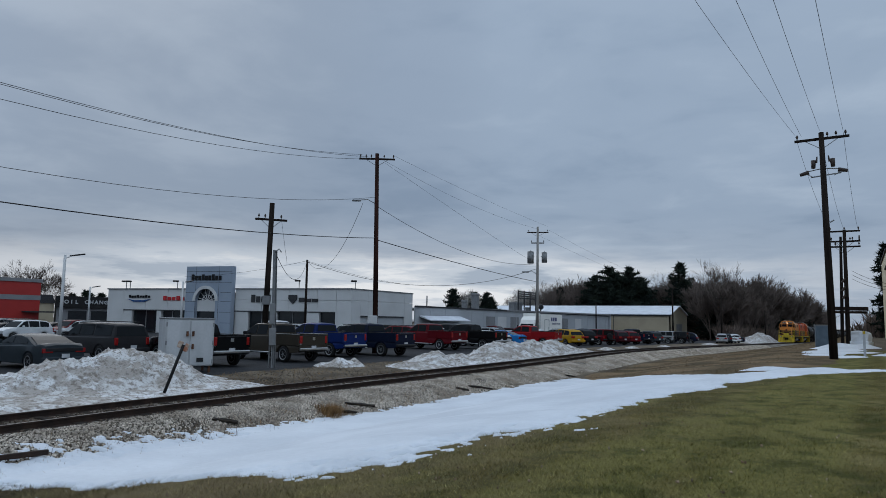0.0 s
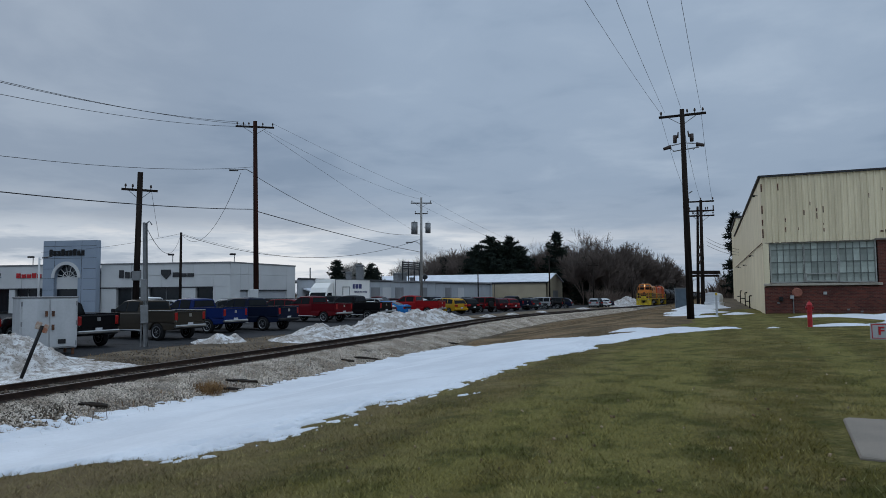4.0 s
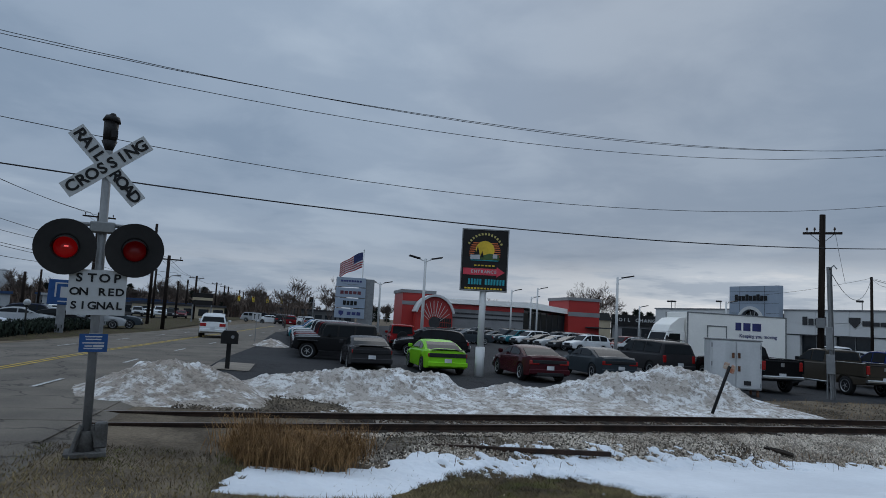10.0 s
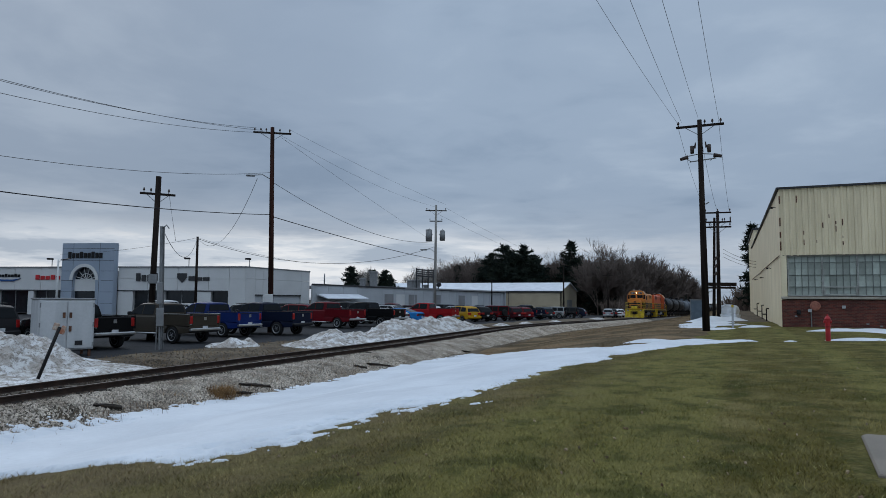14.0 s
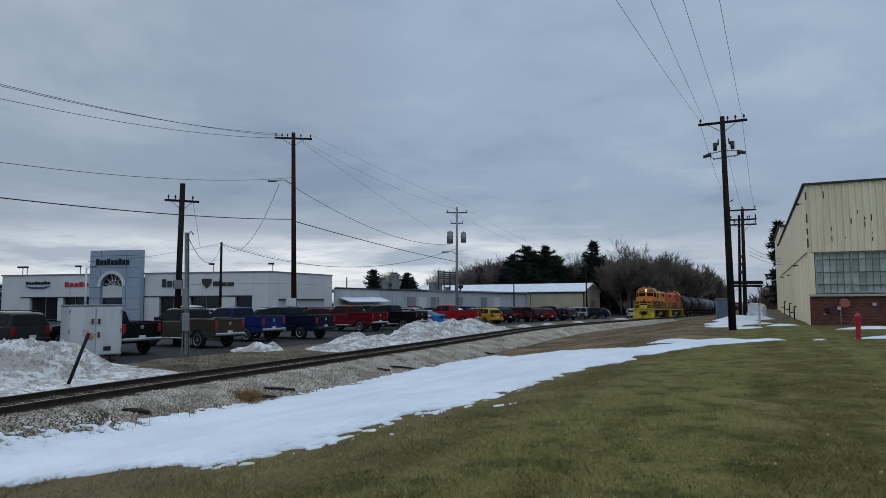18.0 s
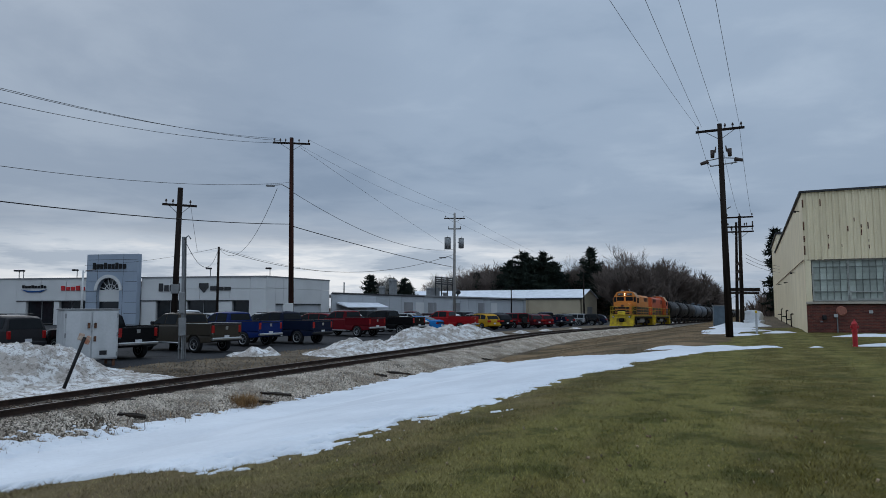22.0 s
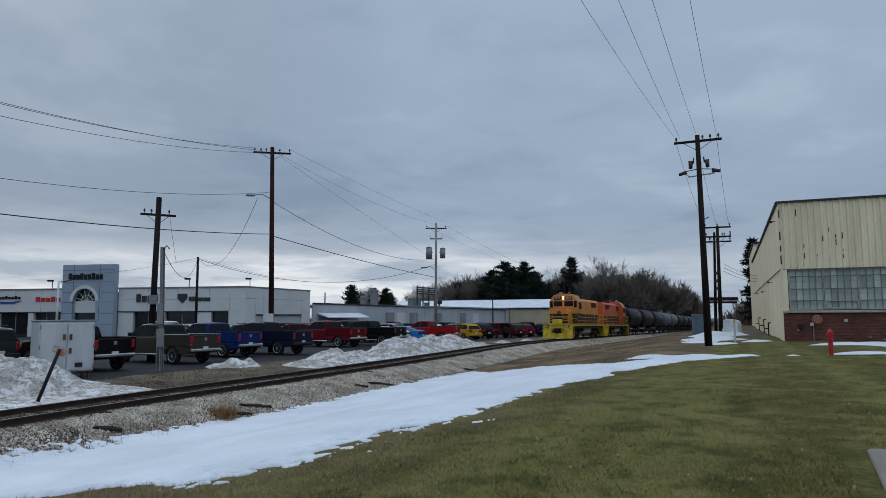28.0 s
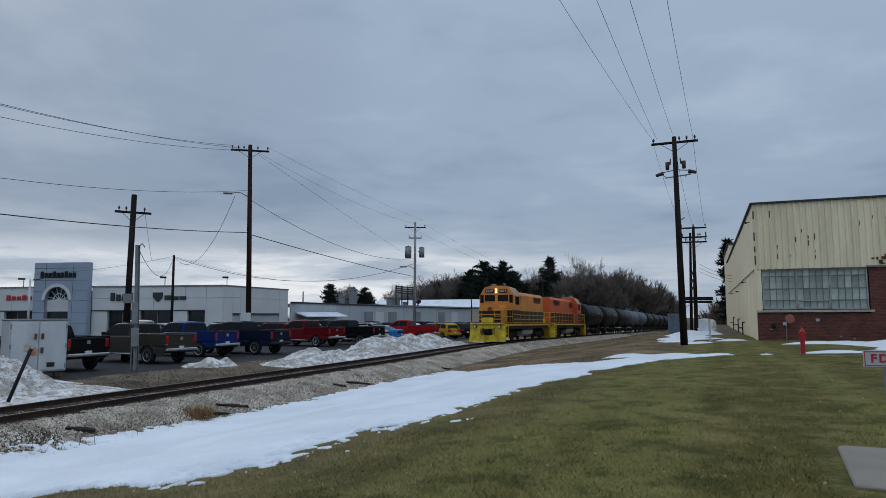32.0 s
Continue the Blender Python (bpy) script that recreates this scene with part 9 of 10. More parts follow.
def apron(x, y):
    s = x - track_x(y)
    d = min(-s - 2.35, s + 7.2 - 0.1 * max(0, 12 - y), 17.2 - y, y - 1.2)
    d += 0.5 * nz(x, y, 15, 0.8) - 0.9 * max(0, nz(x, y, 16, 0.45) - 0.1) * (1 if y < 7.5 else 0.6)
    return min(0.10, 0.14 * d)


def heap_snow(name, soil, load):
    """Crusted snow with grey-brown soil ploughed into it: broad patches, streaks of clods, fine grit."""
    heap = mat(name, (0.78, 0.785, 0.80), 0.65, col2=(0.66, 0.66, 0.665), scale=2.2, fine=11, var=0.10, bump=0.05, bscale=14, spec=0.25)
    n_, l_ = heap.node_tree.nodes, heap.node_tree.links
    b_ = n_["Principled BSDF"]
    col = b_.inputs["Base Color"].links[0].from_socket
    tc_ = n_.new("ShaderNodeTexCoord").outputs["Object"]
    for scale, lo, hi, top, tone in ((0.55, 0.50 - soil, 0.62 - soil, 0.75 * load, (0.50, 0.475, 0.45)), (1.7, 0.54 - soil, 0.63 - soil, 0.9 * load, (0.28, 0.235, 0.195)),
                                     (5.5, 0.58 - 0.8 * soil, 0.70 - 0.8 * soil, 0.85, (0.17, 0.14, 0.115)), (15.0, 0.60 - 0.4 * soil, 0.68 - 0.4 * soil, 0.7, (0.12, 0.10, 0.085))):
        t_ = n_.new("ShaderNodeTexNoise")
        t_.inputs["Scale"].default_value, t_.inputs["Detail"].default_value, t_.inputs["Roughness"].default_value = scale, 7, 0.62
        l_.new(tc_, t_.inputs["Vector"])
        r_ = n_.new("ShaderNodeMapRange")
        r_.inputs["From Min"].default_value, r_.inputs["From Max"].default_value, r_.inputs["To Max"].default_value = lo, hi, top
        l_.new(t_.outputs[0], r_.inputs["Value"])
        x_ = n_.new("ShaderNodeMix")
        x_.data_type = "RGBA"
        x_.inputs[7].default_value = (*tone, 1)
        l_.new(r_.outputs[0], x_.inputs[0])
        l_.new(col, x_.inputs[6])
        col = x_.outputs[2]
    l_.new(col, b_.inputs["Base Color"])
    return heap


HEAP = heap_snow("crusted_snow_heap", 0.095, 0.8)
BROWNHEAP = heap_snow("brown_roadside_snow", 0.12, 1.0)

heaps("snow_heap_by_the_road", steps(-7.5, 1.0, 0.075), steps(-23, -15.0, 0.08), [(-18.9, -3.3, 1.8, 1.7, 0.68), (-18.7, -1.9, 1.6, 1.2, 0.42), (-17.3, -3.6, 1.4, 1.3, 0.30), (-17.2, -1.6, 1.2, 1.2, 0.16), (-20.3, -2.6, 1.4, 1.5, 0.42)], BROWNHEAP, "grimy brown ploughed snow heap beside the road", 0.19)
heaps("snow_heap", steps(-1.8, 18.5, 0.075), steps(-26, -16.2, 0.08),
      [(-21.0, -0.2, 1.7, 1.3, 0.36), (-21.2, 1.6, 2.0, 1.6, 0.60), (-21.3, 3.2, 2.0, 1.5, 0.62), (-21.4, 4.6, 1.6, 1.1, 0.48), (-21.6, 7.4, 1.6, 1.8, 0.30), (-22.0, 9.6, 1.6, 1.5, 0.38), (-22.2, 11.4, 1.9, 1.6, 0.84), (-22.3, 13.5, 2.0, 1.7, 1.14), (-22.2, 15.0, 1.8, 1.2, 0.92)],
      HEAP, "long heap of crusted ploughed snow along the lot edge", 0.23, apron)
heaps("driveway_snow", steps(-4.5, 1.5, 0.15), steps(-48, -40, 0.15), [(-44.5, -1.4, 1.8, 1.0, 0.40)], BROWNHEAP, "small brown snow heap beside the driveway", 0.15)
heaps("snow_bump", steps(22.5, 28, 0.13), steps(-26, -19, 0.13), [(-22.6, 25.0, 0.7, 0.55, 0.42), (-22.3, 25.7, 0.6, 0.5, 0.34), (-23.1, 24.4, 0.6, 0.5, 0.2)], HEAP, "small melting snow heap on the verge", 0.2)
heaps("snow_ridge", steps(26, 58, 0.13), steps(-26, -17.2, 0.13),
      [(-20.6, 28.3, 1.4, 1.6, 0.26), (-20.8, 30.6, 1.5, 1.4, 0.62), (-20.9, 33.2, 1.5, 1.4, 0.52), (-20.2, 36.6, 1.8, 1.8, 1.15), (-20.8, 39.8, 1.8, 2.0, 1.05), (-21.0, 43.6, 1.9, 2.2, 1.15), (-21.4, 47.6, 1.8, 2.0, 1.05), (-21.6, 51.0, 1.6, 1.8, 0.55), (-21.8, 54.2, 1.3, 1.6, 0.3), (-19.6, 34.0, 1.0, 2.6, 0.3), (-19.4, 29.0, 0.9, 1.8, 0.16), (-19.6, 40.0, 0.8, 4.0, 0.2)],
      HEAP, "high ridge of ploughed snow between lot and track", 0.24)
heaps("far_snow_heap", steps(58, 184, 0.6), steps(-32, -18.5, 0.4), [(-22.3, 62.0, 0.8, 1.6, 0.25), (-22.6, 70.5, 0.7, 1.6, 0.25), (-23.0, 84, 0.7, 2.0, 0.2), (-23.5, 112, 1.0, 4.0, 0.25), (-24.6, 150, 2.0, 5.0, 0.7), (-24.6, 160, 2.6, 4.5, 1.5), (-24.4, 168, 2.6, 4.5, 2.3), (-24.2, 175, 2.4, 4.0, 1.8)], HEAP, "distant ploughed snow heap at the end of the lot", 0.2)
heaps("shed_snow", steps(33, 62, 0.2), steps(-6.5, 1.1, 0.2), [(-1.6, 39.0, 1.7, 1.6, 0.10), (0.1, 41.4, 1.2, 1.3, 0.14), (-3.2, 42.4, 1.7, 2.4, 0.09), (-1.4, 44.5, 1.9, 2.6, 0.12), (-2.9, 55.8, 1.6, 2.2, 0.34), (-1.4, 56.0, 1.0, 1.2, 0.26), (-3.4, 53.0, 1.4, 2.4, 0.22), (-2.4, 49.5, 1.8, 3.2, 0.16), (-3.7, 46.5, 1.5, 3.0, 0.10)], SNOW, "patches of snow beside the works shed", 0.10)
heaps("shed_front_snow", steps(26.0, 39.5, 0.2), steps(0.9, 16, 0.2), [(3.6, 35.3, 2.0, 1.2, 0.17), (5.0, 36.3, 1.8, 1.3, 0.16), (7.5, 34.4, 3.0, 2.2, 0.38), (6.8, 31.6, 1.9, 1.5, 0.16), (11.5, 33.5, 3.0, 2.4, 0.40), (3.4, 27.6, 1.8, 0.42, 0.15), (5.6, 28.2, 2.4, 0.55, 0.18), (8.4, 28.6, 2.4, 0.6, 0.18), (11, 29, 2.4, 0.6, 0.18)], SNOW, "low snow drift along the brick wall", 0.05)
heaps("lawn_snow_line", steps(25.8, 28.2, 0.1), steps(-5.2, 2.2, 0.12), [(-3.6, 26.9, 1.4, 0.40, 0.15), (-1.9, 27.0, 1.4, 0.34, 0.14), (-0.4, 26.9, 1.0, 0.26, 0.12), (1.2, 26.9, 0.5, 0.2, 0.09)], SNOW, "thin line of snow across the lawn", 0.05)


# ---- plants ----
def blades(name, count, spot, material, label, category, w=0.004, bend=0.5):
    """Single blades of grass, three corners each, as one mesh."""
    vs, fs = [], []
    for _ in range(count):
        q = spot()
        if q is None:
            continue
        x, y, z, h = q
        a = random.uniform(0, 6.283)
        c, s = math.cos(a), math.sin(a)
        t_ = random.uniform(0, 6.283)
        lean_ = bend * h * random.uniform(0.4, 1.0)
        lx, ly = lean_ * math.cos(t_), lean_ * math.sin(t_)
        o = len(vs)
        if h > 0.25:
            vs += [(x - c * w, y - s * w, z), (x + c * w, y + s * w, z), (x + lx * 0.35 + c * w, y + ly * 0.35 + s * w, z + h * 0.62), (x + lx * 0.35 - c * w, y + ly * 0.35 - s * w, z + h * 0.62), (x + lx, y + ly, z + h * random.uniform(0.75, 1.0))]
            fs += [(o, o + 1, o + 2, o + 3), (o + 3, o + 2, o + 4)]
        else:
            vs += [(x - c * w, y - s * w, z), (x + c * w, y + s * w, z), (x + lx, y + ly, z + h)]
            fs.append((o, o + 1, o + 2))
    return sheet(name, vs, fs, material, label, category, "stuff", smooth=False)


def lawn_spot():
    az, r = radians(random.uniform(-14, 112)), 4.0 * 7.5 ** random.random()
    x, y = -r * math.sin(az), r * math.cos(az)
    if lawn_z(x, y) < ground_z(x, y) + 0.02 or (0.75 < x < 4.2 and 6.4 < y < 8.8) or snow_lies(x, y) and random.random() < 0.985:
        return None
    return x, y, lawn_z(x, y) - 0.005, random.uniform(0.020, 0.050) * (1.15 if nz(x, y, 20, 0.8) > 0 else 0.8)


def straw_spot():
    q = lawn_spot()
    if q is None or nz(q[0], q[1], 41, 2.3) + 0.5 * nz(q[0], q[1], 42, 6.0) < 0.08:
        return None
    return q[0], q[1], q[2] + 0.004, q[3] * 0.9


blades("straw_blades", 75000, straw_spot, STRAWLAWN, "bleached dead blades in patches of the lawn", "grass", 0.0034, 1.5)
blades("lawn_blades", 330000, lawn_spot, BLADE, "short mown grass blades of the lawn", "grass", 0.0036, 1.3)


def road_verge_spot():
    x, y = random.uniform(-13.0, -6.0), random.uniform(-4.5, 0.8)
    if snow_lies(x, y) or x - track_x(y) < 2.6:
        return None
    return x, y, max(lawn_z(x, y), ground_z(x, y)), random.uniform(0.02, 0.07)


blades("verge_blades", 20000, road_verge_spot, BLADE, "thin winter grass round the crossing signal", "grass", 0.007, 1.2)


def snow_edge_spot():
    y = random.uniform(-1.0, 9.0)
    x = track_x(y) + random.uniform(2.8, 6.5)
    if snow_lies(x, y) and random.random() < 0.97:
        return None
    return x, y, max(lawn_z(x, y), ground_z(x, y)) - 0.005, random.uniform(0.03, 0.09)


blades("snow_edge_blades", 26000, snow_edge_spot, BLADE, "longer winter grass along the edge of the snow", "grass", 0.006, 1.4)


def arching(name, count, spot, material, label, w=0.004):
    """Long dead blades that rise, bow over and hang."""
    vs, fs = [], []
    for _ in range(count):
        q = spot()
        if q is None:
            continue
        x, y, z, h = q
        a = random.uniform(0, 6.283)
        c, s_ = math.cos(a), math.sin(a)
        reach = h * random.uniform(0.3, 1.6)
        drop = random.uniform(0.55, 1.0)
        o = len(vs)
        for u, zz in ((0.0, 0.0), (0.22, 0.55), (0.55, 0.95), (1.0, drop)):
            px_, py_ = x + c * reach * u, y + s_ * reach * u
            ww = w * (1.1 - u)
            vs += [(px_ - s_ * ww, py_ + c * ww, z + h * zz), (px_ + s_ * ww, py_ - c * ww, z + h * zz)]
        for i in range(3):
            fs.append((o + 2 * i, o + 2 * i + 1, o + 2 * i + 3, o + 2 * i + 2))
    return sheet(name, vs, fs, material, label, "grass", "stuff", smooth=False)


def bush_spot():
    k = random.randrange(9)
    cy = (-0.7, -0.4, -0.2, 0.1, 0.4, 0.75, 1.05, -0.5, 0.3)[k]
    cs = (2.3, 2.8, 2.4, 2.9, 2.3, 2.6, 2.2, 2.0, 2.0)[k]
    y, s_ = cy + random.gauss(0, 0.22), cs + random.gauss(0, 0.24)
    x = track_x(y) + s_
    return x, y, max(ground_z(x, y), bed_z(x, y)) - 0.02, random.uniform(0.12, 0.56) * (0.7 + 0.09 * (k % 4))


arching("dead_grass_clump", 7000, bush_spot, STRAWO, "tan dead grass clump arching over beside the track", 0.0045)


def tuft_spot():
    k = random.random()
    if k < 0.45:
        y, s, r, h = 13.9, 2.75, 0.22, 0.26
    elif k < 0.6:
        y, s, r, h = 24.0, -2.5, 0.5, 0.2
    else:
        y, s, r, h = random.uniform(3, 26), 2.6, 0.5, 0.16
    y, s = y + random.gauss(0, r), s + random.gauss(0, r * 0.6)
    x = track_x(y) + s
    return x, y, max(bed_z(x, y), ground_z(x, y)), h * random.uniform(0.5, 1.1)


blades("trackside_tufts", 2000, tuft_spot, STRAWO, "small tufts of dead grass in the ballast", "grass", 0.005, 0.8)


def stalk_spot():
    y = 1.5 + 13 * random.random()
    s = random.gauss(2.35 if y < 9 else 2.9, 0.35)
    x = track_x(y) + s
    if nz(x, y, 51, 0.8) < -0.05:
        return None
    return x, y, max(bed_z(x, y), ground_z(x, y)) - 0.02, random.uniform(0.14, 0.42)


WEED = mat("dry_red_brown_weed", (0.085, 0.045, 0.030), 0.95, col2=(0.05, 0.032, 0.024), scale=3, fine=10, var=0.2, island=0.4, spec=0.1)
blades("dead_stalks", 90, stalk_spot, WEED, "dark dead weed stalks poking out of the snow edge", "weeds", 0.005, 0.55)


def weed_spot():
    k = random.randrange(14)
    y = 1.2 + 1.15 * k + random.gauss(0, 0.30)
    x = track_x(y) + 2.15 + 0.35 * math.sin(k * 2.1) + 0.05 * k + random.gauss(0, 0.16)
    if snow_lies(x, y):
        return None
    return x, y, max(bed_z(x, y), ground_z(x, y)) - 0.01, random.uniform(0.03, 0.11)


arching("weed_mats", 900, weed_spot, WEED, "low red-brown dead weeds matted over the ballast edge", 0.006)


def leaf_spot():
    az, r = radians(random.uniform(-14, 112)), 4.5 * 4.5 ** random.random()
    x, y = -r * math.sin(az), r * math.cos(az)
    if lawn_z(x, y) < ground_z(x, y) + 0.02 or (0.75 < x < 4.2 and 6.4 < y < 8.8) or snow_lies(x, y):
        return None
    return x, y, lawn_z(x, y) + 0.012


LEAF = mat("curled_dead_leaf", (0.34, 0.27, 0.19), 0.9, col2=(0.16, 0.10, 0.065), scale=2, fine=20, var=0.2, island=0.6, spec=0.15)
chips("fallen_leaves", 420, leaf_spot, 0.022, LEAF, "scattered curled dead leaves on the lawn")["category"] = "leaves"


def field_spot():
    y = random.uniform(24, 110)
    x = track_x(y) + random.uniform(3.4, 13.5)
    if snow_lies(x, y) or y < 34 and x - track_x(y) > 12:
        return None
    return x, y, ground_z(x, y), random.uniform(0.03, 0.13)


blades("dead_grass_field", 22000, field_spot, FIELD, "tan dead grass on the slope between track and lawn", "grass", 0.012, 1.5)


def verge_spot():
    y = random.uniform(15, 60)
    x = track_x(y) - random.uniform(2.6, 7.0)
    return x, y, ground_z(x, y), random.uniform(0.04, 0.14)


blades("verge_grass", 7000, verge_spot, STRAW, "sparse dead grass on the lot verge", "grass", 0.007, 0.9)


def twig_mesh(vs, fs, p, d, ln, r, depth, kids, spread, rnd, up=0.15, rmin=0.011):
    """Grow one limb and its branches as three-sided tapered bars."""
    d = d.normalized()
    e = p + d * ln
    a = d.orthogonal().normalized()
    b = d.cross(a)
    o = len(vs)
    r2 = r * 0.62
    for q, rr in ((p, r), (e, r2)):
        for i in range(3):
            an = 2.0944 * i
            v = q + (a * math.cos(an) + b * math.sin(an)) * rr
            vs.append((v.x, v.y, v.z))
    for i in range(3):
        j = (i + 1) % 3
        fs.append((o + i, o + j, o + 3 + j, o + 3 + i))
    if depth == 0:
        return
    for k in range(kids if depth > 1 else kids + 1):
        t = rnd.uniform(0.45, 1.0) if k else 1.0
        ax = Vector((rnd.gauss(0, 1), rnd.gauss(0, 1), rnd.gauss(0, 1))).cross(d)
        nd = d + ax.normalized() * rnd.uniform(0.35, 1.0) * spread
        nd.z += up
        twig_mesh(vs, fs, p + d * ln * t, nd, ln * rnd.uniform(0.62, 0.92), max(rmin, r2 * rnd.uniform(0.55, 0.85)), depth - 1, kids, spread, rnd, up, rmin)


def bare_tree_data(seed, h, depth=6, kids=3, spread=0.75, r=None, rmin=0.012):
    rnd = random.Random(seed)
    vs, fs = [], []
    twig_mesh(vs, fs, Vector((0, 0, -0.2)), Vector((rnd.uniform(-0.05, 0.05), rnd.uniform(-0.05, 0.05), 1)), h * 0.20, r or h * 0.018, depth, kids, spread, rnd, 0.15, rmin)
    z = max(v[2] for v in vs)
    k = h / z
    return [(x * k, y * k, zz * k) for x, y, zz in vs], fs


def bare_tree(x, y, h, seed, label="leafless grey-brown tree with fine twigs", depth=6, kids=3, spread=0.75):
    vs, fs = bare_tree_data(seed, h, depth, kids, spread)
    cut = max(6, 0)
    t = thing("bare_tree", pose(x, y, ground_z(x, y)), label, "tree", "leafless trees")
    me = bpy.data.meshes.new("trunk")
    me.from_pydata(vs[:6], [], fs[:3])
    me.materials.append(BARK)
    part("trunk", me, None, t)
    me = bpy.data.meshes.new("crown")
    me.from_pydata(vs[6:], [], [tuple(i - 6 for i in f_) for f_ in fs[3:]])
    me.materials.append(TWIG)
    part("crown", me, None, t)
    return t


def pine_data(seed, h, wide=0.22, start=0.12, dens=1.0, ragged=0.25):
    """Trunk bars and needle sprays of a conifer."""
    rnd = random.Random(seed)
    tv, tf, nv, nf = [], [], [], []
    twig_mesh(tv, tf, Vector((0, 0, -0.2)), Vector((0, 0, 1)), h, h * 0.014, 0, 0, 0, rnd)
    z = h * start
    while z < h * 0.985:
        u = (z / h - start) / (1 - start)
        reach = h * wide * (1 - u) ** 0.62 * (1.0 if u > 0.12 else 0.6 + 3.3 * u)
        for k in range(rnd.randint(6, 8)):
            a = rnd.uniform(0, 6.283)
            ln = reach * rnd.uniform(1 - 2 * ragged, 1 + ragged) + 0.15
            droop = rnd.uniform(-0.25, 0.12) + 0.35 * u
            tip = Vector((math.cos(a) * ln, math.sin(a) * ln, z + droop * ln))
            root = Vector((0, 0, z))
            nn = max(3, int(ln * 3.2 * dens))
            for i in range(nn):
                p = root.lerp(tip, (i + 1) / nn)
                for _ in range(9):
                    d = Vector((rnd.gauss(0, 1), rnd.gauss(0, 1), rnd.gauss(0.1, 0.55))).normalized() * rnd.uniform(0.35, 0.95) * (0.55 + h / 22)
                    w = Vector((rnd.gauss(0, 1), rnd.gauss(0, 1), rnd.gauss(0, 1))).normalized() * 0.13 * (0.55 + h / 22)
                    o = len(nv)
                    for q in (p - w, p + w, p + d):
                        nv.append((q.x, q.y, q.z))
                    nf.append((o, o + 1, o + 2))
        z += h * rnd.uniform(0.030, 0.045)
    return tv, tf, nv, nf


def pine(x, y, h, seed, wide=0.22, start=0.12, label="dark green pine tree", ragged=0.25):
    tv, tf, nv, nf = pine_data(seed, h, wide, start, 1.0, ragged)
    t = thing("pine_tree", pose(x, y, ground_z(x, y)), label, "tree", "evergreen trees")
    for nm, v, f_, m_ in (("trunk", tv, tf, BARK), ("crown", nv, nf, NEEDLE)):
        me = bpy.data.meshes.new(nm)
        me.from_pydata(v, [], f_)
        me.materials.append(m_)
        part(nm, me, None, t)
    return t


def at_az(az, d):
    return -d * math.sin(radians(az)), d * math.cos(radians(az))


for az, d, top, wd, st, sd in ((20.7, 196, 15.6, 0.40, 0.12, 1), (20.0, 205, 14.5, 0.40, 0.10, 12), (19.4, 192, 17.6, 0.40, 0.15, 2), (18.7, 200, 16.0, 0.42, 0.10, 3), (17.9, 194, 17.5, 0.40, 0.12, 4), (17.3, 204, 14.6, 0.42, 0.05, 13), (17.0, 198, 14.8, 0.40, 0.05, 5), (16.2, 205, 11.5, 0.42, 0.05, 6), (14.0, 200, 19.2, 0.26, 0.05, 7), (21.6, 200, 11.5, 0.3, 0.1, 8), (12.9, 215, 11.0, 0.25, 0.1, 9), (23.6, 210, 12.4, 0.20, 0.05, 10), (9.6, 230, 11, 0.22, 0.1, 11)):
    x, y = at_az(az, d)
    pine(x, y, top - ground_z(x, y), sd, wd, st, "tall dark pine at the edge of the wood", 0.35)
for az, d, top, sd in ((32.7, 165, 9.7, 21), (32.1, 172, 8.0, 22), (30.9, 170, 9.3, 23), (29.8, 168, 9.0, 24), (29.3, 172, 7.6, 25)):
    x, y = at_az(az, d)
    pine(x, y, top - ground_z(x, y), sd, 0.30, 0.2, "ragged small pine behind the workshop roof", 0.4)
pine(0.2, 108.5, 12.6, 31, 0.15, 0.10, "tall ragged pine behind the works shed", 0.45)
for az, d, top, sd in ((61.6, 158, 7.6, 35), (60.6, 160, 7.0, 36), (62.5, 160, 6.8, 37)):
    x, y = at_az(az, d)
    pine(x, y, top, sd, 0.32, 0.02, "dark evergreen behind the garage", 0.3)
for az, d, h_, sd in ((12.2, 192, 19.6, 51), (10.9, 230, 18.5, 65), (8.3, 262, 20.0, 66), (9.2, 240, 17.0, 67), (15.2, 205, 18.0, 68), (22.4, 200, 15.5, 69), (24.9, 205, 15.0, 70), (27.2, 214, 13.0, 80), (16.0, 215, 15.5, 52), (90.9, 92, 7.2, 53), (87.2, 112, 8.6, 54), (64.8, 155, 13.0, 55), (66.0, 158, 11.5, 56), (31.5, 172, 9.5, 57), (25.6, 210, 12.5, 58), (24.2, 205, 13.5, 59), (7.6, 250, 16.0, 60), (73.5, 160, 8.5, 61), (71.5, 160, 8, 62), (36.5, 160, 6.5, 63), (93.5, 140, 8.0, 64)):
    x, y = at_az(az, d)
    bare_tree(x, y, h_ - ground_z(x, y), sd, depth=7 if sd in (51, 66, 53, 54, 55, 56) else 6, kids=3, spread=0.85 if sd in (53, 54, 55) else 0.72)
# white birches behind the workshop
BIRCH = mat("pale_birch_bark", (0.42, 0.40, 0.37), 0.9, scale=2, fine=10, var=0.2)
for az, d, h_, sd in ((26.4, 212, 13.0, 71), (25.9, 210, 12.0, 72), (30.8, 168, 10.5, 73), (32.0, 170, 9.5, 74), (25.2, 211, 13.0, 75)):
    x, y = at_az(az, d)
    t_ = bare_tree(x, y, h_ - ground_z(x, y), sd, "slender leafless birch with pale bark", 6, 3, 0.55)
    for c_ in t_.children:
        c_.data.materials[0] = BIRCH
# the woods: many trees joined into one body
base_trees = [bare_tree_data(100 + k, 10.0, 5, 4, 0.66, 0.13, 0.020) for k in range(6)]
base_pines = [pine_data(200 + k, 10.0, 0.24, 0.08, 0.8) for k in range(3)]


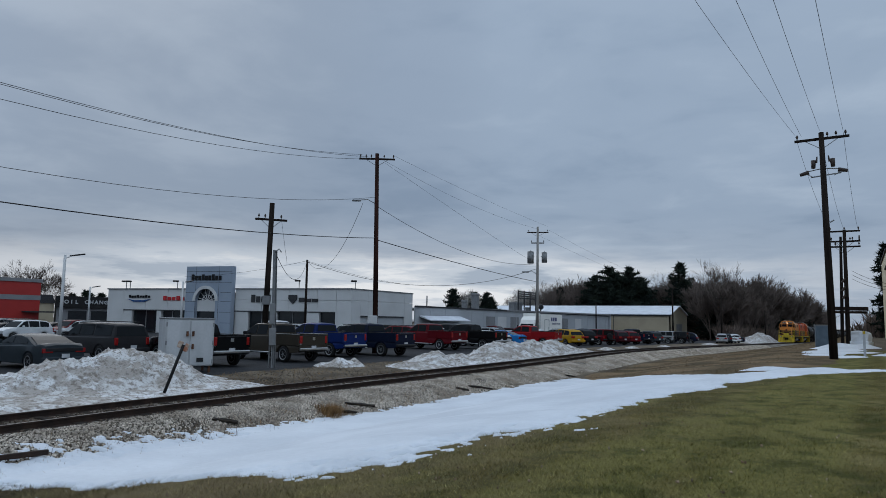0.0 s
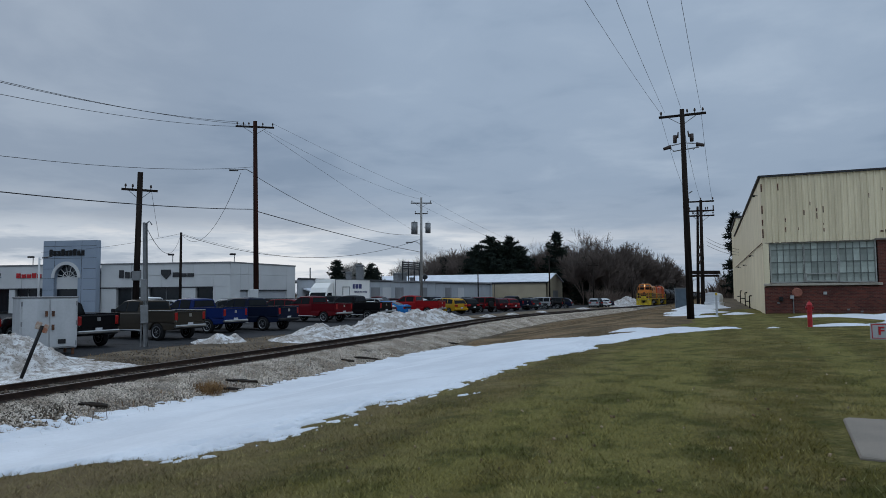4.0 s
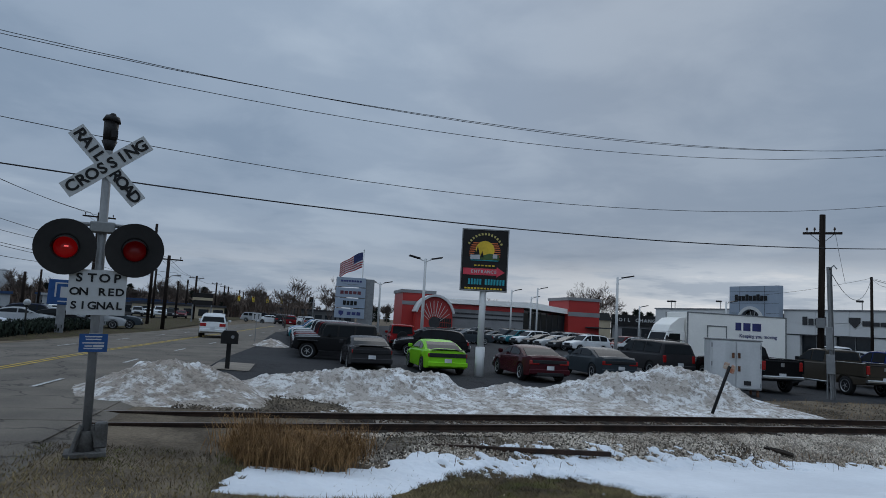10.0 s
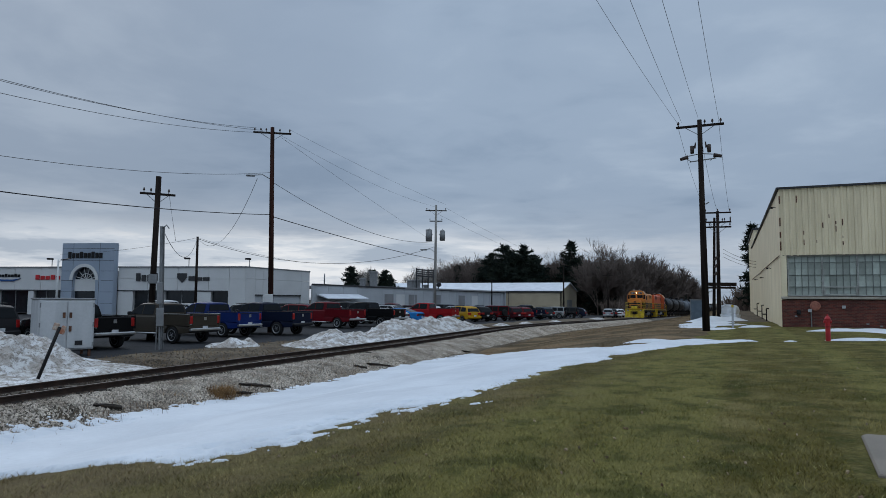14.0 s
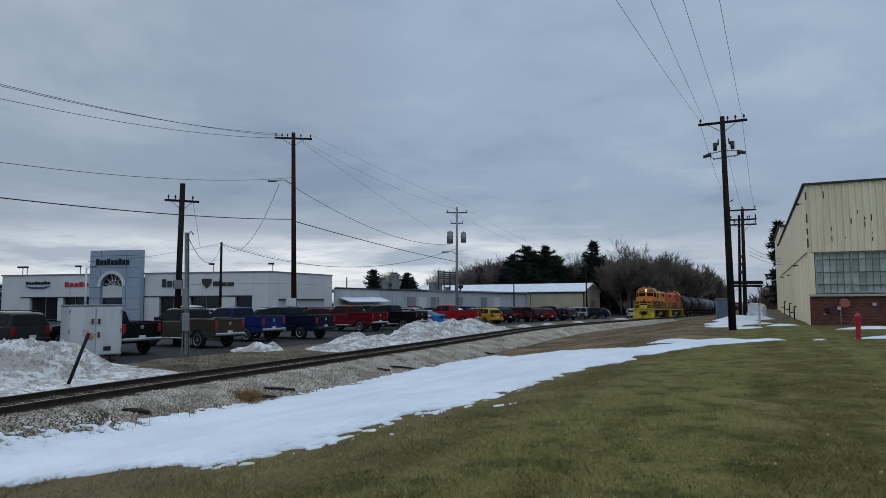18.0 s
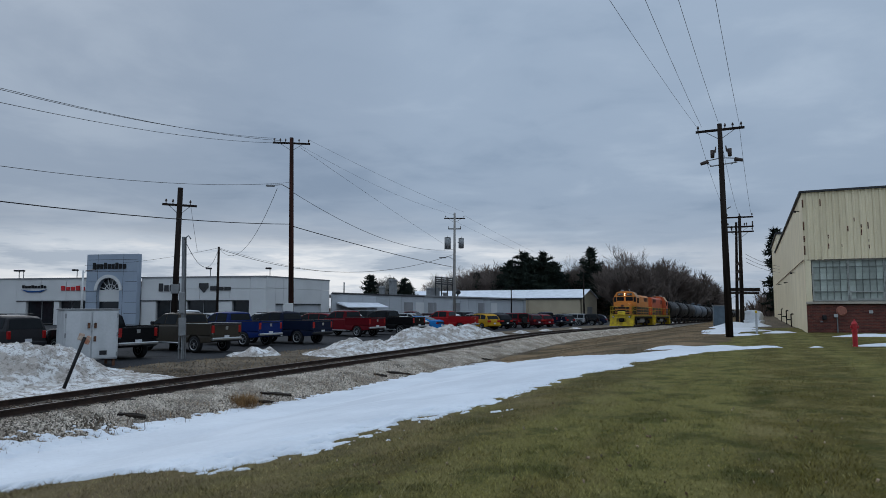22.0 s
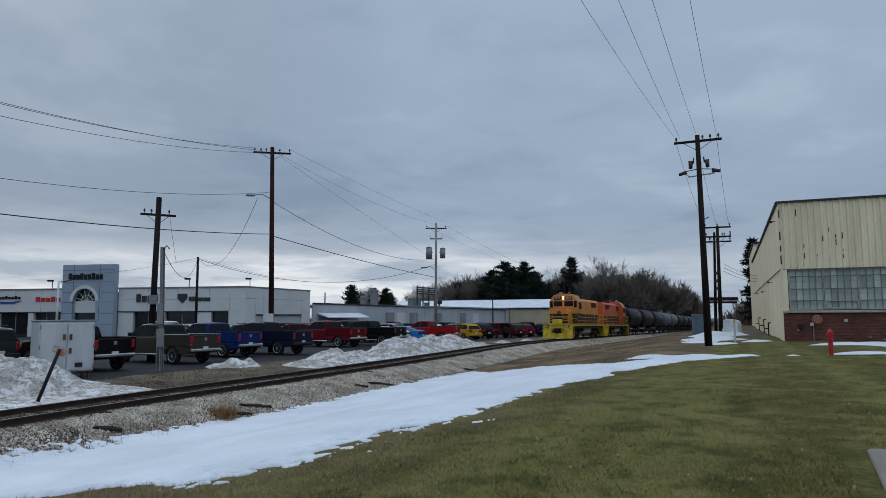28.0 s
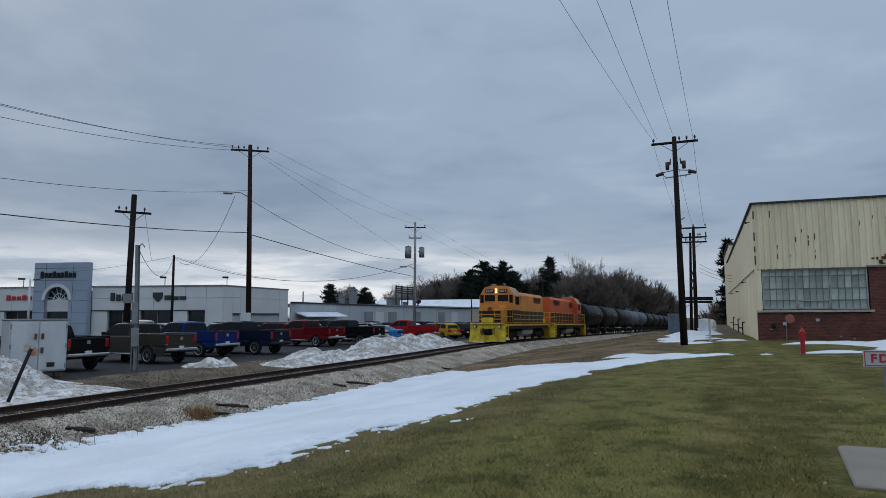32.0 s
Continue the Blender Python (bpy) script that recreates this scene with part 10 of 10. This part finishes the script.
def wood(name, spots, label, pines=0.12):
    vs, fs, pv, pf = [], [], [], []
    rnd = random.Random(len(spots))
    for x, y, h in spots:
        z0 = ground_z(x, y) - 0.2
        k, a = h / 10.0, rnd.uniform(0, 6.283)
        c, s = math.cos(a) * k, math.sin(a) * k
        if rnd.random() < pines:
            src, v_, f_ = rnd.choice(base_pines), pv, pf
            o = len(v_)
            v_ += [(x + p[0] * c - p[1] * s, y + p[0] * s + p[1] * c, z0 + p[2] * k * 0.9) for p in src[2]]
            f_ += [tuple(i + o for i in f) for f in src[3]]
        else:
            src = rnd.choice(base_trees)
            o = len(vs)
            vs += [(x + p[0] * c - p[1] * s, y + p[0] * s + p[1] * c, z0 + p[2] * k) for p in src[0]]
            fs += [tuple(i + o for i in f) for f in src[1]]
    sheet(name, vs, fs, TWIG, label, "woods", "stuff", smooth=False)
    if pv:
        sheet(name + "_evergreens", pv, pf, NEEDLE, "evergreens among the " + label, "woods", "stuff", smooth=False)


wr = random.Random(11)
spots = []
for k in range(230):
    y = 172 + 560 * wr.random() ** 1.8
    x = -29 - wr.random() * 26 - 0.02 * (y - 170)
    if x < -38 and y < 194:  # keep clear of the tan shed
        y += 26
    spots.append((x, y, wr.uniform(16.5, 23) if y > 215 else wr.uniform(9, 16)))
for k in range(30):
    y = wr.uniform(95, 420)
    spots.append((wr.uniform(2, 20) + 0.02 * y, y, wr.uniform(6, 10) + 0.01 * y))
for k in range(230):
    az = wr.uniform(12, 27)
    x, y = at_az(az, wr.uniform(205, 250))
    spots.append((x, y, wr.uniform(9.5, 14.5) if az > 23.5 else wr.uniform(13.5, 19.5) if az > 18 else wr.uniform(12.5, 18.5)))
wood("woods", spots, "leafless woods along the far track", 0.08)
spots = []
for k in range(150):
    az = wr.uniform(93, 117)
    x, y = at_az(az, wr.uniform(175, 300))
    spots.append((x, y, wr.uniform(4.6, 8.5) * (1.0 if az > 100 else 1.15)))
wood("roadside_woods", spots, "leafless trees behind the shops beyond the road", 0.22)


def belt_brush():
    az = random.uniform(89, 118)
    x, y = at_az(az, random.uniform(180, 320))
    return x, y, ground_z(x, y) - 0.1, random.uniform(2.0, 7.0)


blades("roadside_brush", 22000, belt_brush, SCRUB, "dark leafless brush on the skyline beyond the road", "brush", 0.12, 0.6)
spots = []
for k in range(150):
    az = wr.uniform(27, 118)
    x, y = at_az(az, wr.uniform(240, 420) if az < 97 else wr.uniform(150, 300))
    spots.append((x, y, wr.uniform(6, 9.5)))
wood("distant_woods", spots, "low leafless tree belt on the horizon", 0.2)


# brush at the foot of the wood and a clipped hedge
def brush_spot():
    y = 150 + 350 * random.random() ** 1.6
    bx = -27 - random.random() * 22
    if -bx / y > 0.2 and y < 215:
        return None
    return bx, y, ground_z(-28, y) - 0.1, random.uniform(0.8, 4.6)


blades("wood_brush", 60000, brush_spot, SCRUB, "dense leafless brush at the foot of the wood", "brush", 0.045, 0.8)


def right_brush():
    y = random.uniform(108, 300)
    x = random.uniform(-4.5, 8) + 0.012 * (y - 108)
    return x, y, 0.3, random.uniform(1.0, 5.5) * (1 if x > -2.6 else 0.6)


blades("right_brush", 9000, right_brush, SCRUB, "dense leafless brush behind the works shed", "brush", 0.06, 0.5)


def hedge_spot():
    x = -34 - 26 * random.random()
    y = -15.5 - 0.03 * (-x - 34) + random.gauss(0, 0.45)
    return x, y, ground_z(x, y) + random.uniform(0, 0.55), random.uniform(0.26, 0.5)


blades("hedge", 6000, hedge_spot, NEEDLE, "low dark clipped hedge beside the road", "hedge", 0.05, 0.9)
heaps("bank_snow", steps(-27, -16.0, 0.3), steps(-68, -44, 0.3), [(-56, -21.5, 5, 2.4, 1.25), (-50, -20.0, 3, 1.5, 0.5)], SNOW, "snow bank beyond the road", 0.2)


def back_brush():
    az = random.uniform(12, 27)
    x, y = at_az(az, random.uniform(200, 240))
    return x, y, ground_z(x, y), random.uniform(1.2, 5.5)


blades("back_brush", 18000, back_brush, SCRUB, "dense leafless brush behind the snow-roofed shed", "brush", 0.055, 0.8)


BLOCKXY = (-1.77, 57.8)
# a block of packed snow standing beside the works shed
bm = bmesh.new()
ringb = [(math.cos(2 * math.pi * i / 20), math.sin(2 * math.pi * i / 20)) for i in range(20)]
rows_ = []
for z, r in ((-0.1, 0.80), (0.2, 0.76), (0.42, 0.78), (0.46, 0.68), (0.75, 0.72), (0.98, 0.70), (1.1, 0.58), (1.16, 0.3), (1.18, 0.01)):
    rows_.append([(r * c * (1 + 0.30 * nz(c, s_, z, 2.4)) / max(abs(c), abs(s_)) ** 0.85, r * s_ * (1 + 0.30 * nz(c, s_, z + 5, 2.4)) / max(abs(c), abs(s_)) ** 0.85, z + 0.12 * nz(c * 2, s_ * 2, z, 1.5)) for c, s_ in ringb])
loft(bm, rows_)
ob = part("snow_block", bm, SNOW)
ob.matrix_basis = pose(BLOCKXY[0], BLOCKXY[1], ground_z(*BLOCKXY) + 0.0)
tagged(ob, "tall block of packed white snow beside the shed", "snow")


def on_track(y, flip):
    """The pose of a rail vehicle whose middle stands at y."""
    d = 4.0
    a, b = Vector((track_x(y - d), y - d, track_z(y - d))), Vector((track_x(y + d), y + d, track_z(y + d)))
    f = (a - b).normalized()  # the train comes towards smaller y
    if flip:
        f = -f
    r = f.cross(Vector((0, 0, 1))).normalized()
    u = r.cross(f)
    m = Matrix((f, -r, u)).transposed().to_4x4()
    return Matrix.Translation((a + b) / 2) @ m


def motions():
    # y of the train's front end, by the second
    front = [(0, 157.0), (3, 148.2), (6, 138.9), (9.5, 127.9), (13, 116.8), (16, 107.0), (19, 96.6), (21, 89.9), (23, 82.9), (25.5, 74.1), (28, 65.1), (30, 57.6), (32, 49.9)]
    for ob, back, flip in TRAIN:
        walk(ob, [(t, on_track(y + back, flip)) for t, y in front])
    # the delivery truck rolls down the aisle and stops near the exit; rows give its rear end
    rear = [(0, 85.0), (1, 79.8), (2, 74.3), (3, 69.0), (6, 53.6), (7, 47.2), (8, 40.8), (9, 35.4), (10, 30.2), (11, 25.0), (12, 19.8), (13, 15.2), (14.5, 10.5), (16, 9.0), (32, 9.0)]
    walk(truck, [(t, pose(-38.1, y - 4.5, lot_z(-38.1, y - 4.5), 0, 0, -90)) for t, y in rear])
    for ob, x0, speed, lane, yaw in MOVERS:
        rows = []
        for t in (0, 4, 8, 10, 12, 16, 32):
            x = x0 + speed * (min(t, 16) - 10)
            yy = road_mid(x) + lane
            rows.append((t, pose(x, yy, ground_z(x, yy) + 0.045, 0, 0, yaw)))
        walk(ob, rows)


motions()
